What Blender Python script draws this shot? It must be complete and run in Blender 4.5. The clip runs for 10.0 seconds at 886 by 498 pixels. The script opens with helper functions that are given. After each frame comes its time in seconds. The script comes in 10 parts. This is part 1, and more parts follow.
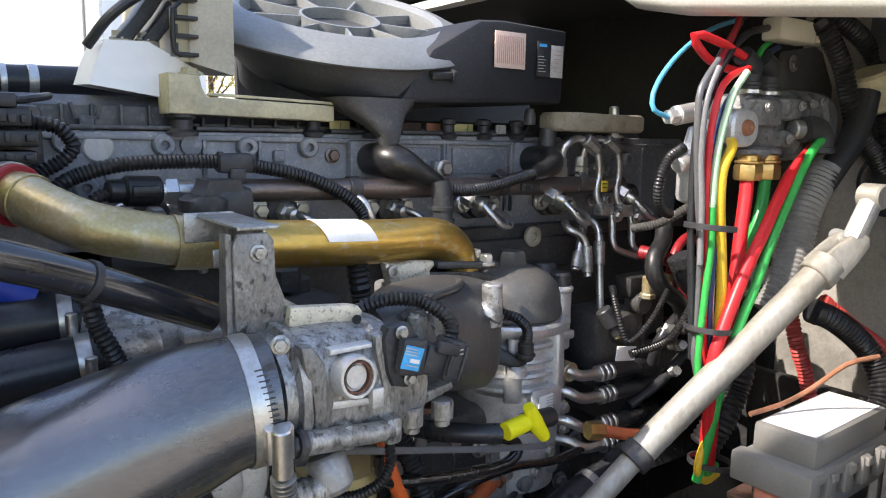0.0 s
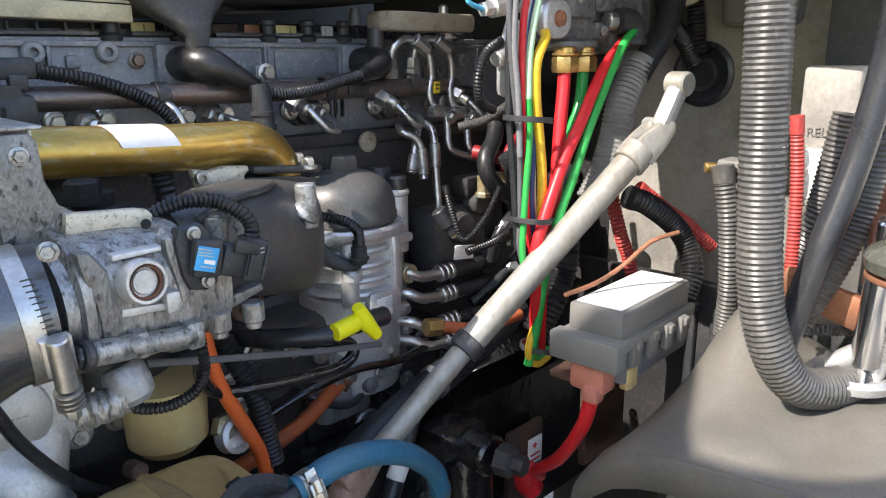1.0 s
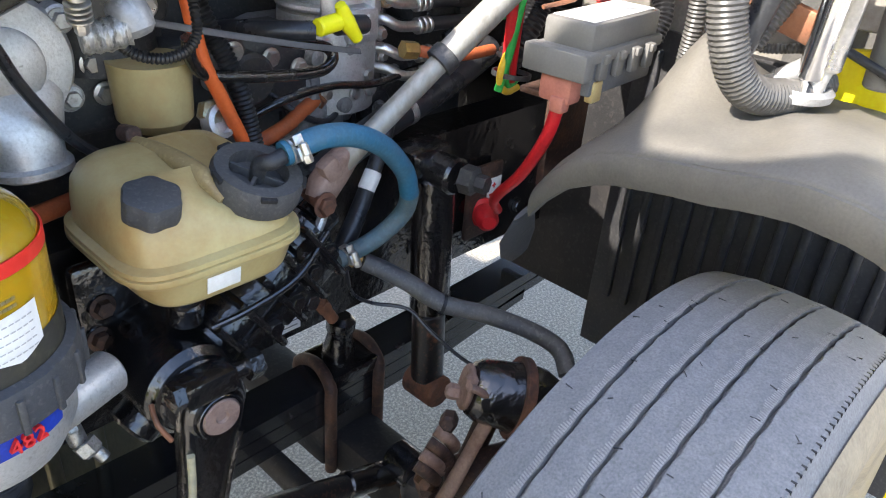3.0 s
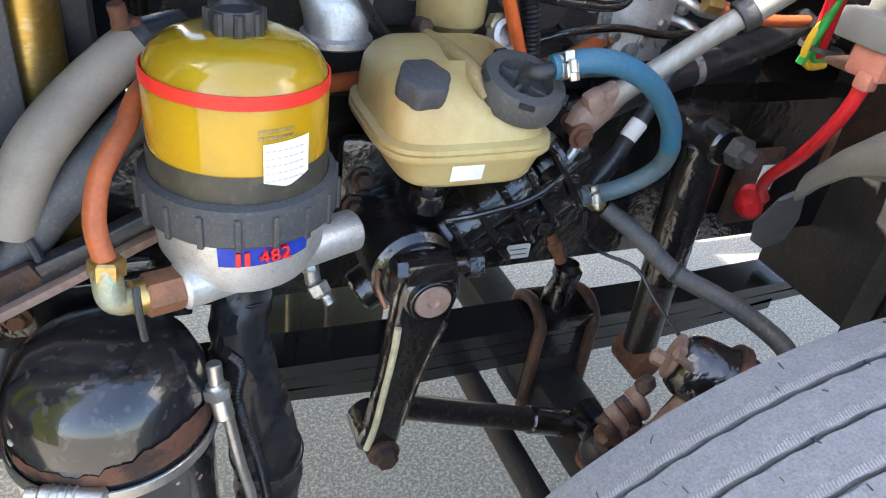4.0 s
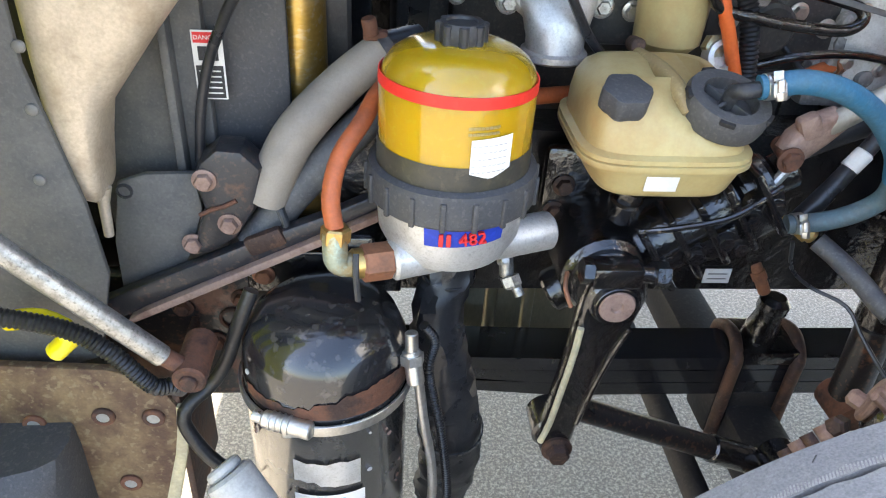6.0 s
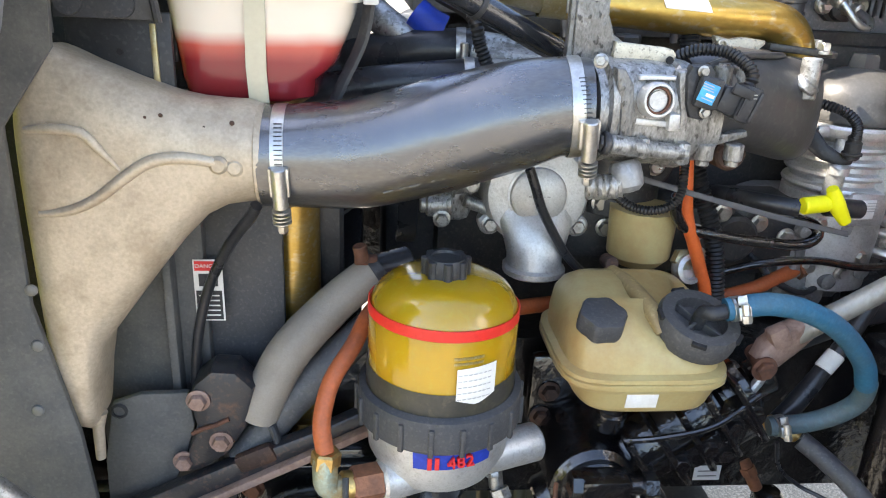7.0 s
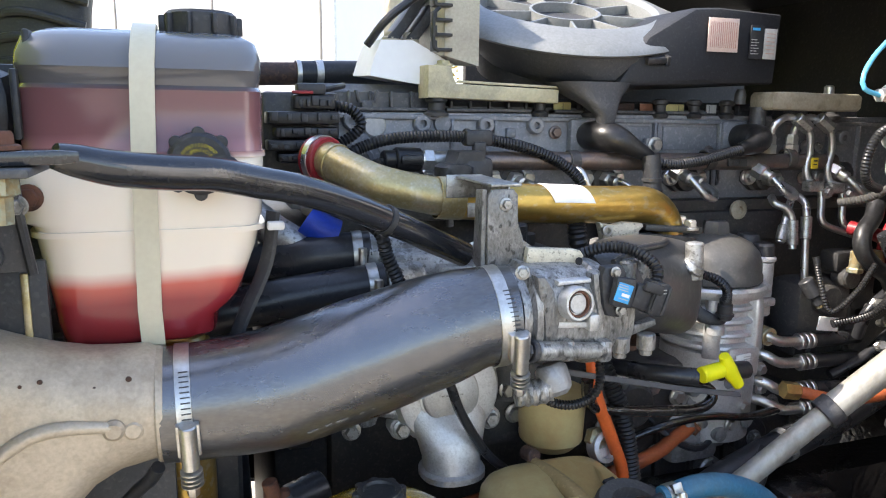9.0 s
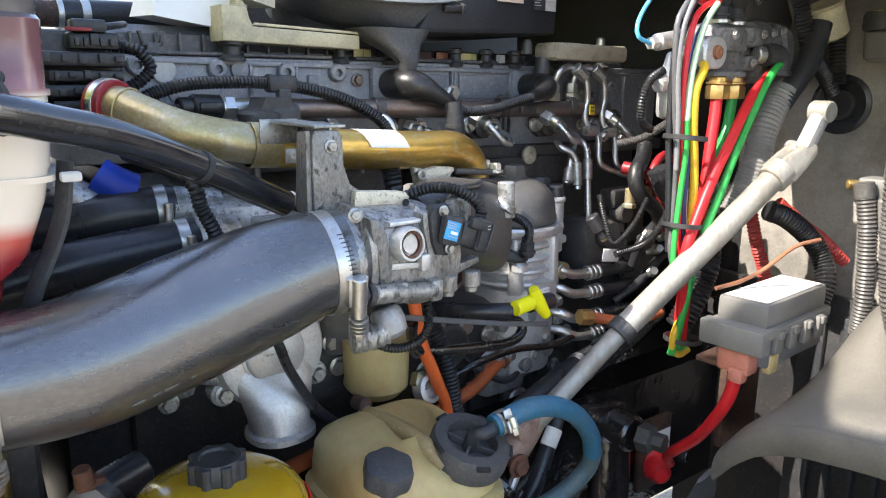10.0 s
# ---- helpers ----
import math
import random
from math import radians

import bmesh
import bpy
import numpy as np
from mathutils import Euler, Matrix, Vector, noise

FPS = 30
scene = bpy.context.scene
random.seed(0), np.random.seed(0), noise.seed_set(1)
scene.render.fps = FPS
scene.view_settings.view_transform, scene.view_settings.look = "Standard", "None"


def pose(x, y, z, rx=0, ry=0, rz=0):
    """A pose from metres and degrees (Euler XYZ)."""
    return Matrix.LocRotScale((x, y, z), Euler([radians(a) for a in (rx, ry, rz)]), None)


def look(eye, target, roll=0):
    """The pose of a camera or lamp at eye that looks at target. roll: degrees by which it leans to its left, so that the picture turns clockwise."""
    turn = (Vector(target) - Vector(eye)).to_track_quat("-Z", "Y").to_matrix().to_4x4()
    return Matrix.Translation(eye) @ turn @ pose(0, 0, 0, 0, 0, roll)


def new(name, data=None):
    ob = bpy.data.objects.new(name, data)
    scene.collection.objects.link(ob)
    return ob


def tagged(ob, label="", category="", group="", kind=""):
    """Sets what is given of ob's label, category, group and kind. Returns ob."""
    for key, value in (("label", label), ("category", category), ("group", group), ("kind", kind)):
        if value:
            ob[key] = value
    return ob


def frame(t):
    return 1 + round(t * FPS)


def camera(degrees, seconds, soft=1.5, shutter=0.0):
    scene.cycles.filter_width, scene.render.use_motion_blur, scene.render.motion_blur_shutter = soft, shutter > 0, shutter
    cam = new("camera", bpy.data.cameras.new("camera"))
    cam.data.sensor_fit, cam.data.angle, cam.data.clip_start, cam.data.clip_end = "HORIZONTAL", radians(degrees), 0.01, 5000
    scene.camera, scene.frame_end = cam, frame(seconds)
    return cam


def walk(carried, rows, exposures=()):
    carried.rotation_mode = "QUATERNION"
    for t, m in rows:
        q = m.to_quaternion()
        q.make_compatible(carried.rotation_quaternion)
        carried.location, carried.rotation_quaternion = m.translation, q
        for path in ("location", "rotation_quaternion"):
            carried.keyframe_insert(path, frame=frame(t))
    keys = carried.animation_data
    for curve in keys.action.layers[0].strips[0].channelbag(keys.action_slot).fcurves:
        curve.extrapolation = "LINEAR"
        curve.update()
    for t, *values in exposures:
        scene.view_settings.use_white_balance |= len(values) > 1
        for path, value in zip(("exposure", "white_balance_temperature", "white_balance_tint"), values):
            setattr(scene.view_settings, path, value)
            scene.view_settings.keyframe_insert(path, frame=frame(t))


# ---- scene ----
cam = camera(62.5, 10.0, soft=1.1)
PATH = [
    (0, (0.2654, 0.1858, 1.5088), (1.398, 1.8036, 1.1964), 1.02),
    (0.5, (0.2886, 0.174, 1.5032), (1.5194, 1.7046, 1.1254), 0.22),
    (1, (0.3188, 0.1458, 1.4828), (1.6722, 1.5234, 0.9648), -0.58),
    (1.5, (0.2992, 0.103, 1.4488), (1.7458, 1.2952, 0.7528), -0.94),
    (2, (0.2628, 0.0804, 1.4106), (1.7406, 1.117, 0.5492), 0.14),
    (2.2, (0.2536, 0.0818, 1.4104), (1.7286, 1.0816, 0.5028), 0.64),
    (3.3, (0.2368, 0.097, 1.361), (1.41, 1.356, 0.3426), 6.74),
    (3.5, (0.2452, 0.0942, 1.345), (1.3028, 1.4324, 0.3016), 7.8),
    (4, (0.2364, 0.0474, 1.3414), (0.979, 1.5424, 0.24), 8.54),
    (4.5, (0.2448, 0.0158, 1.3452), (0.732, 1.5926, 0.215), 7.74),
    (5, (0.237, -0.0138, 1.3426), (0.5506, 1.595, 0.1968), 6.34),
    (5.2, (0.235, -0.0224, 1.3412), (0.5036, 1.5938, 0.1938), 5.78),
    (6.3, (0.2482, -0.0296, 1.361), (0.419, 1.6766, 0.332), 3.46),
    (6.5, (0.2486, -0.027, 1.37), (0.4296, 1.7164, 0.4076), 3.24),
    (7, (0.2456, -0.0262, 1.4368), (0.4424, 1.8258, 0.7088), 2.86),
    (7.5, (0.2344, -0.0386, 1.4784), (0.4348, 1.881, 0.9534), 2.38),
    (8, (0.24, -0.0346, 1.4928), (0.4906, 1.908, 1.0864), 1.78),
    (8.5, (0.2296, -0.0046, 1.5038), (0.649, 1.9162, 1.1394), 1.24),
    (9, (0.1672, 0.0542, 1.5048), (0.8162, 1.9104, 1.139), 0.64),
    (9.5, (0.1178, 0.0898, 1.4942), (1.0264, 1.8274, 1.0996), 0.36),
    (10, (0.1266, 0.0904, 1.4796), (1.3032, 1.643, 1.0286), 0.7),
]
walk(cam, [(t, look(eye, target, roll)) for t, eye, target, roll in PATH],
     exposures=[(0.0, 1.65, 6700, 15), (1.0, 1.67, 6520, 14), (2.2, 1.98, 6350, 15), (3.5, 2.45, 6700, 13), (4.5, 2.85, 6820, 13), (5.2, 2.9, 6820, 13), (6.5, 2.6, 6980, 13), (7.5, 2.25, 6860, 13), (8.5, 2.12, 6700, 13), (9.0, 2.0, 6800, 14), (10.0, 2.05, 6650, 13)])

# ---- light ----
world = bpy.data.worlds.new("sky")
scene.world = world
world.use_nodes = True
SUN_FROM = Vector((-0.72, 0.12, 0.66)).normalized()
sky = world.node_tree.nodes.new("ShaderNodeTexSky")
sky.sky_type, sky.sun_disc = "NISHITA", False
sky.sun_elevation = math.asin(SUN_FROM.z)
sky.sun_rotation = math.atan2(SUN_FROM.x, SUN_FROM.y)
sky.air_density, sky.dust_density = 1.0, 1.5
world.node_tree.links.new(sky.outputs[0], world.node_tree.nodes["Background"].inputs[0])
world.node_tree.nodes["Background"].inputs[1].default_value = 0.15
sun = new("sun", bpy.data.lights.new("sun", "SUN"))
sun.data.energy, sun.data.angle, sun.data.color = 3.1, radians(0.5), (1.0, 0.95, 0.86)
sun.matrix_world = look(SUN_FROM * 30, (0, 0, 0))


# ---- materials ----
def material(name, colour, rough=0.5, metal=0.0, second=None, amount=0.5, scale=12.0, fine=160.0, bump=0.15, coat=0.0,
             edge=(0.45, 0.6), fine_amount=0.25, transmission=0.0, emission=None, stretch=(1, 1, 1), ior=1.45, specks=0.3, spot_colour=None, coat_rough=0.08, wet=False, grit=0.65):
    """A surface with patches of a second colour, a fine grain in colour and gloss, and a fine relief."""
    m = bpy.data.materials.new(name)
    m.use_nodes = True
    t = m.node_tree
    p = t.nodes["Principled BSDF"]
    made, link = t.nodes.new, t.links.new
    where = made("ShaderNodeTexCoord")
    info = made("ShaderNodeObjectInfo")
    shift = made("ShaderNodeVectorMath")
    shift.operation = "ADD"
    spread = made("ShaderNodeMath")
    spread.operation = "MULTIPLY"
    spread.inputs[1].default_value = 37.0
    link(info.outputs["Random"], spread.inputs[0])
    link(where.outputs["Object"], shift.inputs[0])
    link(spread.outputs[0], shift.inputs[1])
    mapping = made("ShaderNodeMapping")
    mapping.inputs["Scale"].default_value = stretch
    link(shift.outputs[0], mapping.inputs[0])
    big, small = made("ShaderNodeTexNoise"), made("ShaderNodeTexNoise")
    big.inputs["Scale"].default_value, big.inputs["Detail"].default_value = scale, 6.0
    big.inputs["Roughness"].default_value = 0.65
    small.inputs["Scale"].default_value, small.inputs["Detail"].default_value = fine, 4.0
    for n in (big, small):
        link(mapping.outputs[0], n.inputs["Vector"])
    ramp = made("ShaderNodeValToRGB")
    ramp.color_ramp.elements[0].position, ramp.color_ramp.elements[1].position = edge
    link(big.outputs["Fac"], ramp.inputs[0])
    share = made("ShaderNodeMath")
    share.operation = "MULTIPLY"
    share.inputs[1].default_value = amount
    link(ramp.outputs[0], share.inputs[0])
    mix = made("ShaderNodeMix")
    mix.data_type = "RGBA"
    mix.inputs[6].default_value = (*colour, 1)
    mix.inputs[7].default_value = (*(second or tuple(c * 0.6 for c in colour)), 1)
    link(share.outputs[0], mix.inputs[0])
    grain = made("ShaderNodeMix")
    grain.data_type, grain.blend_type = "RGBA", "OVERLAY"
    grain.inputs[0].default_value = fine_amount
    link(mix.outputs[2], grain.inputs[6])
    link(small.outputs["Fac"], grain.inputs[7])
    speck = made("ShaderNodeTexNoise")
    speck.inputs["Scale"].default_value, speck.inputs["Detail"].default_value = fine * grit, 3.0
    link(mapping.outputs[0], speck.inputs["Vector"])
    spots = made("ShaderNodeValToRGB")
    spots.color_ramp.elements[0].position, spots.color_ramp.elements[1].position = 0.56, 0.66
    link(speck.outputs["Fac"], spots.inputs[0])
    dirt = made("ShaderNodeMix")
    dirt.data_type = "RGBA"
    spot_share = made("ShaderNodeMath")
    spot_share.operation = "MULTIPLY"
    spot_share.inputs[1].default_value = specks
    link(spots.outputs[0], spot_share.inputs[0])
    link(spot_share.outputs[0], dirt.inputs[0])
    link(grain.outputs[2], dirt.inputs[6])
    dirt.inputs[7].default_value = (*(spot_colour or tuple(min(0.8, c * 1.5 + 0.012) for c in (second or colour))), 1)
    link(dirt.outputs[2], p.inputs["Base Color"])
    gloss = made("ShaderNodeMapRange")
    gloss.inputs[3].default_value, gloss.inputs[4].default_value = max(rough - 0.12, 0.03), min(rough + 0.18, 1.0)
    link(big.outputs["Fac"], gloss.inputs[0])
    link(gloss.outputs[0], p.inputs["Roughness"])
    relief = made("ShaderNodeBump")
    relief.inputs["Strength"].default_value, relief.inputs["Distance"].default_value = bump, 0.0006 / grit
    height = made("ShaderNodeMath")
    height.operation = "MULTIPLY_ADD"
    height.inputs[1].default_value = 1.6
    link(speck.outputs["Fac"], height.inputs[0])
    link(small.outputs["Fac"], height.inputs[2])
    link(height.outputs[0], relief.inputs["Height"])
    link(relief.outputs[0], p.inputs["Normal"])
    if wet:
        link(relief.outputs[0], p.inputs["Coat Normal"])
    p.inputs["Metallic"].default_value = metal
    p.inputs["Coat Weight"].default_value = coat
    p.inputs["Coat Roughness"].default_value = coat_rough
    p.inputs["Transmission Weight"].default_value = transmission
    p.inputs["IOR"].default_value = ior
    return m


M = dict(
    asphalt=material("asphalt", (0.24, 0.217, 0.177), 0.9, second=(0.50, 0.45, 0.36), amount=0.9, scale=125, fine=420, bump=1.0, edge=(0.46, 0.60), fine_amount=0.9, specks=0.5, spot_colour=(0.08, 0.075, 0.065)),
    flange=material("weathered_grey_flange", (0.25, 0.26, 0.257), 0.36, 0.3, (0.19, 0.195, 0.19), 0.5, 6, 240, 0.15, specks=0.15),
    beam_brown=material("grimy_brown_cast_beam", (0.36, 0.32, 0.24), 0.55, 0.1, (0.17, 0.14, 0.09), 0.7, 22, 220, 0.6),
    head=material("grey_cast_iron", (0.185, 0.194, 0.212), 0.5, 0.25, (0.31, 0.305, 0.30), 0.7, 9, 260, 0.4),
    cast=material("cast_aluminium", (0.42, 0.42, 0.41), 0.38, 0.65, (0.15, 0.145, 0.13), 0.7, 30, 300, 0.22, fine_amount=0.4, edge=(0.53, 0.60), specks=0.65, spot_colour=(0.08, 0.077, 0.07)),
    cast_grimy=material("grimy_streaked_aluminium", (0.35, 0.347, 0.335), 0.34, 0.6, (0.15, 0.146, 0.135), 0.85, 70, 420, 0.45, fine_amount=0.6, edge=(0.44, 0.66), specks=0.75, spot_colour=(0.06, 0.058, 0.052), stretch=(1.2, 1.2, 0.5), grit=0.4),
    cast_pitted=material("pitted_oily_aluminium", (0.19, 0.187, 0.178), 0.32, 0.5, (0.29, 0.286, 0.275), 0.7, 50, 400, 0.7, fine_amount=0.5, edge=(0.50, 0.62), specks=0.85, spot_colour=(0.03, 0.029, 0.027), stretch=(1, 1, 0.6), grit=0.5),
    tab_beige=material("worn_beige_zinc", (0.62, 0.57, 0.45), 0.42, 0.3, (0.45, 0.41, 0.32), 0.6, 60, 400, 0.25, specks=0.6, spot_colour=(0.10, 0.09, 0.075)),
    cast_light=material("clean_cast_aluminium", (0.62, 0.62, 0.61), 0.42, 0.65, (0.44, 0.425, 0.40), 0.6, 22, 400, 0.25, specks=0.22, spot_colour=(0.2, 0.19, 0.17)),
    # dark grey with slightly paler patches
    dome_grey=material("dark_grey_dome_paint", (0.080, 0.078, 0.074), 0.38, 0.2, (0.115, 0.112, 0.104), 0.5, 7, 240, 0.15, specks=0.2),
    cast_dusty=material("dusty_grey_crankcase", (0.30, 0.30, 0.30), 0.45, 0.45, (0.16, 0.158, 0.155), 0.7, 14, 220, 0.4, specks=0.5, spot_colour=(0.42, 0.42, 0.41)),
    elbow=material("smooth_dark_casting", (0.072, 0.070, 0.070), 0.36, 0.35, (0.10, 0.096, 0.088), 0.5, 8, 200, 0.12),
    pink_cover=material("faded_terminal_rubber", (0.40, 0.15, 0.105), 0.5, 0.0, (0.30, 0.11, 0.08), 0.6, 25, 240, 0.2),
    cast_dark=material("dark_cast_housing", (0.055, 0.054, 0.056), 0.45, 0.35, (0.10, 0.095, 0.08), 0.6, 14, 260, 0.4),
    duct=material("raw_cast_aluminium", (0.50, 0.425, 0.325), 0.4, 0.3, (0.34, 0.27, 0.19), 0.75, 16, 260, 0.2, edge=(0.46, 0.66), fine_amount=0.25, specks=0.16, spot_colour=(0.24, 0.185, 0.13)),
    zinc=material("zinc_plated_steel", (0.62, 0.61, 0.58), 0.3, 0.9, (0.36, 0.34, 0.3), 0.5, 30, 300, 0.2),
    bolt_dull=material("dull_plated_bolt", (0.40, 0.40, 0.385), 0.36, 0.8, (0.20, 0.19, 0.17), 0.6, 60, 400, 0.25, specks=0.5, spot_colour=(0.10, 0.095, 0.085)),
    loom_pale=material("pale_grey_conduit", (0.27, 0.265, 0.25), 0.4, 0.0, (0.19, 0.185, 0.17), 0.6, 24, 300, 0.15),
    steel=material("bright_steel_tube", (0.55, 0.55, 0.55), 0.28, 0.9, (0.32, 0.31, 0.29), 0.5, 22, 260, 0.2),
    steel_dark=material("dark_bronze_tube", (0.16, 0.14, 0.13), 0.35, 0.7, (0.20, 0.13, 0.10), 0.5, 18, 240, 0.3),
    strut=material("weathered_steel_tube", (0.345, 0.33, 0.29), 0.46, 0.4, (0.25, 0.228, 0.19), 0.8, 26, 180, 0.4, stretch=(1, 1, 0.5)),
    gold=material("gold_chromate_pipe", (0.50, 0.33, 0.085), 0.3, 0.85, (0.52, 0.43, 0.24), 0.7, 9, 200, 0.12, specks=0.35, spot_colour=(0.62, 0.58, 0.48), stretch=(0.5, 1, 1)),
    pan_olive=material("olive_metal_pan", (0.27, 0.25, 0.17), 0.3, 0.6, (0.19, 0.17, 0.11), 0.6, 9, 260, 0.12, stretch=(1, 1, 0.3)),
    gold_dull=material("worn_gold_chromate", (0.42, 0.34, 0.165), 0.36, 0.75, (0.58, 0.54, 0.44), 0.6, 22, 300, 0.12, edge=(0.50, 0.70), specks=0.22, spot_colour=(0.66, 0.64, 0.58)),
    # metallic grey and brownish patches paint in the hose's sky and ground sheen
    silicone=material("bowed_silicone_hose", (0.155, 0.158, 0.166), 0.25, 0.8, (0.165, 0.154, 0.138), 0.7, 14, 420, 0.09, stretch=(0.35, 1, 1), specks=0.2, coat=0.3, coat_rough=0.18),
    rubber=material("black_rubber_hose", (0.022, 0.023, 0.026), 0.27, 0.0, (0.03, 0.03, 0.032), 0.5, 20, 300, 0.12),
    loom=material("black_loom_plastic", (0.012, 0.012, 0.013), 0.34, 0.0, (0.03, 0.03, 0.03), 0.4, 30, 240, 0.1),
    loom_grey=material("dusty_grey_loom", (0.062, 0.060, 0.056), 0.38, 0.0, (0.10, 0.096, 0.088), 0.6, 24, 240, 0.15),
    plastic=material("black_plastic", (0.026, 0.027, 0.03), 0.42, 0.0, (0.055, 0.053, 0.05), 0.5, 14, 260, 0.2),
    box_black=material("matt_black_air_box", (0.014, 0.0145, 0.017), 0.55, 0.0, (0.024, 0.024, 0.025), 0.5, 8, 340, 0.3),
    plastic_matt=material("grained_black_plastic", (0.048, 0.050, 0.055), 0.55, 0.0, (0.085, 0.08, 0.074), 0.5, 8, 340, 0.4),
    gloss=material("wet_black_paint", (0.006, 0.006, 0.007), 0.2, 0.0, (0.018, 0.015, 0.013), 0.5, 18, 90, 0.9, coat=1.0, specks=0.25, spot_colour=(0.035, 0.03, 0.028), coat_rough=0.06, wet=True, grit=0.4),
    rod_black=material("satin_black_rod", (0.016, 0.017, 0.02), 0.2, 0.0, (0.03, 0.028, 0.026), 0.5, 14, 220, 0.08, coat=0.7, specks=0.2, spot_colour=(0.06, 0.055, 0.05)),
    gloss_smooth=material("chipped_gloss_black", (0.018, 0.018, 0.019), 0.22, 0.0, (0.04, 0.037, 0.034), 0.5, 9, 130, 0.07, coat=0.9, edge=(0.55, 0.64), specks=0.4, spot_colour=(0.10, 0.09, 0.08)),
    overspray=material("worn_oversprayed_steel", (0.17, 0.115, 0.06), 0.6, 0.1, (0.075, 0.04, 0.026), 0.95, 12, 180, 0.5, edge=(0.42, 0.58), specks=0.5, spot_colour=(0.24, 0.19, 0.11)),
    hump_black=material("rust_streaked_black_paint", (0.02, 0.021, 0.025), 0.4, 0.0, (0.10, 0.05, 0.032), 0.8, 18, 200, 0.35, coat=0.2, edge=(0.62, 0.70)),
    paint_rust=material("chipped_black_paint", (0.012, 0.012, 0.013), 0.3, 0.0, (0.13, 0.055, 0.03), 0.9, 16, 200, 0.4, coat=0.3, edge=(0.60, 0.66)),
    rust_patchy=material("peeling_black_paint_over_rust", (0.015, 0.015, 0.016), 0.32, 0.0, (0.16, 0.07, 0.042), 0.95, 11, 220, 0.4, coat=0.3, edge=(0.50, 0.57), specks=0.35, spot_colour=(0.20, 0.10, 0.07)),
    rust=material("rusty_steel", (0.14, 0.06, 0.035), 0.75, 0.1, (0.035, 0.022, 0.018), 0.9, 20, 240, 0.6),
    rust_dark=material("oily_rusty_steel", (0.05, 0.03, 0.024), 0.6, 0.2, (0.12, 0.06, 0.036), 0.8, 18, 240, 0.6),
    shroud=material("dusty_charcoal_panel", (0.080, 0.081, 0.080), 0.6, 0.0, (0.14, 0.134, 0.122), 0.7, 7, 300, 0.2, specks=0.15),
    baffle=material("dusty_grey_rubber", (0.122, 0.126, 0.132), 0.5, 0.0, (0.17, 0.17, 0.17), 0.6, 5, 400, 0.08, specks=0.1),
    tank=material("aged_yellowed_plastic", (0.47, 0.385, 0.18), 0.32, 0.0, (0.36, 0.215, 0.075), 0.85, 8, 260, 0.06, edge=(0.42, 0.66), specks=0.06, fine_amount=0.08),
    amber=material("amber_clear_plastic", (0.80, 0.50, 0.015), 0.12, 0.0, (0.74, 0.42, 0.03), 0.4, 10, 200, 0.02, coat=0.8, transmission=0.55, fine_amount=0.05),
    fuel=material("yellow_fuel", (0.93, 0.72, 0.02), 0.3, 0.0, (0.85, 0.60, 0.03), 0.4, 12, 100, 0.0),
    soot=material("smoked_plastic", (0.045, 0.042, 0.035), 0.35, 0.0, (0.08, 0.07, 0.04), 0.5, 14, 200, 0.05),
    red=material("red_plastic", (0.62, 0.02, 0.025), 0.35, 0.0, (0.45, 0.015, 0.02), 0.4, 12, 200, 0.05),
    red_band=material("red_rubber_band", (0.75, 0.03, 0.02), 0.42, 0.0, (0.6, 0.03, 0.02), 0.4, 20, 200, 0.1),
    green=material("green_nylon_line", (0.03, 0.36, 0.07), 0.32, 0.0, (0.02, 0.26, 0.05), 0.4, 14, 200, 0.05),
    blue_line=material("pale_blue_nylon_line", (0.10, 0.42, 0.60), 0.32, 0.0, (0.08, 0.33, 0.5), 0.4, 14, 200, 0.05),
    yellow_line=material("yellow_nylon_line", (0.72, 0.45, 0.03), 0.35, 0.0, (0.6, 0.36, 0.03), 0.4, 14, 200, 0.05),
    milk=material("milky_plastic", (0.60, 0.555, 0.42), 0.35, 0.0, (0.54, 0.49, 0.36), 0.5, 6, 200, 0.05, specks=0.05, fine_amount=0.1),
    white_line=material("white_nylon_line", (0.72, 0.71, 0.68), 0.4, 0.0, (0.5, 0.49, 0.46), 0.4, 14, 200, 0.05),
    # these two greys carry the sun's glint on black tubing
    pale_line=material("black_line_sun_glint", (0.20, 0.20, 0.205), 0.3, 0.0, (0.12, 0.12, 0.125), 0.4, 14, 200, 0.05),
    grey_line=material("grey_nylon_and_sunlit_black", (0.11, 0.11, 0.115), 0.3, 0.0, (0.06, 0.06, 0.065), 0.4, 14, 200, 0.05),
    navy_line=material("dark_blue_nylon_line", (0.02, 0.045, 0.13), 0.4, 0.0, (0.015, 0.03, 0.09), 0.4, 14, 200, 0.05),
    blue_hose=material("blue_rubber_hose", (0.025, 0.13, 0.22), 0.45, 0.0, (0.05, 0.12, 0.17), 0.7, 16, 260, 0.25),
    blue_part=material("bright_blue_silicone", (0.01, 0.05, 0.42), 0.4, 0.0, (0.01, 0.03, 0.25), 0.4, 16, 260, 0.15),
    hose_faded=material("faded_blue_grey_hose", (0.095, 0.125, 0.13), 0.5, 0.0, (0.06, 0.12, 0.145), 0.7, 14, 260, 0.25),
    grey_hose=material("dusty_tan_hose", (0.31, 0.27, 0.222), 0.55, 0.0, (0.21, 0.18, 0.15), 0.7, 9, 400, 0.15, specks=0.1, fine_amount=0.15),
    # brown for the fluid's tint plus the shade inside a moulded groove
    tank_dark=material("brown_tint_and_groove_shade", (0.27, 0.19, 0.085), 0.4, 0.0, (0.36, 0.27, 0.12), 0.6, 14, 260, 0.1),
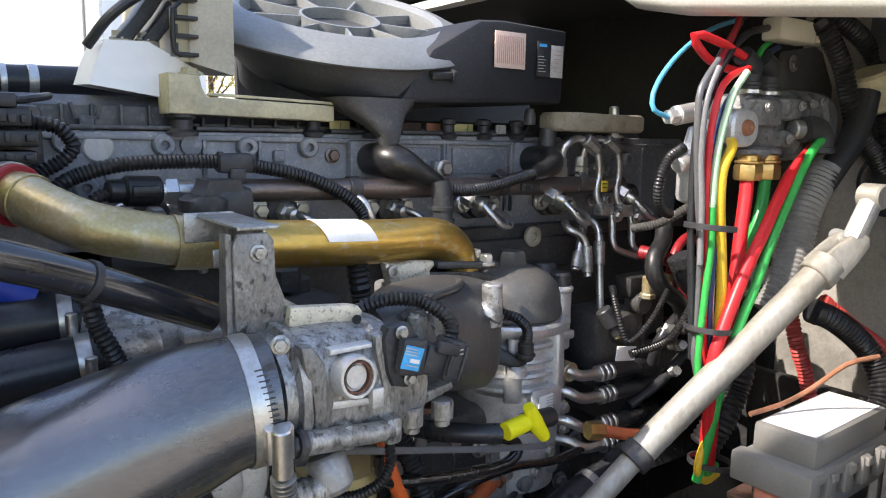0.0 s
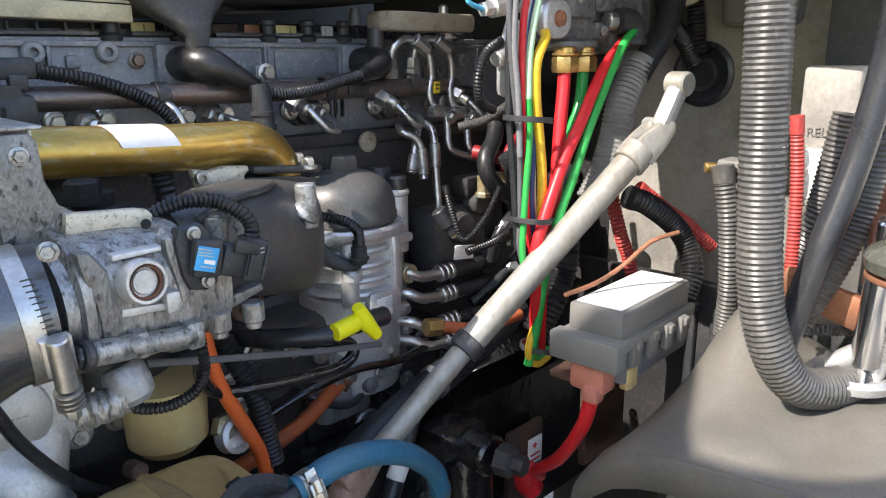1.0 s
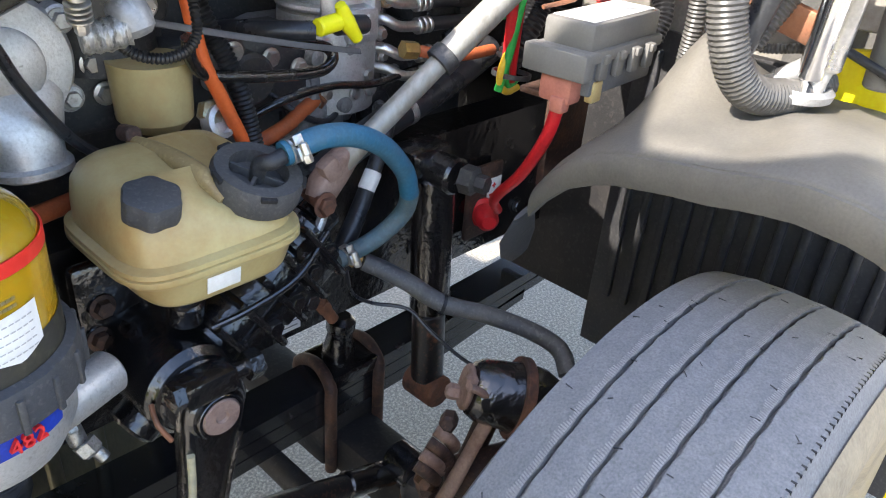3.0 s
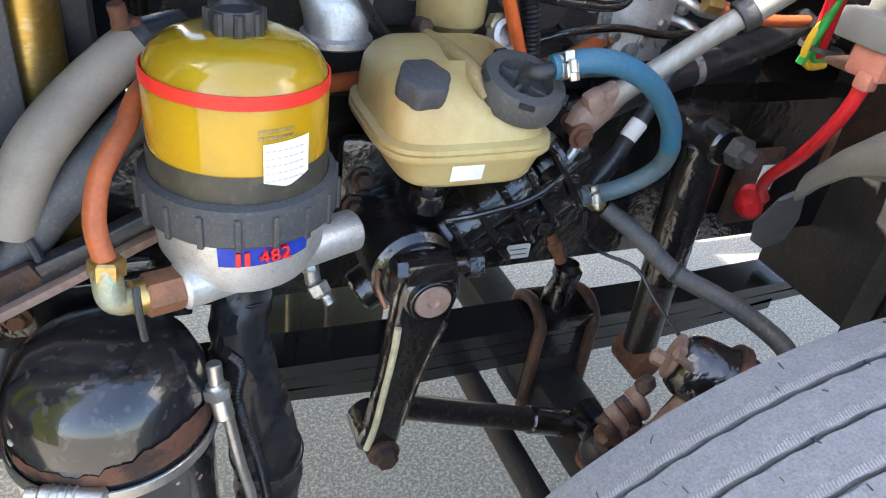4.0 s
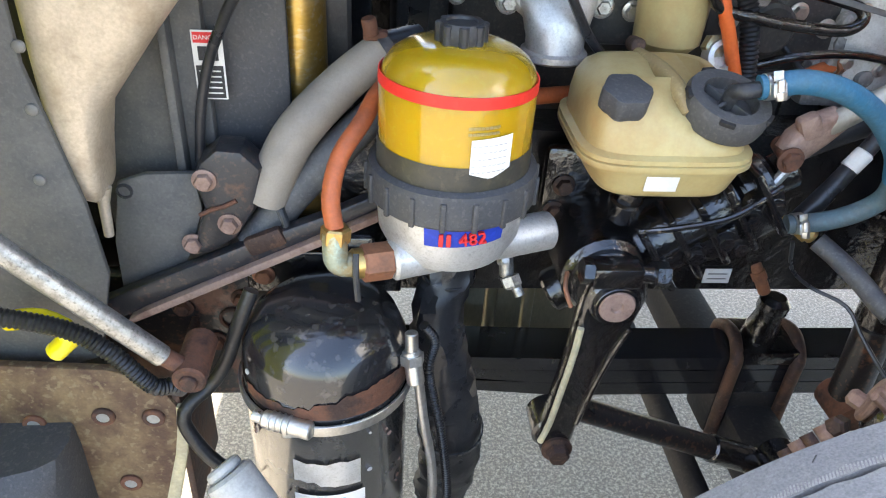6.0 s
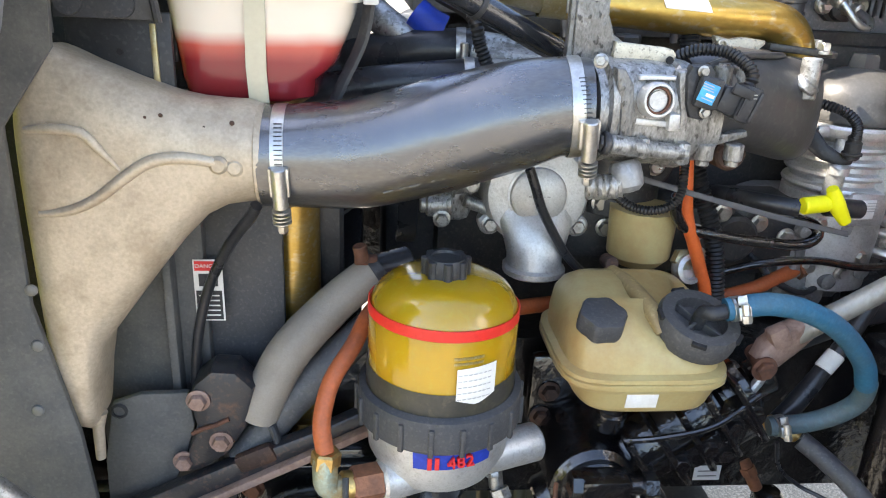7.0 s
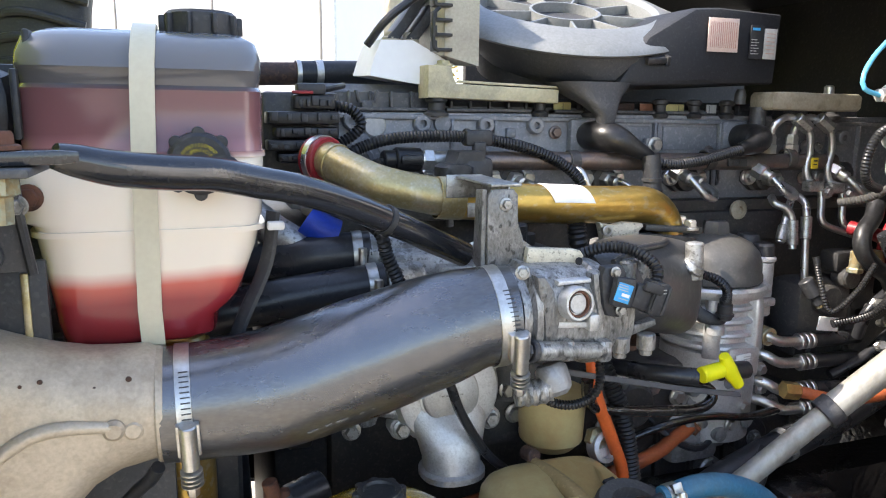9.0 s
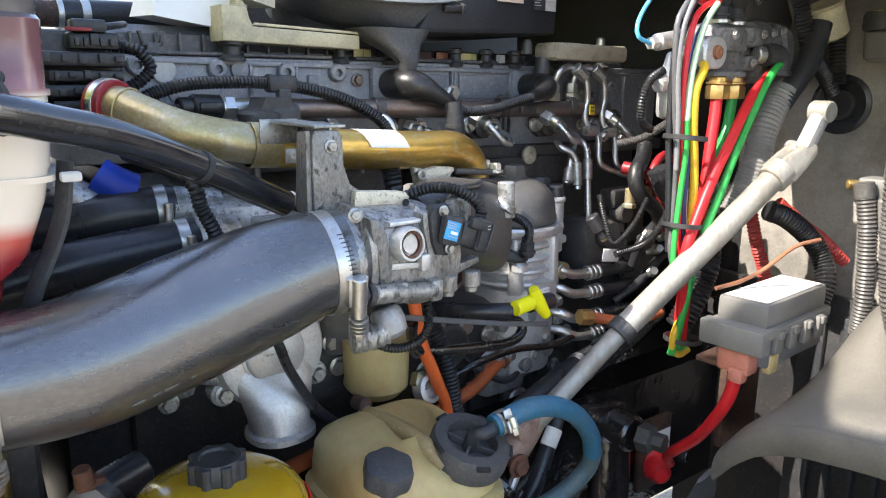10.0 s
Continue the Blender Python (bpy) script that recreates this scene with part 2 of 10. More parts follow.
    rubber_dusty=material("dusty_brake_hose", (0.07, 0.072, 0.077), 0.5, 0.0, (0.12, 0.118, 0.112), 0.6, 18, 260, 0.25),
    scuff=material("scuffed_pale_rubber", (0.30, 0.30, 0.30), 0.75, 0.0, (0.20, 0.20, 0.20), 0.8, 120, 500, 0.8, edge=(0.40, 0.62)),
    clay=material("pale_rusted_steel", (0.30, 0.20, 0.16), 0.6, 0.1, (0.16, 0.09, 0.065), 0.7, 26, 240, 0.5),
    orange=material("orange_red_hose", (0.45, 0.11, 0.035), 0.5, 0.0, (0.26, 0.075, 0.035), 0.7, 14, 260, 0.25),
    orange_loom=material("bright_orange_cable", (0.75, 0.14, 0.03), 0.4, 0.0, (0.55, 0.10, 0.03), 0.4, 16, 260, 0.1),
    yellow_handle=material("bright_yellow_plastic", (0.85, 0.80, 0.01), 0.38, 0.0, (0.75, 0.68, 0.01), 0.3, 16, 200, 0.05),
    hood_paint=material("yellow_green_paint", (0.62, 0.60, 0.02), 0.25, 0.0, (0.55, 0.53, 0.02), 0.3, 4, 200, 0.02, coat=0.8),
    cab_paint=material("yellow_body_paint", (0.80, 0.66, 0.01), 0.25, 0.0, (0.72, 0.58, 0.01), 0.3, 4, 200, 0.02, coat=0.8),
    brass=material("brass_fitting", (0.62, 0.42, 0.15), 0.32, 0.9, (0.36, 0.24, 0.1), 0.6, 24, 240, 0.2),
    brass_old=material("corroded_brass", (0.38, 0.30, 0.16), 0.5, 0.7, (0.35, 0.48, 0.45), 0.6, 26, 240, 0.4),
    copper=material("rust_red_steel_fitting", (0.30, 0.13, 0.07), 0.55, 0.4, (0.16, 0.08, 0.05), 0.7, 24, 240, 0.4),
    tyre=material("dusty_tyre_tread", (0.165, 0.17, 0.178), 0.7, 0.0, (0.215, 0.218, 0.222), 0.5, 60, 420, 0.5, fine_amount=0.45, specks=0.3, spot_colour=(0.10, 0.10, 0.105)),
    sidewall=material("tan_dusty_sidewall", (0.30, 0.25, 0.17), 0.8, 0.0, (0.20, 0.17, 0.12), 0.7, 12, 240, 0.4),
    fender=material("dusty_grey_fender_plastic", (0.140, 0.130, 0.110), 0.5, 0.0, (0.094, 0.09, 0.081), 0.6, 5, 320, 0.22, specks=0.12),
    box_grey=material("grey_box_plastic", (0.145, 0.141, 0.13), 0.5, 0.0, (0.175, 0.17, 0.157), 0.6, 12, 400, 0.12, specks=0.08, fine_amount=0.12),
    cover=material("dusty_moulded_cover", (0.045, 0.047, 0.052), 0.38, 0.0, (0.13, 0.128, 0.12), 0.6, 10, 260, 0.15),
    tag_grey=material("aged_grey_sticker", (0.45, 0.44, 0.41), 0.55, 0.0, (0.33, 0.32, 0.29), 0.6, 30, 260, 0.1),
    print_pink=material("faded_red_print", (0.50, 0.26, 0.20), 0.6, bump=0.0),
    foil=material("yellow_foil", (0.55, 0.50, 0.22), 0.4, 0.3, (0.40, 0.35, 0.15), 0.5, 30, 240, 0.1),
    side_beige=material("weathered_beige_plastic", (0.42, 0.39, 0.30), 0.5, 0.0, (0.30, 0.27, 0.21), 0.6, 12, 240, 0.3),
    paper=material("white_paper_label", (0.78, 0.77, 0.73), 0.6, 0.0, (0.66, 0.64, 0.60), 0.5, 30, 300, 0.1),
    paper_pink=material("pinkish_paper_label", (0.66, 0.50, 0.42), 0.6, 0.0, (0.60, 0.44, 0.36), 0.5, 30, 300, 0.1),
    ink=material("black_print", (0.03, 0.03, 0.032), 0.6, bump=0.0),
    ink_red=material("red_print", (0.70, 0.03, 0.03), 0.5, bump=0.0),
    ink_blue=material("blue_print", (0.015, 0.05, 0.42), 0.45, bump=0.0),
    ink_sky=material("sky_blue_print", (0.05, 0.36, 0.72), 0.45, bump=0.0),
    ink_green=material("green_print", (0.10, 0.48, 0.12), 0.5, bump=0.0),
    ink_yellow=material("yellow_print", (0.65, 0.50, 0.03), 0.5, bump=0.0),
    beam=material("faded_yellow_cast_beam", (0.52, 0.47, 0.30), 0.6, 0.1, (0.32, 0.29, 0.21), 0.7, 18, 220, 0.6),
    white_panel=material("white_trailer_panel", (0.80, 0.80, 0.79), 0.5, 0.0, (0.72, 0.72, 0.71), 0.4, 1.5, 60, 0.05),
    cowl_white=material("off_white_cowl_paint", (0.60, 0.585, 0.54), 0.5, 0.0, (0.50, 0.485, 0.44), 0.6, 9, 300, 0.1),
    firewall=material("light_grey_firewall", (0.31, 0.29, 0.255), 0.55, 0.0, (0.13, 0.122, 0.108), 0.7, 6, 200, 0.3),
    # near-black for underbody steel, and for shade in holes and recesses
    dark=material("dark_underbody_and_shade", (0.012, 0.012, 0.013), 0.7, 0.0, (0.03, 0.026, 0.024), 0.6, 8, 200, 0.4),
    chrome=material("polished_metal_tube", (0.75, 0.75, 0.76), 0.14, 1.0, (0.6, 0.6, 0.6), 0.4, 8, 200, 0.05),
    leaf=material("autumn_leaf", (0.42, 0.30, 0.04), 0.6, 0.0, (0.25, 0.22, 0.04), 0.8, 3, 60, 0.0),
    bark=material("bark", (0.10, 0.075, 0.055), 0.9, 0.0, (0.06, 0.045, 0.035), 0.6, 5, 60, 0.5),
    dusty_glass=material("dusty_clear_plastic", (0.10, 0.105, 0.085), 0.14, 0.3, (0.16, 0.16, 0.135), 0.6, 14, 200, 0.1, coat=0.4),
    cast_grey=material("grimy_grey_casting", (0.20, 0.20, 0.20), 0.5, 0.4, (0.09, 0.088, 0.085), 0.8, 20, 220, 0.6, specks=0.6, spot_colour=(0.05, 0.048, 0.045)),
    # lit copy of the green line, sunlight put into its colour
    pale_green=material("sunlit_green_line", (0.42, 0.62, 0.42), 0.35, 0.0, (0.25, 0.48, 0.27), 0.5, 14, 200, 0.05),
    red_dark=material("dark_red_plastic", (0.25, 0.015, 0.02), 0.4, 0.0, (0.16, 0.012, 0.016), 0.5, 14, 200, 0.1),
    loom_red=material("dusty_red_loom", (0.42, 0.05, 0.04), 0.45, 0.0, (0.30, 0.05, 0.045), 0.6, 24, 240, 0.15),
    glass_dark=material("dark_glass", (0.02, 0.022, 0.025), 0.06, 0.0, bump=0.0, coat=0.5),
)


# ---- mesh tools ----
def turned(axis):
    """A turn that brings z onto the axis."""
    return Vector(axis).normalized().to_track_quat("Z", "Y").to_matrix().to_4x4()


def placed(p, axis=(0, 0, 1)):
    return Matrix.Translation(p) @ turned(axis)


def moved(geo, m):
    return [tuple(m @ Vector(v)) for v in geo[0]], geo[1]


def joined(*geos):
    verts, faces = [], []
    for v, f in geos:
        n = len(verts)
        verts += list(v)
        faces += [tuple(i + n for i in face) for face in f]
    return verts, faces


def taken(bm):
    bm.verts.index_update()
    geo = [tuple(v.co) for v in bm.verts], [tuple(v.index for v in f.verts) for f in bm.faces]
    bm.free()
    return geo


def box(centre, size, bevel=0.003, m=None, segments=2):
    bm = bmesh.new()
    bmesh.ops.create_cube(bm, size=1.0)
    for v in bm.verts:
        v.co = Vector((v.co.x * size[0], v.co.y * size[1], v.co.z * size[2]))
    if bevel:
        bmesh.ops.bevel(bm, geom=bm.edges[:], offset=min(bevel, min(size) * 0.45), segments=segments, affect="EDGES", profile=0.5)
    geo = taken(bm)
    return moved(geo, Matrix.Translation(centre) @ (m or Matrix()))


def prism(outline, depth, m=None, bevel=0.0):
    """An outline in x and z, with its depth towards +y."""
    bm = bmesh.new()
    front = [bm.verts.new((u, 0, v)) for u, v in outline]
    back = [bm.verts.new((u, depth, v)) for u, v in outline]
    n = len(outline)
    bm.faces.new(front)
    bm.faces.new(back[::-1])
    for i in range(n):
        bm.faces.new((front[(i + 1) % n], front[i], back[i], back[(i + 1) % n]))
    bmesh.ops.recalc_face_normals(bm, faces=bm.faces[:])
    if bevel:
        rim = [e for e in bm.edges if abs(e.verts[0].co.y - e.verts[1].co.y) < 1e-6]
        bmesh.ops.bevel(bm, geom=rim, offset=bevel, segments=2, affect="EDGES", profile=0.5)
    geo = taken(bm)
    return moved(geo, m) if m else geo


def lathe(profile, m=None, n=32, closed=False):
    """A profile of radius and height, turned round z; closed: the profile's ends meet."""
    verts, faces, rings = [], [], []
    for r, z in profile:
        if r < 1e-6:
            rings.append([len(verts)] * n)
            verts.append((0, 0, z))
        else:
            rings.append(list(range(len(verts), len(verts) + n)))
            verts += [(r * math.cos(a), r * math.sin(a), z) for a in (math.tau * i / n for i in range(n))]
    pairs = list(zip(rings, rings[1:])) + ([(rings[-1], rings[0])] if closed else [])
    for a, b in pairs:
        for i in range(n):
            j = (i + 1) % n
            face = list(dict.fromkeys((a[i], a[j], b[j], b[i])))
            if len(face) > 2:
                faces.append(tuple(face))
    if not closed:
        for ring, flip in ((rings[0], True), (rings[-1], False)):
            if len(set(ring)) > 2:
                faces.append(tuple(ring[::-1] if flip else ring))
    return moved((verts, faces), m) if m else (verts, faces)


def rod(a, b, r, r2=None, n=20, bevel=0.15):
    """A round bar between two points, with softened ends."""
    a, b = Vector(a), Vector(b)
    r2 = r if r2 is None else r2
    h, e = (b - a).length, bevel * min(r, r2)
    e = min(e, h * 0.3)
    return lathe([(r - e, 0), (r, e), (r2, h - e), (r2 - e, h)], placed(a, b - a), n)


def ring(p, axis, r, thick, height, n=36):
    """A band round an axis: radius of its inner face, thickness and height."""
    e = min(thick, height) * 0.25
    return lathe([(r, -height / 2), (r + thick - e, -height / 2), (r + thick, -height / 2 + e), (r + thick, height / 2 - e), (r + thick - e, height / 2), (r, height / 2)], placed(p, axis), n, closed=True)


def spline(pts, step):
    """A smooth line through the points, in even steps, with the share of the way along the control points."""
    pts = [Vector(p) for p in pts]
    if len(pts) == 2:
        n = max(1, round((pts[1] - pts[0]).length / step))
        return [(pts[0].lerp(pts[1], i / n), i / n) for i in range(n + 1)]
    ext = [2 * pts[0] - pts[1]] + pts + [2 * pts[-1] - pts[-2]]
    out = []
    for k in range(1, len(ext) - 2):
        p0, p1, p2, p3 = ext[k - 1 : k + 3]
        n = max(1, round((p2 - p1).length / step))
        for i in range(n):
            t = i / n
            out.append((0.5 * (2 * p1 + (p2 - p0) * t + (2 * p0 - 5 * p1 + 4 * p2 - p3) * t * t + (3 * p1 - p0 - 3 * p2 + p3) * t ** 3), k - 1 + t))
    out.append((pts[-1], float(len(pts) - 1)))
    return out


def tube(pts, r, n=14, step=0.012, ribs=None, squash=1.0):
    """A hose or pipe along a smooth line. r: one radius, or one for each point. ribs: pitch and depth of its corrugation."""
    line = spline(pts, ribs[0] / 2 if ribs else step)
    radii = list(r) if isinstance(r, (list, tuple)) else [r] * len(pts)
    verts, faces = [], []
    up = None
    for i, (p, s) in enumerate(line):
        ahead = (line[min(i + 1, len(line) - 1)][0] - line[max(i - 1, 0)][0]).normalized()
        if up is None:
            up = ahead.cross(Vector((0.31, 0.2, 0.93)))
            if up.length < 0.05:
                up = ahead.cross(Vector((1, 0, 0)))
        up = (up - ahead * up.dot(ahead)).normalized()
        side = ahead.cross(up)
        k = min(int(s), len(radii) - 2) if len(radii) > 1 else 0
        rad = radii[k] + (radii[min(k + 1, len(radii) - 1)] - radii[k]) * (s - k)
        for shape in (((0.22, 0.0), (0.4, 1.0), (0.8, 1.0)) if ribs else ((0, 0),)):
            here = p + ahead * (shape[0] - 0.5) * (ribs[0] / 2 if ribs else 0) * 0.8
            if ribs:
                here = p
                rr = rad - (ribs[1] if i % 2 else 0.0)
            else:
                rr = rad
            verts += [tuple(here + up * rr * math.cos(a) + side * rr * squash * math.sin(a)) for a in (math.tau * j / n for j in range(n))]
            break
    rows = len(verts) // n
    for i in range(rows - 1):
        for j in range(n):
            q = (j + 1) % n
            faces.append((i * n + j, i * n + q, (i + 1) * n + q, (i + 1) * n + j))
    faces.append(tuple(range(n))[::-1])
    faces.append(tuple(range((rows - 1) * n, rows * n)))
    return verts, faces


def loft(sections):
    """Skins closed loops of equally many points, with both ends shut."""
    n = len(sections[0])
    verts = [tuple(p) for s in sections for p in s]
    faces = [(i * n + j, i * n + (j + 1) % n, (i + 1) * n + (j + 1) % n, (i + 1) * n + j) for i in range(len(sections) - 1) for j in range(n)]
    return verts, faces + [tuple(range(n))[::-1], tuple(range((len(sections) - 1) * n, len(sections) * n))]


def oval(centre, u, v, a, b, n=28, power=2.0):
    """A loop of n points round a centre, of half-sizes a along u and b along v; a higher power squares it."""
    out = []
    for i in range(n):
        c, s = math.cos(math.tau * i / n), math.sin(math.tau * i / n)
        out.append(Vector(centre) + Vector(u) * a * math.copysign(abs(c) ** (2 / power), c) + Vector(v) * b * math.copysign(abs(s) ** (2 / power), s))
    return out


def hexhead(p, axis, r, h, washer=True):
    """A bolt's hexagon head with its flange."""
    head = lathe([(r, 0.0), (r, h * 0.8), (r * 0.86, h)], placed(p, axis), 6)
    return joined(lathe([(r * 1.35, 0), (r * 1.35, h * 0.22), (r * 1.1, h * 0.3)], placed(p, axis), 18), head) if washer else head


def letters(text, size, m, depth=0.0006):
    """Lettering as a mesh, with its middle at m and facing m's -y."""
    data = bpy.data.curves.new("lettering", "FONT")
    data.body, data.size, data.align_x, data.align_y, data.extrude = text, size, "CENTER", "CENTER", depth
    data.resolution_u = 3
    ob = bpy.data.objects.new("lettering", data)
    mesh = bpy.data.meshes.new_from_object(ob)
    geo = [tuple(v.co) for v in mesh.vertices], [tuple(f.vertices) for f in mesh.polygons]
    bpy.data.objects.remove(ob)
    bpy.data.curves.remove(data)
    bpy.data.meshes.remove(mesh)
    return moved(geo, m @ Matrix.Rotation(radians(90), 4, "X"))


def mesh_of(name, geo, mat, sharp=35):
    data = bpy.data.meshes.new(name)
    data.from_pydata(geo[0], [], geo[1])
    bm = bmesh.new()
    bm.from_mesh(data)
    bmesh.ops.recalc_face_normals(bm, faces=bm.faces[:])
    bm.to_mesh(data)
    bm.free()
    data.polygons.foreach_set("use_smooth", [True] * len(data.polygons))
    data.set_sharp_from_angle(angle=radians(sharp))
    data.materials.append(M[mat])
    return data


def thing(name, label, category, base=(0, 0, 0), group="", kind=""):
    """The top-level Empty of a thing with parts."""
    ob = new(name)
    ob.empty_display_size = 0.05
    ob.location = base
    return tagged(ob, label, category, group, kind)


def part(name, geo, mat, parent, label="", sharp=35):
    """One mesh under a thing or a part, given in world places."""
    ob = new(name, mesh_of(name, geo, mat, sharp))
    ob.parent = parent
    root = parent
    shift = Vector(parent.location)
    while root.parent:
        root = root.parent
        shift += Vector(root.location)
    ob.location = -shift
    if label:
        ob["label"] = label
    return ob


def solo(name, geo, mat, label, category, group="", kind="", sharp=35):
    """A thing of one mesh."""
    ob = new(name, mesh_of(name, geo, mat, sharp))
    return tagged(ob, label, category, group, kind)


def bolts(parent, spots, axis, r=0.007, h=0.006, mat="zinc", name="bolt"):
    for p in spots:
        part(name, hexhead(p, axis, r, h), mat, parent)


# ---- setting ----
X, Y, Z = Vector((1, 0, 0)), Vector((0, 1, 0)), Vector((0, 0, 1))
tagged(new("ground", mesh_of("ground", ([(-150, -150, 0), (150, -150, 0), (150, 150, 0), (-150, 150, 0)], [(0, 1, 2, 3)]), "asphalt")), "weathered grey asphalt with coarse pale stones", "ground", kind="structure")


def build_trailer():
    t = thing("semi_trailer", "plain white box trailer standing beyond the truck", "trailer", (-3.5, 8.0, 0))
    part("body", box((-3.6, 8.4, 2.7), (10.2, 2.5, 2.9), 0.03), "white_panel", t)
    part("side_rail", box((-3.6, 7.14, 1.28), (10.2, 0.03, 0.12), 0.01), "cast", t)
    for i in range(9):
        part("panel_seam", box((-8.2 + i * 1.2, 7.146, 2.75), (0.02, 0.012, 2.6), 0.002), "box_grey", t)
    for i in range(4):
        part("marker_light", box((-7.5 + i * 2.9, 7.12, 1.28), (0.12, 0.02, 0.05), 0.008), "red", t)
    part("corner_post", box((1.52, 7.15, 2.7), (0.07, 0.05, 2.9), 0.01), "cast_light", t)
    part("landing_leg", box((-5.5, 8.0, 0.65), (0.12, 0.12, 1.3), 0.01), "cast_dark", t)
    for x in (0.4, -0.9):
        w = part("wheel", lathe([(0.1, -0.13), (0.45, -0.13), (0.5, -0.08), (0.5, 0.08), (0.45, 0.13), (0.1, 0.13)], placed((x, 7.4, 0.5), (0, 1, 0)), 36), "tyre", t)
        part("rim", lathe([(0.0, 0), (0.2, 0), (0.28, -0.05), (0.28, 0.05)], placed((x, 7.27, 0.5), (0, 1, 0)), 24), "cast_light", w)
    corner = Vector((1.5, 7.15, 0))
    turn = Matrix.Rotation(radians(-38), 4, "Z")
    t.matrix_world = Matrix.Translation(corner) @ turn @ Matrix.Translation(Vector((-3.5, 8.0, 0)) - corner)


def build_van():
    t = thing("van", "white van parked far behind the trailer", "van", (6, 20, 0))
    part("body", loft([[Vector((x, y, z)) for x, z in ((4.0, 0.4), (8.6, 0.4), (8.6, 1.2), (8.0, 1.5), (7.4, 2.3), (4.0, 2.3))] for y in (19.0, 21.0)]), "white_panel", t)
    part("side_window", box((6.6, 18.99, 1.8), (1.1, 0.02, 0.5), 0.01), "glass_dark", t)
    part("rear_window", box((5.0, 18.99, 1.8), (1.2, 0.02, 0.5), 0.01), "glass_dark", t)
    for x in (5.0, 7.7):
        part("wheel", lathe([(0.0, -0.1), (0.3, -0.1), (0.34, -0.06), (0.34, 0.06), (0.3, 0.1), (0.0, 0.1)], placed((x, 19.0, 0.34), (0, 1, 0)), 24), "tyre", t)


def build_tree(x, y, h, seed):
    rnd = random.Random(seed)
    t = thing("tree", "autumn tree with thinning yellow and olive leaves", "tree", (x, y, 0), group="trees beyond the yard")
    part("trunk", tube([(x, y, 0), (x + 0.1, y, h * 0.35), (x - 0.1, y + 0.1, h * 0.8)], [0.22, 0.16, 0.05], 10, 0.4), "bark", t)
    limbs = []
    for i in range(7):
        a, z = rnd.uniform(0, 6.28), h * rnd.uniform(0.3, 0.7)
        e = (x + math.cos(a) * h * 0.3, y + math.sin(a) * h * 0.3, z + h * 0.22)
        limbs.append(tube([(x, y, z), ((x + e[0]) / 2, (y + e[1]) / 2, z + h * 0.08), e], [0.08, 0.05, 0.02], 7, 0.4))
    part("limbs", joined(*limbs), "bark", t)
    verts, faces = [], []
    for i in range(2600):
        a, b, q = rnd.uniform(0, 6.28), rnd.gauss(0, 1), rnd.random() ** 0.4
        c = Vector((x + math.cos(a) * q * h * 0.34 * (1 + 0.2 * b), y + math.sin(a) * q * h * 0.34, h * 0.66 + rnd.uniform(-1, 1) * h * 0.34 * math.sqrt(max(0.05, 1 - q * q * 0.8))))
        u = Vector((rnd.gauss(0, 1), rnd.gauss(0, 1), rnd.gauss(0, 1))).normalized() * rnd.uniform(0.07, 0.16)
        v = u.orthogonal().normalized() * u.length * 0.7
        n = len(verts)
        verts += [tuple(c - u), tuple(c + v), tuple(c + u), tuple(c - v)]
        faces.append((n, n + 1, n + 2, n + 3))
    part("crown", (verts, faces), "leaf", t)


build_trailer()
build_van()
for i, (x, y, h) in enumerate(((9, 40, 9), (14, 44, 10), (20, 42, 9), (26, 46, 11), (4, 50, 10), (34, 44, 10), (-8, 52, 11), (-16, 50, 10), (42, 30, 9))):
    build_tree(x, y, h, i)


# ---- frame and ground-side structure ----
def build_frame_rail(y, sign):
    t = thing("frame_rail", "black painted steel channel of the truck's frame", "frame rail", (0.5, y, 0.83), group="frame rails")
    c = [(0, 0.708), (0.075 * sign, 0.708), (0.075 * sign, 0.716), (0.008 * sign, 0.716), (0.008 * sign, 0.957), (0.075 * sign, 0.957), (0.075 * sign, 0.965), (0, 0.965)]
    part("channel", loft([[Vector((x, y + a, b)) for a, b in c] for x in (-0.45, 0.6, 1.6, 4.5)]), "gloss", t)
    for x in (0.37, 0.62, 0.74, 0.9, 1.02, 1.3):
        part("bolt", hexhead((x, y, 0.75 + 0.16 * ((x * 7) % 1)), (0, -1 if sign > 0 else 1, 0), 0.012, 0.01), "gloss", t)
    return t


rail = build_frame_rail(0.845, 1)
build_frame_rail(1.66, -1)


def build_crossmember(x0, x1, z0, z1, name, label, y0=0.92, y1=1.585, mat="gloss"):
    solo(name, box(((x0 + x1) / 2, (y0 + y1) / 2, (z0 + z1) / 2), (x1 - x0, y1 - y0, z1 - z0), 0.006), mat, label, "crossmember")


build_crossmember(-0.12, -0.02, 0.72, 0.95, "crossmember", "black steel crossmember between the frame rails")
build_crossmember(1.55, 1.63, 0.72, 0.95, "crossmember", "black steel crossmember between the frame rails")


# ---- engine ----
HEAD_Y = 1.068


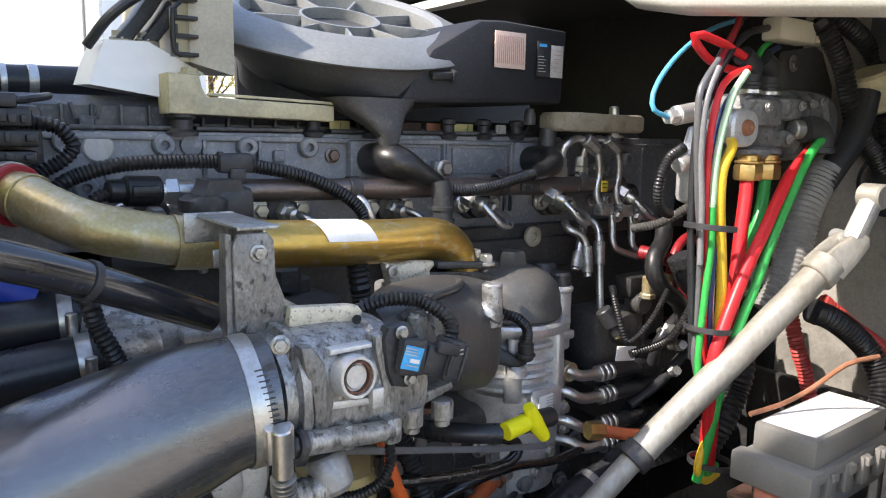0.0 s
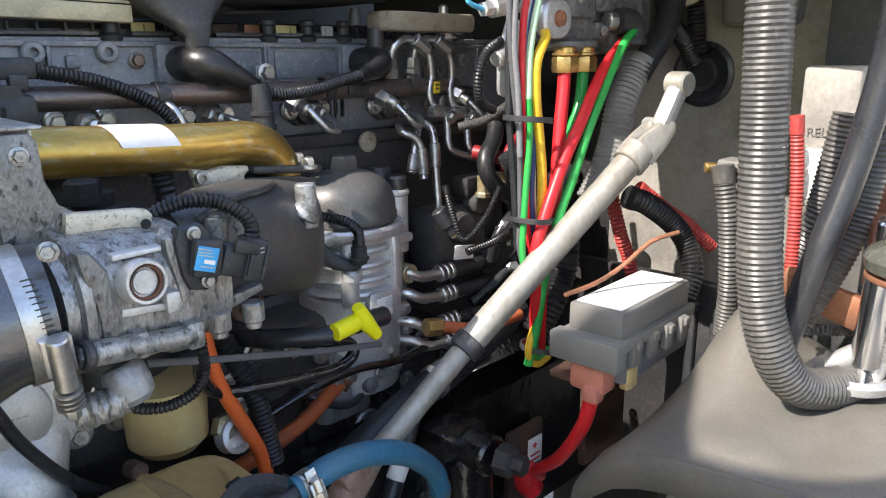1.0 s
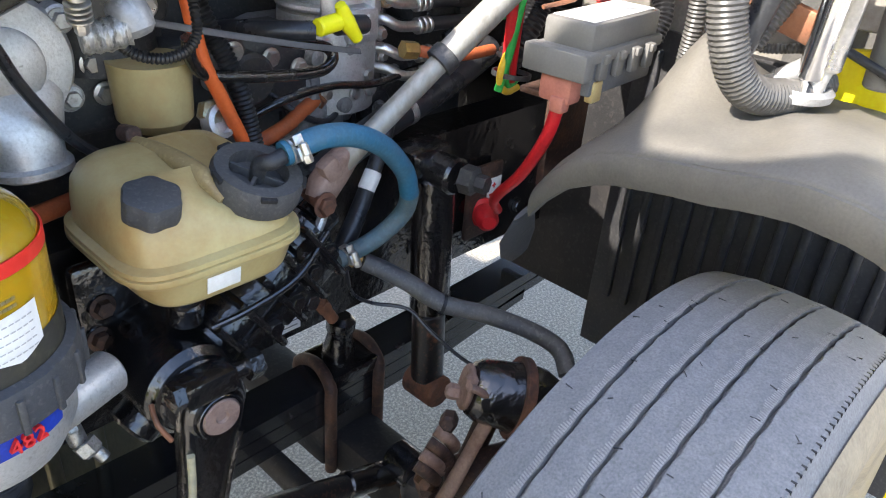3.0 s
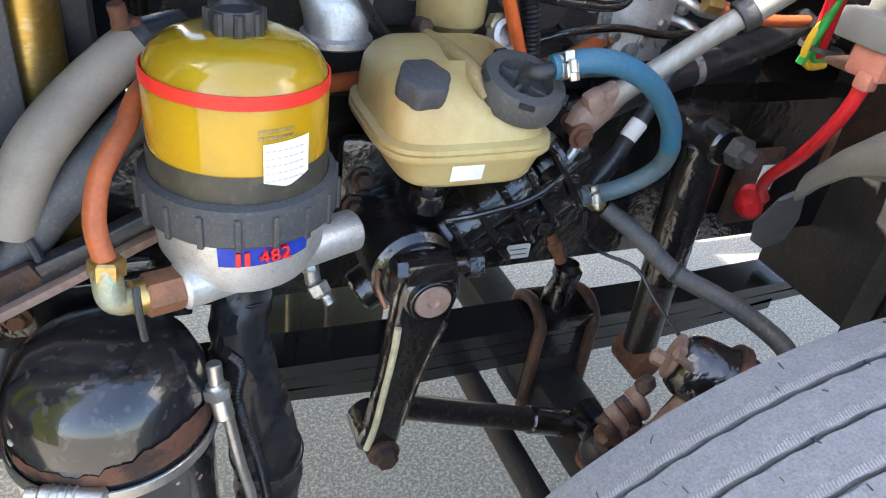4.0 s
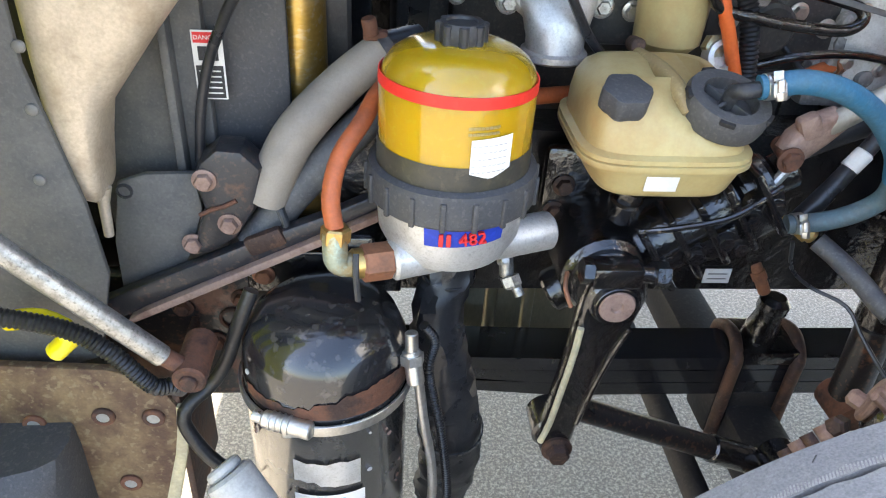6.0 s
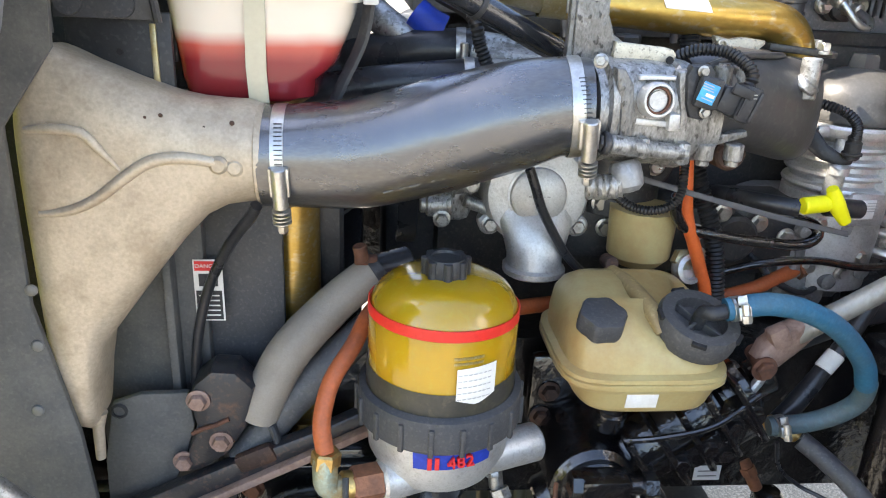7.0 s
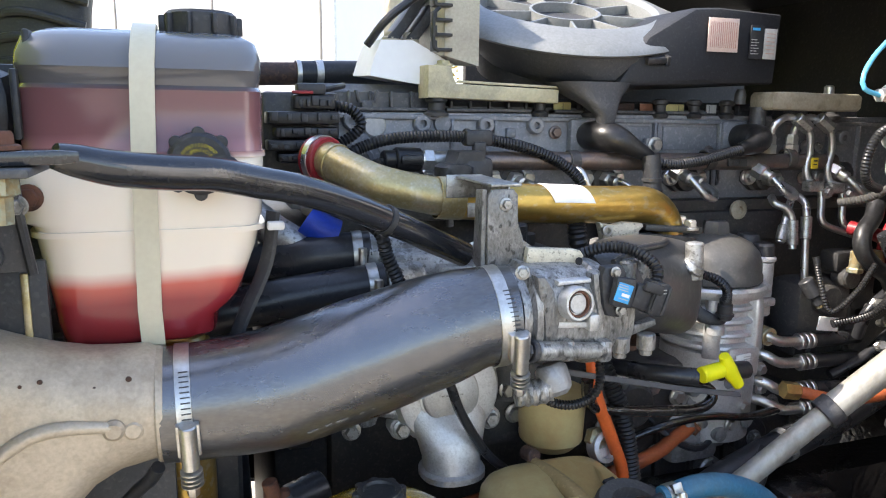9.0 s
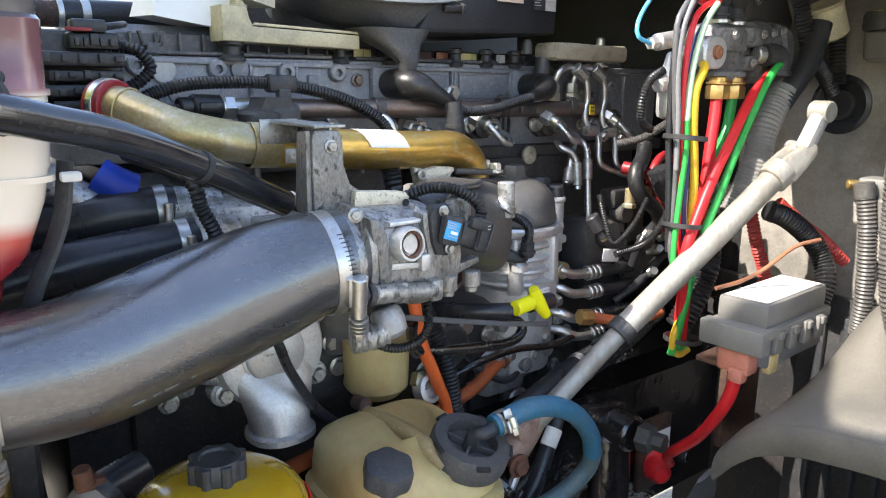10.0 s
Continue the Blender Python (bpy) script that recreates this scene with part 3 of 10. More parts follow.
def build_engine():
    e = thing("diesel_engine", "dusty grey six-cylinder diesel engine in the bay", "engine", (0.85, 1.25, 0.8))
    part("cylinder_head", joined(
        prism([(0.30, 1.372), (1.42, 1.362), (1.42, 1.492), (0.30, 1.500)], 0.36, Matrix.Translation((0, HEAD_Y, 0)), 0.005),
        box((0.86, 1.22, 1.501), (1.14, 0.30, 0.010), 0.003)), "head", e)
    part("top_ledge", prism([(0.35, 1.4965), (1.42, 1.4885), (1.42, 1.4955), (0.35, 1.5035)], 0.02, Matrix.Translation((0, HEAD_Y - 0.006, 0)), 0.002), "head", e)
    part("engine_block", joined(box((0.88, 1.32, 1.10), (1.06, 0.44, 0.52), 0.02), box((0.88, 1.30, 0.80), (0.94, 0.30, 0.24), 0.03)), "cast_dark", e, "black oily engine block")
    part("gear_cover", joined(box((0.31, 1.31, 1.02), (0.09, 0.40, 0.64), 0.02), rod((0.25, 1.25, 1.12), (0.22, 1.25, 1.12), 0.09)), "cast_dark", e, "black gear cover at the engine front")
    part("deck_flange", prism([(0.42, 1.352), (1.42, 1.345), (1.42, 1.366), (0.42, 1.373)], 0.10, Matrix.Translation((0, 1.045, 0)), 0.004), "cast_dark", e)
    part("lower_gallery", prism([(0.80, 1.300), (1.12, 1.296), (1.13, 1.350), (0.80, 1.354)], 0.06, Matrix.Translation((0, 1.035, 0)), 0.012), "cast_dark", e, "dark side gallery under the head")
    part("gallery_plug", lathe([(0.016, 0), (0.016, 0.005), (0.012, 0.007), (0.006, 0.007), (0.005, 0.003), (0.0, 0.003)], placed((1.03, 1.036, 1.352), (0, -1, 0)), 22), "beam_brown", e, "brownish round plug")
    # raised casting steps and ribs of the head's side
    for pts in (((0.425, 1.448), (0.49, 1.448), (0.49, 1.468), (0.415, 1.468)), ((0.79, 1.452), (0.87, 1.450), (0.87, 1.488), (0.80, 1.489)), ((0.895, 1.450), (1.0, 1.449), (1.0, 1.487), (0.895, 1.488))):
        part("cast_panel", prism(list(pts), 0.008, Matrix.Translation((0, HEAD_Y - 0.004, 0)), 0.002), "head", e)
    for x, z0, z1 in ((0.532, 1.452, 1.497), (0.60, 1.462, 1.496), (0.726, 1.45, 1.495), (0.878, 1.405, 1.494), (0.884, 1.445, 1.494), (1.005, 1.44, 1.493), (1.24, 1.40, 1.49), (1.31, 1.38, 1.49)):
        part("rib", box((x, HEAD_Y - 0.002, (z0 + z1) / 2), (0.005, 0.012, z1 - z0), 0.002), "head", e)
    for k in range(12):
        part("casting_rib", box((0.985 + 0.012 * (k % 3), HEAD_Y - 0.001, 1.405), (0.004, 0.006, 0.03), 0.001), "head", e)
    for x, z in ((0.384, 1.493), (0.486, 1.490), (0.584, 1.488), (0.665, 1.488), (0.402, 1.443), (1.27, 1.47)):
        part("boss", lathe([(0.0135, 0), (0.0125, 0.012), (0.0105, 0.014), (0.0055, 0.014), (0.005, 0.006), (0.0, 0.006)], placed((x, HEAD_Y + 0.002, z), (0, -1, 0)), 22), "head", e)
    part("worn_boss", lathe([(0.013, 0), (0.012, 0.010), (0.0, 0.011)], placed((0.517, HEAD_Y + 0.003, 1.490), (0, -1, 0)), 20), "head", e)
    part("core_plug", lathe([(0.0165, 0), (0.0165, 0.003), (0.0145, 0.005), (0.0, 0.0045)], placed((0.417, HEAD_Y, 1.487), (0, -1, 0)), 26), "tag_grey", e, "pale round core plug")
    part("cast_pad", box((0.626, HEAD_Y - 0.002, 1.477), (0.016, 0.010, 0.015), 0.003), "head", e)
    for x in (0.746, 1.03):
        part("sensor_pad", box((x, HEAD_Y - 0.006, 1.470), (0.050, 0.016, 0.056), 0.005), "head", e)
    for x, z in ((0.70, 1.478), (0.79, 1.445), (0.985, 1.447), (1.19, 1.455), (1.19, 1.44), (1.19, 1.40)):
        part("plug_bolt", hexhead((x, HEAD_Y - 0.003, z), (0, -1, 0), 0.0075, 0.008), "zinc" if x > 1.1 else "steel_dark", e)
    # valve cover: a tall front part with clips, a low rear part with spacers
    def cover_part(x0, x1, z):
        return loft([[Vector((x, 1.09, 1.504)), Vector((x, 1.09, z - 0.012)), Vector((x, 1.112, z)), Vector((x, 1.30, z + 0.002)), Vector((x, 1.30, 1.504))] for x in (x0, x1)])
    cover = part("valve_cover", joined(cover_part(0.345, 0.505, 1.545), cover_part(0.505, 1.33, 1.527)), "cover", e, "dusty black plastic valve cover", sharp=20)
    for i in range(27):
        x = 0.355 + i * 0.0305
        h = 0.026 if x < 0.505 else 0.014
        part("cover_rib", box((x, 1.087, 1.509 + h / 2), (0.0035, 0.010, h), 0.001), "cover", cover)
    for x0, x1 in ((0.39, 0.50), (0.525, 0.66), (0.70, 0.76), (0.81, 0.88), (0.90, 0.98)):
        part("cover_lip", box(((x0 + x1) / 2, 1.078, 1.5095), (x1 - x0, 0.022, 0.005), 0.0012), "cover", cover)
    for x in (0.408,):
        part("clip_fork", joined(box((x, 1.076, 1.512), (0.016, 0.014, 0.016), 0.003), *[box((x + d, 1.076, 1.527), (0.004, 0.010, 0.018), 0.001, Matrix.Rotation(radians(14 if d > 0 else -14), 4, "Y")) for d in (-0.013, 0.013)], box((x, 1.076, 1.5195), (0.026, 0.010, 0.004), 0.001)), "cover", cover)
    for x in (0.51, 0.675, 0.76, 0.89, 0.955, 1.02, 1.13, 1.25):
        part("spacer", joined(lathe([(0.012, 0), (0.014, 0.006), (0.009, 0.010), (0.009, 0.020), (0.012, 0.022), (0.012, 0.028), (0.007, 0.030)], placed((x, 1.070, 1.501)), 16)), "plastic", cover)
    for x0, x1, m in ((0.705, 0.735, "foil"), (0.80, 0.85, "rust_dark"), (0.91, 0.945, "foil"), (0.86, 0.885, "copper"), (0.99, 1.01, "tag_grey")):
        part("foil_tag", box(((x0 + x1) / 2, 1.0835, 1.5165), (x1 - x0, 0.003, 0.014), 0.0008), m, cover)
    # common rail, lines and injectors
    part("fuel_rail", rod((0.535, 1.008, 1.440), (1.20, 1.010, 1.431), 0.0135), "steel_dark", e, "dark bronze fuel rail tube")
    for x in (0.70, 0.94, 1.10):
        part("rail_clip", joined(box((x, 1.035, 1.438), (0.020, 0.06, 0.012), 0.003), ring((x, 1.009, 1.437), (1, 0, 0), 0.0138, 0.003, 0.016, 20)), "cast_dark", e)
    part("rail_tag", joined(box((0.985, 0.993, 1.4335), (0.036, 0.004, 0.012), 0.001), *[box((0.985 + d, 0.9905, 1.4335), (0.006, 0.002, 0.005), 0) for d in (-0.008, 0.004)]), "plastic", e)
    part("rail_plug", joined(rod((0.462, 1.006, 1.442), (0.535, 1.008, 1.440), 0.0125), lathe([(0.0155, 0), (0.0155, 0.012), (0.0125, 0.014)], placed((0.470, 1.006, 1.442), (1, 0, 0)), 6)), "zinc", e)
    part("rail_sensor_plug", joined(rod((0.428, 1.004, 1.4435), (0.466, 1.006, 1.442), 0.0165, n=18), rod((0.412, 1.002, 1.4435), (0.43, 1.004, 1.4435), 0.0125, n=14), box((0.448, 0.988, 1.4435), (0.028, 0.008, 0.012), 0.002)), "loom", e)
    for k in range(6):
        x, z = 0.466 + 0.1565 * k, 1.4115 - 0.0022 * k
        inj = part("injector_port", joined(
            prism([(x - 0.036, z - 0.007), (x - 0.016, z - 0.022), (x + 0.016, z - 0.022), (x + 0.036, z - 0.007), (x + 0.036, z + 0.009), (x + 0.016, z + 0.022), (x - 0.016, z + 0.022), (x - 0.036, z + 0.009)], 0.012, Matrix.Translation((0, HEAD_Y - 0.012, 0)), 0.002),
            lathe([(0.022, 0), (0.020, 0.012), (0.015, 0.014)], placed((x, HEAD_Y - 0.010, z), (0, -1, 0)), 24)), "cast_dark", e)
        part("line_nut", joined(lathe([(0.0125, 0), (0.0125, 0.014), (0.010, 0.016)], placed((x, HEAD_Y - 0.024, z), (0.1, -1, -0.1)), 6), lathe([(0.008, 0.016), (0.008, 0.030), (0.005, 0.032)], placed((x, HEAD_Y - 0.024, z), (0.1, -1, -0.1)), 16)), "zinc", inj)
        for d in (-1, 1):
            part("clamp_lug", joined(rod((x + d * 0.027, HEAD_Y - 0.006, z + 0.001), (x + d * 0.027, HEAD_Y - 0.015, z + 0.001), 0.0135, n=20), hexhead((x + d * 0.027, HEAD_Y - 0.015, z + 0.001), (0, -1, 0), 0.009, 0.009)), "zinc", inj)
        if k in (3, 4, 5):
            lx = x - 0.052
            part("injector_line", tube([(lx + 0.004, 0.982, z + 0.008), (lx + 0.012, 0.970, z - 0.006), (lx + 0.024, 0.965, z - 0.020), (lx + 0.042, 0.968, z - 0.024), (lx + 0.054, 0.985, z - 0.016), (x + 0.002, HEAD_Y - 0.045, z - 0.003)], 0.0052, 12, 0.004), "steel", e)
            part("line_nut", joined(lathe([(0.0135, -0.004), (0.0135, 0.012), (0.011, 0.014)], placed((lx - 0.006, 1.002, z + 0.018), (0.35, -0.85, -0.45)), 6), lathe([(0.0095, 0.012), (0.0095, 0.026), (0.007, 0.029)], placed((lx - 0.006, 1.002, z + 0.018), (0.35, -0.85, -0.45)), 16)), "zinc", e)
        else:
            part("injector_line", tube([(x + 0.004, HEAD_Y - 0.05, z), (x + 0.016, 1.0, z - 0.008), (x + 0.034, 0.99, z - 0.03), (x + 0.040, 0.995, z - 0.06)], 0.0052, 12, 0.004), "steel", e)
    part("injector_line", tube([(0.70, 1.0, 1.43), (0.706, 0.985, 1.42), (0.712, 0.98, 1.40), (0.712, 0.985, 1.37)], 0.0052, 12, 0.004), "steel", e)
    # lobed black cap before the rail's front end
    part("lobed_cap", joined(box((0.527, 0.968, 1.428), (0.046, 0.05, 0.042), 0.010), loft([oval((0.497, 0.958, z), X, Y, a, 0.024, 24, 3) for z, a in ((1.418, 0.012), (1.424, 0.024), (1.436, 0.024), (1.440, 0.016))]), loft([[Vector((x0, y, z)) for x0, z in ((0.492, 1.432), (0.540, 1.432), (0.534, 1.456), (0.500, 1.456))] for y in (0.945, 0.99)])), "plastic", e, "black lobed plastic cap")
    # bent high-pressure lines at the engine's rear
    for x, drop in ((1.063, 0.0), (1.1085, 0.004)):
        part("pressure_line", tube([(x, 1.012, 1.468), (x + 0.001, 1.009, 1.487), (x + 0.011, 1.005, 1.500), (x + 0.030, 1.005, 1.5045), (x + 0.057, 1.003, 1.494), (x + 0.0695, 1.0, 1.476), (x + 0.073, 1.0, 1.446), (x + 0.0665, 0.998, 1.423), (x + 0.070, 0.995, 1.405 - drop), (x + 0.087, 0.985, 1.390 - drop), (x + 0.088, 0.980, 1.362 - drop), (x + 0.0855, 0.975, 1.341 - drop), (x + 0.097, 0.970, 1.328 - drop), (x + 0.150, 0.960, 1.311)], 0.0058, 14, 0.004), "steel", e)
        part("line_nut", joined(lathe([(0.0118, 0), (0.0118, 0.014), (0.0092, 0.016)], placed((x, 1.013, 1.446)), 6), lathe([(0.0105, 0.016), (0.0105, 0.026), (0.0085, 0.031)], placed((x, 1.013, 1.446)), 6)), "zinc", e)
        part("line_sleeve", rod((x + 0.037, 0.999, 1.504), (x + 0.062, 0.996, 1.486), 0.0112, n=8), "bolt_dull", e)
        part("line_clamp", joined(box((x + 0.071, 0.985, 1.394 - drop), (0.030, 0.020, 0.018), 0.004), hexhead((x + 0.092, 0.975, 1.384 - drop), (0, -1, 0), 0.0075, 0.008)), "bolt_dull", e)
    for pts, crimp in ((((1.065, 1.0, 1.376), (1.060, 0.985, 1.367), (1.073, 0.975, 1.360), (1.081, 0.970, 1.346), (1.081, 0.965, 1.321), (1.079, 0.960, 1.296)), ((1.0815, 0.968, 1.342), (1.0795, 0.961, 1.302))),
                       (((1.108, 1.0, 1.374), (1.088, 0.985, 1.358), (1.072, 0.975, 1.328), (1.062, 0.97, 1.306)), ((1.074, 0.976, 1.332), (1.063, 0.97, 1.308))),
                       (((1.116, 0.995, 1.376), (1.1165, 0.98, 1.367), (1.112, 0.97, 1.347), (1.109, 0.965, 1.312), (1.105, 0.955, 1.247), (1.104, 0.950, 1.215)), ((1.112, 0.970, 1.347), (1.109, 0.965, 1.310)))):
        line = part("pressure_line", tube(pts, 0.0062, 14, 0.005), "steel", e)
        part("crimp", rod(*crimp, 0.0088), "bolt_dull", line)
    part("crimp", rod((1.1045, 0.953, 1.236), (1.104, 0.950, 1.210), 0.0085), "zinc", e)
    for x, z in ((1.220, 1.454), (1.218, 1.440), (1.215, 1.408)):
        part("side_bolt", hexhead((x, HEAD_Y - 0.002, z), (0, -1, 0), 0.0058, 0.007), "bolt_dull", e)
    port = part("rear_port", joined(lathe([(0.020, 0), (0.020, 0.018), (0.014, 0.024), (0.0, 0.024)], placed((1.267, HEAD_Y - 0.004, 1.408), (0, -1, 0)), 20), rod((1.240, HEAD_Y - 0.002, 1.411), (1.240, 1.045, 1.411), 0.012)), "cast_dark", e)
    part("return_line", tube([(1.240, 1.045, 1.411), (1.222, 1.015, 1.404), (1.219, 0.99, 1.388), (1.232, 0.985, 1.378), (1.248, 0.99, 1.377)], 0.0062, 12, 0.005), "steel", port)
    tag = part("tag", box((1.136, 0.988, 1.431), (0.0135, 0.003, 0.018), 0.001), "ink_yellow", e, "small yellow tag")
    for dz in (0.004, -0.002):
        part("print_line", box((1.136, 0.9862, 1.431 + dz), (0.008, 0.0006, 0.0022), 0), "ink", tag)
    # oil filter housing with hex lid below the intake
    part("oil_filter_lid", lathe([(0.058, 0), (0.058, 0.02), (0.052, 0.034), (0.03, 0.042), (0.018, 0.044), (0.018, 0.058), (0.0, 0.058)], placed((0.585, 0.93, 1.29)), 32), "plastic", e)
    part("oil_filter_housing", joined(lathe([(0.062, -0.16), (0.062, -0.02), (0.06, 0)], placed((0.585, 0.94, 1.29)), 28), box((0.60, 1.0, 1.19), (0.14, 0.12, 0.2), 0.02)), "cast_dark", e)
    pan = part("oil_pan", box((0.47, 1.10, 0.605), (0.28, 0.26, 0.31), 0.03), "pan_olive", e, "olive metal oil pan")
    # rods added so the pan shows two upright highlights
    for x in (0.44, 0.505):
        part("pan_rib", rod((x, 0.974, 0.735), (x, 0.974, 0.475), 0.012), "pan_olive", pan)
    part("lid_hex", lathe([(0.019, 0), (0.019, 0.022), (0.016, 0.025)], placed((0.572, 0.925, 1.338)), 6), "plastic", e)
    return e


engine = build_engine()


def build_head_harness():
    h = thing("wiring_harness", "black corrugated wiring loom along the engine head", "wiring", (0.6, 0.98, 1.45))
    part("loom", tube([(0.352, 0.99, 1.420), (0.360, 0.995, 1.44), (0.378, 1.0, 1.457), (0.426, 1.0, 1.471), (0.49, 1.0, 1.474), (0.532, 1.0, 1.473), (0.57, 0.998, 1.468), (0.626, 0.995, 1.456), (0.672, 0.99, 1.436), (0.70, 0.985, 1.412), (0.708, 0.985, 1.385)], 0.0085, 14, ribs=(0.0045, 0.0014)), "loom", h)
    part("loom_clip", joined(box((0.545, 0.998, 1.472), (0.040, 0.024, 0.022), 0.005), box((0.545, 0.99, 1.458), (0.018, 0.014, 0.018), 0.003), ring((0.53, 0.999, 1.473), X, 0.009, 0.003, 0.006, 18)), "plastic", h)
    part("loom", tube([(0.335, 1.0, 1.514), (0.353, 1.0, 1.512), (0.370, 1.0, 1.508), (0.381, 1.0, 1.496), (0.382, 1.0, 1.486), (0.370, 1.0, 1.474), (0.352, 0.998, 1.463), (0.345, 0.995, 1.45), (0.355, 0.99, 1.435), (0.372, 0.985, 1.415), (0.385, 0.985, 1.40)], 0.0078, 14, ribs=(0.0048, 0.0018)), "loom", h)
    part("loom", tube([(0.385, 0.995, 1.425), (0.391, 0.998, 1.430), (0.403, 1.0, 1.438), (0.416, 1.002, 1.443)], 0.0070, 12, ribs=(0.0045, 0.0014)), "loom", h)
    part("boot", tube([(0.752, 1.060, 1.473), (0.752, 1.03, 1.474), (0.757, 1.005, 1.473), (0.768, 0.99, 1.468), (0.785, 0.983, 1.459), (0.802, 0.98, 1.450), (0.812, 0.978, 1.444)], [0.021, 0.0225, 0.0225, 0.019, 0.014, 0.011, 0.0095], 20, 0.005), "loom", h, "glossy black rubber boot")
    part("boot", tube([(1.036, 1.060, 1.470), (1.037, 1.03, 1.471), (1.032, 1.005, 1.470), (1.018, 0.99, 1.465), (0.998, 0.983, 1.459), (0.975, 0.98, 1.454)], [0.021, 0.0225, 0.022, 0.018, 0.013, 0.010], 20, 0.005), "loom", h, "glossy black rubber boot")
    part("loom", tube([(0.820, 0.978, 1.438), (0.845, 0.976, 1.434), (0.868, 0.976, 1.434), (0.91, 0.977, 1.440), (0.945, 0.978, 1.448), (0.98, 0.98, 1.455)], 0.0085, 14, ribs=(0.0045, 0.0014)), "loom", h)
    part("tee_sleeve", joined(tube([(0.809, 0.972, 1.447), (0.811, 0.968, 1.42), (0.811, 0.965, 1.385)], 0.0135, 16, 0.006), ring((0.811, 0.967, 1.412), Z, 0.0135, 0.002, 0.006, 20), ring((0.811, 0.966, 1.395), Z, 0.0135, 0.002, 0.006, 20)), "plastic", h)
    part("bolt", hexhead((0.871, 1.052, 1.459), (0, -1, 0), 0.0095, 0.010), "zinc", h)
    part("clip_plate", box((0.866, 1.060, 1.452), (0.020, 0.014, 0.034), 0.002), "head", h)
    part("loom", tube([(0.735, 0.985, 1.392), (0.77, 0.98, 1.394), (0.81, 0.975, 1.392)], 0.0075, 12, ribs=(0.0045, 0.0014)), "loom", h)


build_head_harness()


def build_control_unit():
    c = thing("engine_connector_bank", "stack of black multi-pin connectors at the engine's front", "connector", (0.31, 1.0, 1.48))
    rnd = random.Random(4)
    for x0, x1, z, d, h in ((0.296, 0.348, 1.517, 0.030, 0.018), (0.262, 0.352, 1.497, 0.045, 0.016), (0.272, 0.350, 1.479, 0.040, 0.013), (0.262, 0.338, 1.463, 0.036, 0.014), (0.275, 0.345, 1.447, 0.03, 0.012)):
        row = part("connector", box(((x0 + x1) / 2, 1.005, z), (x1 - x0, d, h), 0.003), "loom", c)
        for k in range(5):
            part("latch", box((x0 + 0.008 + k * (x1 - x0 - 0.016) / 4, 1.005 - d / 2 - 0.002, z + rnd.uniform(-0.002, 0.002)), (rnd.uniform(0.004, 0.010), 0.005, h * rnd.uniform(0.35, 0.8)), 0.001), "plastic", row)
    part("mount", box((0.31, 1.04, 1.475), (0.10, 0.03, 0.11), 0.006), "cast_dark", c)
    part("top_plug", joined(box((0.318, 1.0, 1.533), (0.036, 0.026, 0.014), 0.003), tube([(0.335, 1.0, 1.533), (0.352, 1.01, 1.536), (0.37, 1.05, 1.54)], 0.004, 8)), "plastic", c)
    part("red_lock", box((0.306, 0.985, 1.5285), (0.026, 0.006, 0.004), 0.001), "red_dark", c, "dull red connector lock")


build_control_unit()


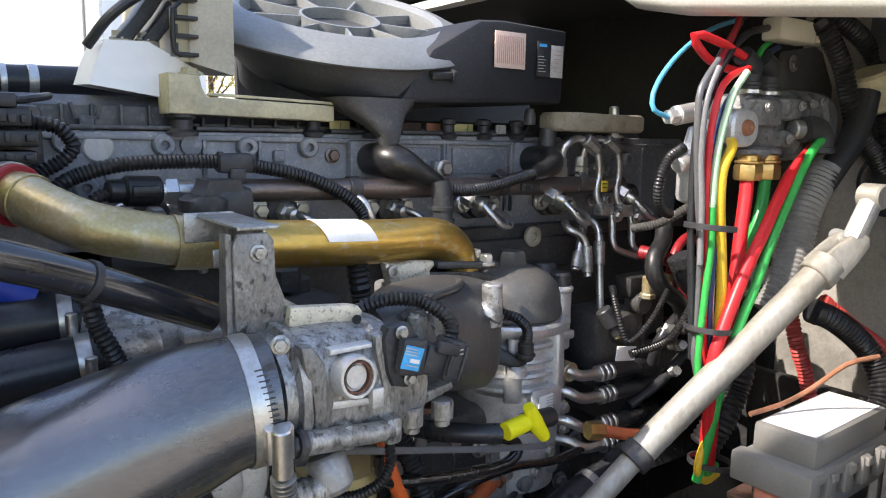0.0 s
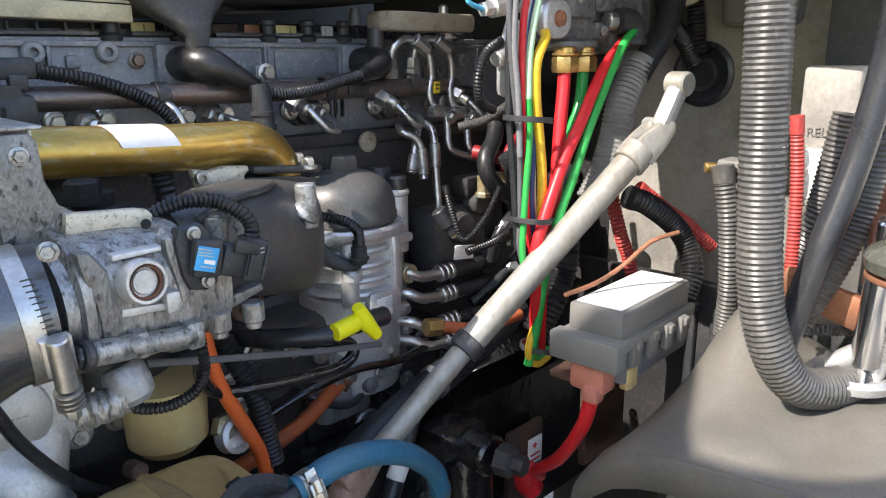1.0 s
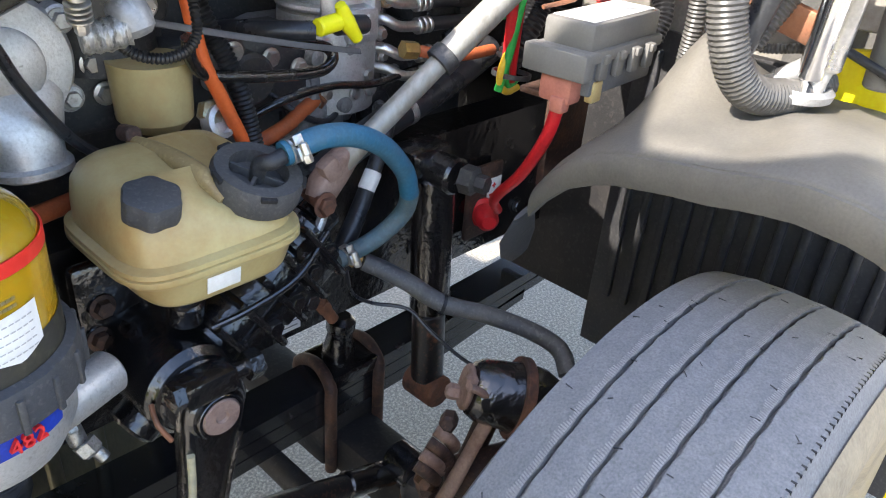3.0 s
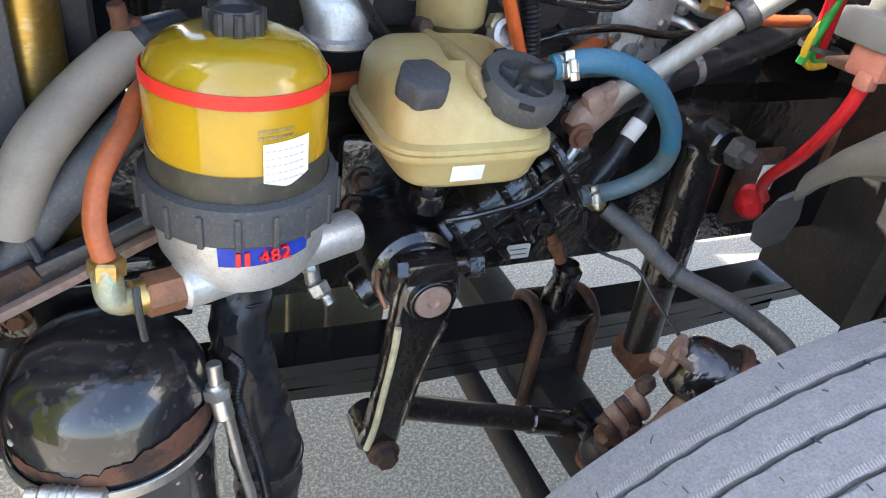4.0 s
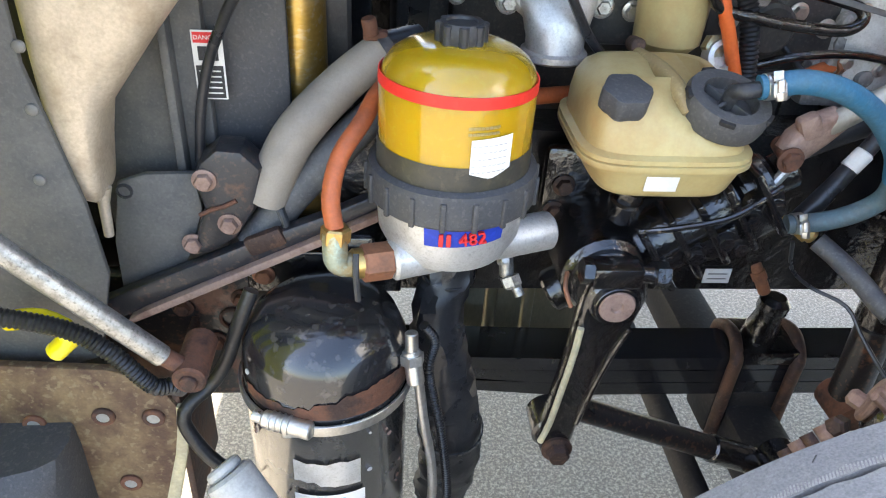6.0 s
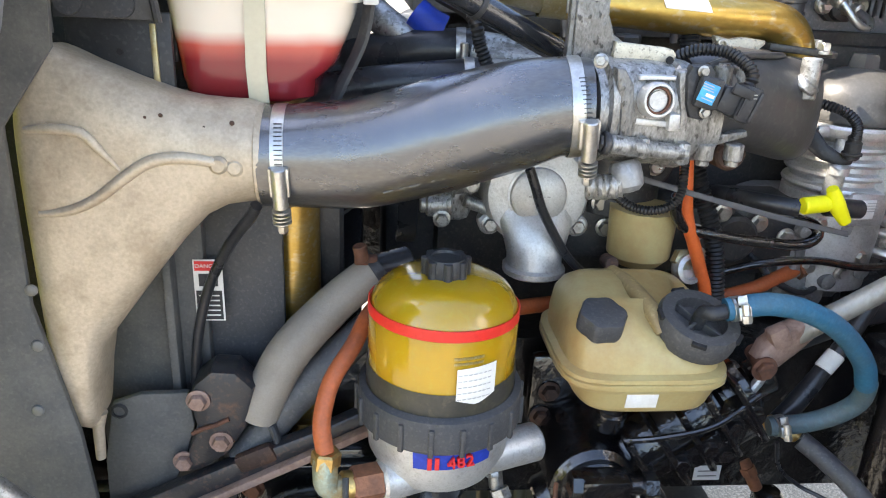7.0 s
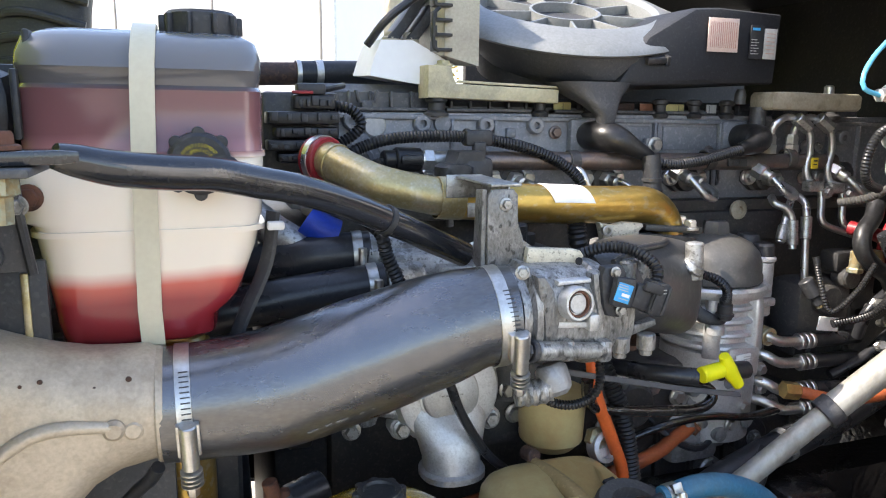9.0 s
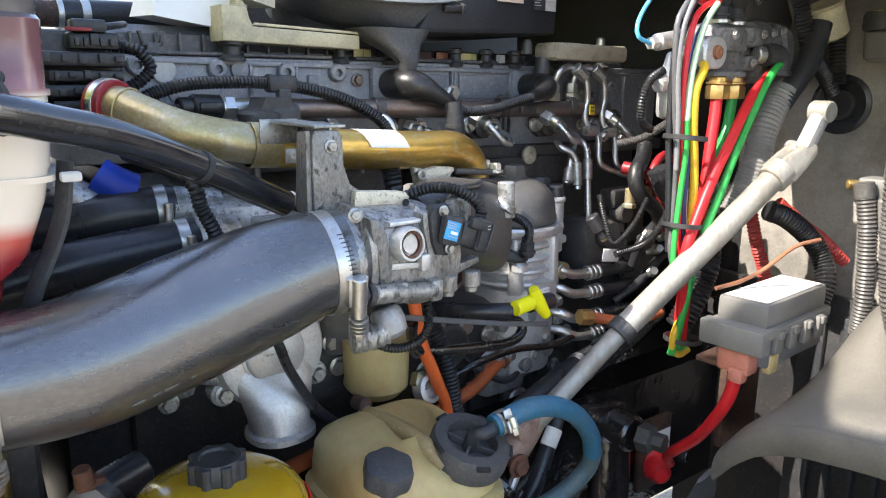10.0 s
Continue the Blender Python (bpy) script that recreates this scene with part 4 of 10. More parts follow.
# ---- air intake box over the engine ----
def build_air_box():
    a = thing("air_intake_box", "dark plastic air cleaner box with a large round grey flange", "air cleaner", (0.75, 1.2, 1.53))
    tilt = Matrix.Translation((0.775, 1.19, 1.672)) @ Matrix.Rotation(radians(21), 4, "X") @ Matrix.Rotation(radians(-4), 4, "Y")
    rim = lambda k: [tilt @ Vector((0.205 * k * math.cos(t), 0.205 * k * math.sin(t), -0.012)) for t in (math.tau * i / 48 for i in range(48))]
    low = [Vector((0.80 + 0.10 * math.cos(t), 1.16 + 0.13 * math.sin(t), 1.548)) for t in (math.tau * i / 48 for i in range(48))]
    mid = [p.lerp(q, 0.55) + Vector((0, 0, -0.010)) for p, q in zip(rim(1.0), low)]
    part("hopper", loft([rim(1.0), rim(0.985), mid, low]), "plastic_matt", a)
    part("body", prism([(0.765, 1.545), (1.058, 1.556), (1.064, 1.664), (0.945, 1.668), (0.90, 1.665), (0.82, 1.62)], 0.38, Matrix.Translation((0, 1.008, 0)), 0.010), "box_black", a)
    part("drain_spout", loft([oval(q, X, Y, w, d, 24, 3) for q, w, d in (((0.745, 1.05, 1.552), 0.062, 0.05), ((0.745, 1.035, 1.532), 0.040, 0.035), ((0.748, 1.02, 1.520), 0.026, 0.024), ((0.753, 1.01, 1.505), 0.014, 0.016), ((0.754, 1.01, 1.49), 0.010, 0.012))]), "plastic_matt", a)
    part("flange", lathe([(0.140, -0.012), (0.143, 0.008), (0.152, 0.015), (0.166, 0.013), (0.186, 0.005), (0.207, -0.002), (0.212, -0.008), (0.207, -0.012), (0.17, -0.006), (0.15, -0.03)], tilt, 72, closed=True), "flange", a, "round grey flange with a worn rim")
    part("throat", lathe([(0.150, -0.030), (0.140, -0.10), (0.135, -0.10), (0.142, -0.012)], tilt, 48, closed=True), "plastic_matt", a)
    part("throat_floor", lathe([(0.0, -0.090), (0.138, -0.090), (0.138, -0.096), (0.0, -0.096)], tilt, 40), "plastic", a)
    part("inner_ring", lathe([(0.055, -0.085), (0.055, 0.004), (0.0595, 0.004), (0.0595, -0.085)], tilt, 40, closed=True), "flange", a, "grey inner ring")
    for i in range(9):
        q = Matrix.Rotation(math.tau * i / 9 + 0.25, 4, "Z")
        part("vane", moved(box((0.100, 0, -0.040), (0.082, 0.004, 0.085), 0.001), tilt @ q), "flange", a)
    part("latch", moved(joined(box((0.055, -0.204, -0.018), (0.034, 0.012, 0.010), 0.002), box((0.072, -0.207, -0.018), (0.006, 0.012, 0.014), 0.001)), tilt), "plastic", a)
    # pale side wall with its clips towards the radiator
    part("side_wall", loft([[Vector(p) for p in ((x, 1.06, z0), (x, 1.40, z0 + 0.02), (x, 1.40, 1.76), (x, 1.06, 1.70))] for x, z0 in ((0.518, 1.585), (0.570, 1.572))]), "side_beige", a, "pale weathered side wall")
    for i in range(5):
        part("clip", joined(box((0.512, 1.056, 1.592 + i * 0.020), (0.026, 0.020, 0.0045), 0.001), box((0.500, 1.056, 1.597 + i * 0.020), (0.0045, 0.02, 0.014), 0.001)), "loom", a)
    part("clip_bail", tube([(0.505, 1.048, 1.59), (0.497, 1.046, 1.595), (0.497, 1.046, 1.64), (0.505, 1.048, 1.648)], 0.003, 8), "loom", a)
    for i in range(2):
        part("stay_rib", loft([oval(p, X, Y, 0.011, 0.024, 12, 6) for p in ((0.462 + i * 0.029, 1.15, 1.612), (0.484 + i * 0.029, 1.15, 1.640), (0.530 + i * 0.03, 1.15, 1.71), (0.56 + i * 0.03, 1.15, 1.75))]), "plastic", a)
        part("rib_foot", lathe([(0.014, 0), (0.014, 0.008), (0.011, 0.010), (0.011, 0.016)], placed((0.462 + i * 0.029, 1.14, 1.606)), 18), "side_beige", a)
    lab = part("label", box((0.948, 1.004, 1.6265), (0.056, 0.0016, 0.050), 0.0004), "paper_pink", a, "faded pinkish paper label")
    for i in range(14):
        part("print_line", box((0.9245 + i * 0.0036, 1.0028, 1.6265), (0.0009, 0.0006, 0.038), 0), "print_pink", lab)
    dark = part("label", box((1.012, 1.004, 1.6185), (0.026, 0.0016, 0.050), 0.0004), "ink", a, "black label with a blue mark")
    part("label_mark", box((1.009, 1.0028, 1.638), (0.014, 0.0006, 0.004), 0.0), "ink_sky", dark)
    for i in range(6):
        part("print_line", box((1.006 + 0.002 * (i % 2), 1.0028, 1.622 - i * 0.0042), (0.011 + 0.004 * (i % 2), 0.0006, 0.001), 0), "tag_grey", dark)
    white = part("label", box((1.038, 1.004, 1.6165), (0.024, 0.0016, 0.046), 0.0004), "tag_grey", a, "small pale label")
    for i in range(6):
        part("print_line", box((1.038, 1.0028, 1.632 - i * 0.006), (0.016, 0.0006, 0.0009), 0), "print_pink", white)
    return a


build_air_box()


def build_beams():
    b = thing("support_bracket", "faded yellow cast bracket bolted over the engine", "bracket", (0.6, 1.06, 1.52))
    part("arm", prism([(0.489, 1.526), (0.694, 1.521), (0.694, 1.541), (0.532, 1.546), (0.527, 1.556), (0.524, 1.570), (0.489, 1.571)], 0.05, Matrix.Translation((0, 1.045, 0)), 0.003), "beam", b)
    part("rim", prism([(0.532, 1.5475), (0.694, 1.5425), (0.694, 1.546), (0.535, 1.551)], 0.006, Matrix.Translation((0, 1.047, 0)), 0.001), "beam", b)
    part("bolt", joined(hexhead((0.520, 1.07, 1.571), Z, 0.010, 0.008)), "beam", b)
    part("post", loft([[Vector(p) for p in ((0.416, 1.09, 1.556), (0.490, 1.085, 1.545), (0.540, 1.08, 1.574), (0.480, 1.09, 1.607), (0.436, 1.10, 1.607), (0.424, 1.095, 1.58))], [Vector(p) for p in ((0.416, 1.20, 1.56), (0.490, 1.20, 1.55), (0.540, 1.20, 1.58), (0.480, 1.20, 1.612), (0.436, 1.20, 1.612), (0.424, 1.20, 1.585))]]), "white_panel", b, "pale sunlit bracket post")
    for x in (0.508,):
        part("foot", lathe([(0.018, 0), (0.018, 0.004), (0.012, 0.008), (0.012, 0.018), (0.016, 0.021), (0.016, 0.026)], placed((x, 1.065, 1.501)), 22), "plastic", b, "black rubber foot")
    r = thing("support_bracket", "short grimy brown cast bracket with a stud over the engine", "bracket", (1.1, 1.0, 1.52))
    part("arm", loft([oval((x, 1.02, z), Y, Z, 0.025, h, 28, 9) for x, z, h in ((1.046, 1.530, 0.010), (1.049, 1.530, 0.0140), (1.09, 1.530, 0.0148), (1.15, 1.529, 0.0145), (1.226, 1.529, 0.0145), (1.230, 1.529, 0.011))]), "beam_brown", r)
    part("stud", joined(lathe([(0.008, 0), (0.008, 0.018), (0.005, 0.021)], placed((1.176, 1.012, 1.536)), 14)), "zinc", r)
    part("stud", joined(lathe([(0.009, 0), (0.009, 0.016), (0.006, 0.024)], placed((1.012, 1.03, 1.524)), 12)), "cast_dark", r)
    for x in (1.05, 1.17):
        part("foot", lathe([(0.014, 0), (0.012, 0.03)], placed((x, 1.03, 1.490)), 16), "cast_dark", r)


build_beams()

# radiator top pipe behind the valve cover
p = thing("coolant_pipe", "rusty steel coolant pipe with a black hose joint", "pipe", (0.4, 1.32, 1.56))
part("pipe", tube([(0.10, 1.30, 1.53), (0.22, 1.31, 1.56), (0.36, 1.33, 1.568)], 0.019, 18), "rust_dark", p)
part("hose", tube([(0.35, 1.33, 1.568), (0.50, 1.34, 1.572), (0.6, 1.36, 1.57)], 0.0215, 18), "rubber", p)
part("clamp", ring((0.385, 1.332, 1.569), (1, 0.06, 0), 0.0215, 0.0015, 0.012), "zinc", p)
part("clamp", ring((0.35, 1.33, 1.568), (1, 0.06, 0), 0.0215, 0.0015, 0.008), "zinc", p)
solo("breather_hose", tube([(0.42, 1.12, 1.60), (0.45, 1.10, 1.64), (0.52, 1.10, 1.69)], 0.006, 10), "rubber", "thin black breather hose over the engine", "hose")


# ---- charge air: duct, hose, throttle, gold pipe ----
def build_duct():
    d = thing("charge_air_duct", "raw cast aluminium charge air duct, stained and scuffed", "air duct", (0.02, 0.7, 1.15))
    secs = []
    for x, top, bot, hw, pw, yc in ((0.140, 1.293, 1.197, 0.047, 2.0, 0.725), (0.125, 1.301, 1.197, 0.050, 2.0, 0.724), (0.10, 1.302, 1.194, 0.049, 2.2, 0.722), (0.079, 1.304, 1.184, 0.048, 2.4, 0.719),
                                   (0.055, 1.309, 1.159, 0.046, 2.8, 0.717), (0.024, 1.320, 1.120, 0.045, 3.2, 0.714), (-0.015, 1.336, 1.068, 0.044, 3.6, 0.711), (-0.036, 1.346, 1.040, 0.044, 3.8, 0.710), (-0.046, 1.350, 0.990, 0.043, 4.0, 0.709),
                                   (-0.052, 1.351, 0.945, 0.042, 4.2, 0.708), (-0.060, 1.348, 0.936, 0.041, 4.2, 0.706), (-0.074, 1.338, 0.939, 0.038, 4.0, 0.704), (-0.084, 1.325, 0.955, 0.032, 3.4, 0.704), (-0.091, 1.300, 0.985, 0.020, 3.0, 0.704)):
        secs.append(oval((x, yc, (top + bot) / 2), Y, Z, hw, (top - bot) / 2, 44, pw))
    part("shell", loft(secs), "duct", d, sharp=50)
    part("end_bead", ring((0.134, 0.725, 1.245), X, 0.046, 0.006, 0.008), "duct", d)
    part("rib", tube([(-0.070, 0.6665, 1.196), (-0.045, 0.666, 1.199), (-0.017, 0.666, 1.211), (0.017, 0.668, 1.237), (0.039, 0.669, 1.250), (0.066, 0.6705, 1.253), (0.100, 0.673, 1.248)], [0.003, 0.005, 0.0055, 0.006, 0.006, 0.006, 0.005], 12), "duct", d)
    part("rib", tube([(-0.072, 0.6665, 1.277), (-0.048, 0.665, 1.279), (-0.022, 0.6655, 1.276), (-0.010, 0.667, 1.262), (0.008, 0.669, 1.240)], [0.003, 0.0048, 0.005, 0.0045, 0.002], 12), "duct", d)
    for x, y, z in ((0.099, 0.678, 1.246), (0.1135, 0.682, 1.243)):
        part("boss", lathe([(0.0095, 0), (0.009, 0.007), (0.006, 0.010), (0.0, 0.0105)], placed((x, y, z), (0, -1, 0)), 18), "duct", d)
    for x, z, r in ((0.048, 1.292, 0.0022), (0.034, 1.290, 0.0016), (0.112, 1.285, 0.0026), (0.086, 1.281, 0.0014), (0.062, 1.262, 0.0022)):
        part("pit", lathe([(r, 0), (r * 0.8, 0.0008), (0.0, 0.0008)], placed((x, 0.6735 + 0.10 * max(0, x - 0.02), z), (0, -1, 0)), 10), "rust_dark", d, "small dark casting pit")
    part("drain_tip", tube([(-0.057, 0.700, 0.950), (-0.059, 0.70, 0.930), (-0.060, 0.70, 0.908), (-0.061, 0.70, 0.888)], [0.010, 0.0065, 0.0060, 0.0055], 12), "duct", d)


build_duct()
HOSE = [(0.135, 0.725, 1.243), (0.17, 0.724, 1.244), (0.24, 0.722, 1.250), (0.32, 0.718, 1.272), (0.39, 0.708, 1.295), (0.43, 0.703, 1.306), (0.462, 0.700, 1.308)]
h = thing("charge_air_hose", "black silicone charge air hose, bowed, with a faded print", "hose", (0.3, 0.72, 1.27))
part("hose", tube(HOSE, [0.052, 0.0535, 0.0575, 0.059, 0.0555, 0.050, 0.0485], 40, 0.006), "silicone", h)
for t0 in range(26):
    q = spline(HOSE, 0.006)[8 + t0]
    part("ridge", ring(q[0], spline(HOSE, 0.006)[9 + t0][0] - q[0], 0.0536 + 0.0042 * min(1, t0 / 14) - 0.0008, 0.0007, 0.002, 40), "silicone", h)


for u, w in ((0.262, 0.010), (0.276, 0.006), (0.288, 0.012), (0.306, 0.004), (0.320, 0.010), (0.335, 0.014), (0.353, 0.006)):
    zc = 1.2505 + (u - 0.24) * 0.285
    part("print_mark", box((u, 0.7205 - 0.05 * (u - 0.24) - 0.0575 * math.cos(0.62), zc - 0.0592 * math.sin(0.62)), (w, 0.0008, 0.0028), 0, Matrix.Rotation(radians(-16), 4, "Y") @ Matrix.Rotation(0.62, 4, "X")), "box_grey", h, "faded grey print")


def build_worm_clamp(p, axis, r, across, name="hose_clamp", label="bright steel worm-drive hose clamp", width=0.013, screw=0.055, springs=True):
    """A band round a hose, with its screw housing at the side named by across and a spring stack below."""
    c = thing(name, label, "hose clamp", tuple(p))
    a, out = Vector(axis).normalized(), Vector(across).normalized()
    down = a.cross(out).normalized()
    if down.z > 0:
        down = -down
    part("band", ring(p, axis, r, 0.0014, width, 48), "zinc", c)
    for i in range(14):
        ang = -0.1 + i * 0.085
        q = Vector(p) + (out * math.cos(ang) - down * math.sin(ang)) * (r + 0.0016)
        part("notch", rod(q - a * width * 0.3, q + a * width * 0.3, 0.0006, n=6), "cast_dark", c)
    base = Vector(p) + out * (r + 0.008)
    part("screw_housing", rod(base - down * (0.012 if springs else 0.006), base + down * screw * 0.55, 0.0075 if springs else 0.0045, n=14), "zinc", c)
    part("housing_bridge", box(base + down * 0.004 - out * 0.004, (width * (1.5 if springs else 1.05), 0.007, 0.03 if springs else 0.014), 0.001, Matrix(((a.x, out.x, down.x), (a.y, out.y, down.y), (a.z, out.z, down.z))).to_4x4()), "zinc", c)
    for i in range(4 if springs else 0):
        q = base + down * (screw * 0.55 + 0.003 + i * 0.0042)
        part("spring_washer", lathe([(0.004, -0.0018), (0.0095, -0.0010), (0.0095, 0.0004), (0.004, 0.0018)], placed(q, down), 18), "zinc", c)
    part("screw_head", hexhead(base + down * (screw * 0.55 + (0.019 if springs else 0.0)), down, 0.0055, 0.008, False), "zinc", c)
    if not springs:
        part("band_tail", box(Vector(p) + out * (r + 0.004) - down * 0.010, (width * 0.8, 0.0012, 0.010), 0.0004, Matrix(((a.x, out.x, down.x), (a.y, out.y, down.y), (a.z, out.z, down.z))).to_4x4()), "zinc", c)
    return c


build_worm_clamp((0.155, 0.7245, 1.2435), (1, -0.02, 0.03), 0.0525, (0.02, -1, -0.15))
build_worm_clamp((0.447, 0.7015, 1.307), (1, -0.1, 0.1), 0.0495, (0.1, -1, -0.25))


def build_throttle():
    t = thing("intake_throttle", "weathered grimy cast aluminium intake throttle and mixer housing", "intake throttle", (0.58, 0.72, 1.31))
    ax = Vector((1.0, 0.12, -0.06)).normalized()
    c0 = Vector((0.462, 0.717, 1.306))
    side = ax.cross(Z).normalized()
    part("housing", loft([oval(c0 + ax * u, side, Z, a, b, 40, w) for u, a, b, w in ((0.0, 0.047, 0.047, 2.0), (0.008, 0.049, 0.049, 2.0), (0.010, 0.054, 0.055, 2.3), (0.017, 0.054, 0.055, 2.3), (0.020, 0.050, 0.052, 2.6), (0.034, 0.050, 0.053, 3.0), (0.060, 0.050, 0.054, 3.0), (0.082, 0.050, 0.053, 3.0), (0.086, 0.052, 0.056, 3.2), (0.100, 0.052, 0.056, 3.2), (0.103, 0.047, 0.050, 2.8), (0.135, 0.048, 0.048, 2.4))]), "cast_grimy", t)
    face = Matrix.Translation((0, 0.667, 0))
    part("ridge", prism([(0.477, 1.352), (0.487, 1.351), (0.498, 1.335), (0.503, 1.305), (0.502, 1.283), (0.489, 1.283), (0.487, 1.31), (0.480, 1.335)], 0.016, face, 0.004), "cast_pitted", t, "raised dark pitted web")
    part("ridge", prism([(0.543, 1.349), (0.553, 1.352), (0.560, 1.335), (0.561, 1.300), (0.553, 1.292), (0.549, 1.315), (0.544, 1.335)], 0.018, Matrix.Translation((0, 0.674, 0)), 0.004), "cast_grimy", t)
    part("web", prism([(0.505, 1.304), (0.549, 1.300), (0.551, 1.294), (0.504, 1.297)], 0.014, Matrix.Translation((0, 0.671, 0)), 0.002), "cast_light", t)
    part("web", box((0.542, 0.672, 1.301), (0.012, 0.014, 0.018), 0.003), "cast_light", t)
    part("web", prism([(0.503, 1.340), (0.540, 1.341), (0.540, 1.345), (0.503, 1.345)], 0.014, Matrix.Translation((0, 0.672, 0)), 0.002), "cast_light", t)
    plug = part("plug", lathe([(0.0175, -0.02), (0.0175, 0.004), (0.016, 0.0065), (0.0138, 0.0065), (0.0132, 0.001), (0.0095, 0.001), (0.009, 0.003), (0.0, 0.003)], placed((0.521, 0.667, 1.3225), (0.10, -1, 0.10)), 32), "cast_light", t, "round plug with a rusty ring")
    part("plug_ring", ring((0.521, 0.6645, 1.3227), (0.10, -1, 0.10), 0.0112, 0.0022, 0.005), "rust", plug)
    part("bolt_bar", joined(rod((0.478, 0.664, 1.279), (0.515, 0.668, 1.2745), 0.0095), rod((0.510, 0.6675, 1.275), (0.562, 0.673, 1.2685), 0.0085), box((0.515, 0.672, 1.275), (0.010, 0.02, 0.022), 0.004), box((0.558, 0.676, 1.269), (0.016, 0.02, 0.024), 0.005)), "cast_grimy", t)
    part("bolt", joined(rod((0.470, 0.663, 1.280), (0.477, 0.664, 1.279), 0.0115, n=24), rod((0.466, 0.6625, 1.2805), (0.470, 0.663, 1.280), 0.0085, n=6)), "cast_dark", t, "dark through bolt head")
    part("bolt", hexhead((0.460, 0.664, 1.358), (-0.35, -1, 0.1), 0.0052, 0.008), "bolt_dull", t)
    part("elbow", loft([oval((x, y, z), Y, Z, a, b, 40, w) for x, y, z, a, b, w in ((0.572, 0.735, 1.311, 0.046, 0.046, 2.1), (0.59, 0.742, 1.314, 0.050, 0.049, 2.2), (0.61, 0.752, 1.316, 0.056, 0.0515, 2.3), (0.65, 0.772, 1.312, 0.065, 0.054, 2.4), (0.69, 0.797, 1.303, 0.070, 0.058, 2.6), (0.73, 0.818, 1.294, 0.071, 0.060, 2.7), (0.755, 0.835, 1.289, 0.062, 0.060, 2.8), (0.775, 0.845, 1.287, 0.048, 0.057, 2.8), (0.787, 0.850, 1.287, 0.033, 0.051, 2.6), (0.794, 0.853, 1.287, 0.014, 0.040, 2.4))]), "elbow", t, "smooth dark cast inlet elbow")
    part("elbow_rib", tube([(0.585, 0.705, 1.352), (0.625, 0.72, 1.362), (0.67, 0.745, 1.361), (0.70, 0.775, 1.358), (0.72, 0.81, 1.353)], 0.004, 10), "elbow", t)
    part("elbow_flange", prism([(0.712, 1.346), (0.812, 1.333), (0.814, 1.341), (0.79, 1.347), (0.712, 1.354)], 0.075, Matrix.Translation((0, 0.862, 0)), 0.002), "cast_dark", t)
    part("stud_boss", joined(rod((0.722, 0.748, 1.315), (0.722, 0.750, 1.360), 0.0105), rod((0.722, 0.748, 1.335), (0.716, 0.75, 1.325), 0.015)), "cast", t)
    for x, y in ((0.600, 0.702), (0.622, 0.710)):
        part("stud_boss", joined(rod((x, y, 1.312), (x, y, 1.354), 0.0095), lathe([(0.006, 0), (0.0055, 0.002), (0.0, 0.001)], placed((x, y, 1.354)), 16)), "cast_pitted", t)
    s = part("pressure_sensor", joined(prism([(0.549, 1.346), (0.553, 1.356), (0.572, 1.357), (0.578, 1.350), (0.583, 1.322), (0.581, 1.308), (0.572, 1.303), (0.558, 1.306), (0.553, 1.318)], 0.014, Matrix.Translation((0, 0.669, 0)), 0.003), box((0.569, 0.661, 1.332), (0.024, 0.010, 0.030), 0.003, Matrix.Rotation(radians(10), 4, "Y"))), "plastic", t, "black pressure sensor with a blue label")
    tilt = Matrix.Rotation(radians(19), 4, "Y")
    lab = part("label", box((0.5665, 0.6553, 1.3325), (0.0175, 0.0012, 0.019), 0.0003, tilt), "ink_sky", s, "sky blue printed label")
    part("label_patch", box((0.568, 0.6544, 1.330), (0.009, 0.0006, 0.0032), 0, tilt), "paper", lab)
    for z in (1.3355, 1.338, 1.3405, 1.3265):
        part("print_line", box((0.5655, 0.6544, z), (0.012, 0.0006, 0.0008), 0, tilt), "tag_grey", lab)
    for x, z in ((0.563, 1.3515), (0.571, 1.312)):
        part("bolt", hexhead((x, 0.6665, z), (0, -1, 0), 0.0042, 0.005), "bolt_dull", t)
    con = part("connector", joined(box((0.592, 0.668, 1.325), (0.022, 0.020, 0.026), 0.004, tilt), box((0.610, 0.668, 1.322), (0.020, 0.026, 0.036), 0.004, tilt), box((0.601, 0.655, 1.335), (0.022, 0.005, 0.010), 0.0015, tilt), box((0.6165, 0.656, 1.320), (0.004, 0.005, 0.030), 0.001, tilt), box((0.603, 0.6555, 1.322), (0.003, 0.004, 0.022), 0.001, tilt)), "plastic", t, "black lever-lock connector")
    for z in (1.329, 1.3325):
        part("print_line", box((0.6135, 0.6535, z), (0.0035, 0.0005, 0.001), 0), "tag_grey", con)
    part("sensor_loom", tube([(0.612, 0.668, 1.336), (0.615, 0.670, 1.348), (0.612, 0.680, 1.358), (0.602, 0.697, 1.366), (0.588, 0.708, 1.368), (0.575, 0.718, 1.366), (0.562, 0.73, 1.358), (0.555, 0.742, 1.345)], 0.0068, 14, 0.004, ribs=(0.0042, 0.0016)), "loom", t)
    part("floor_plate", prism([(0.560, 1.278), (0.634, 1.289), (0.636, 1.283), (0.600, 1.272), (0.562, 1.270)], 0.05, Matrix.Translation((0, 0.694, 0)), 0.002), "cast_pitted", t)
    for x in (0.590, 0.622):
        part("foot", joined(rod((x, 0.692, 1.276), (x, 0.692, 1.258), 0.010), rod((x, 0.692, 1.260), (x, 0.692, 1.252), 0.007)), "cast_grimy", t)
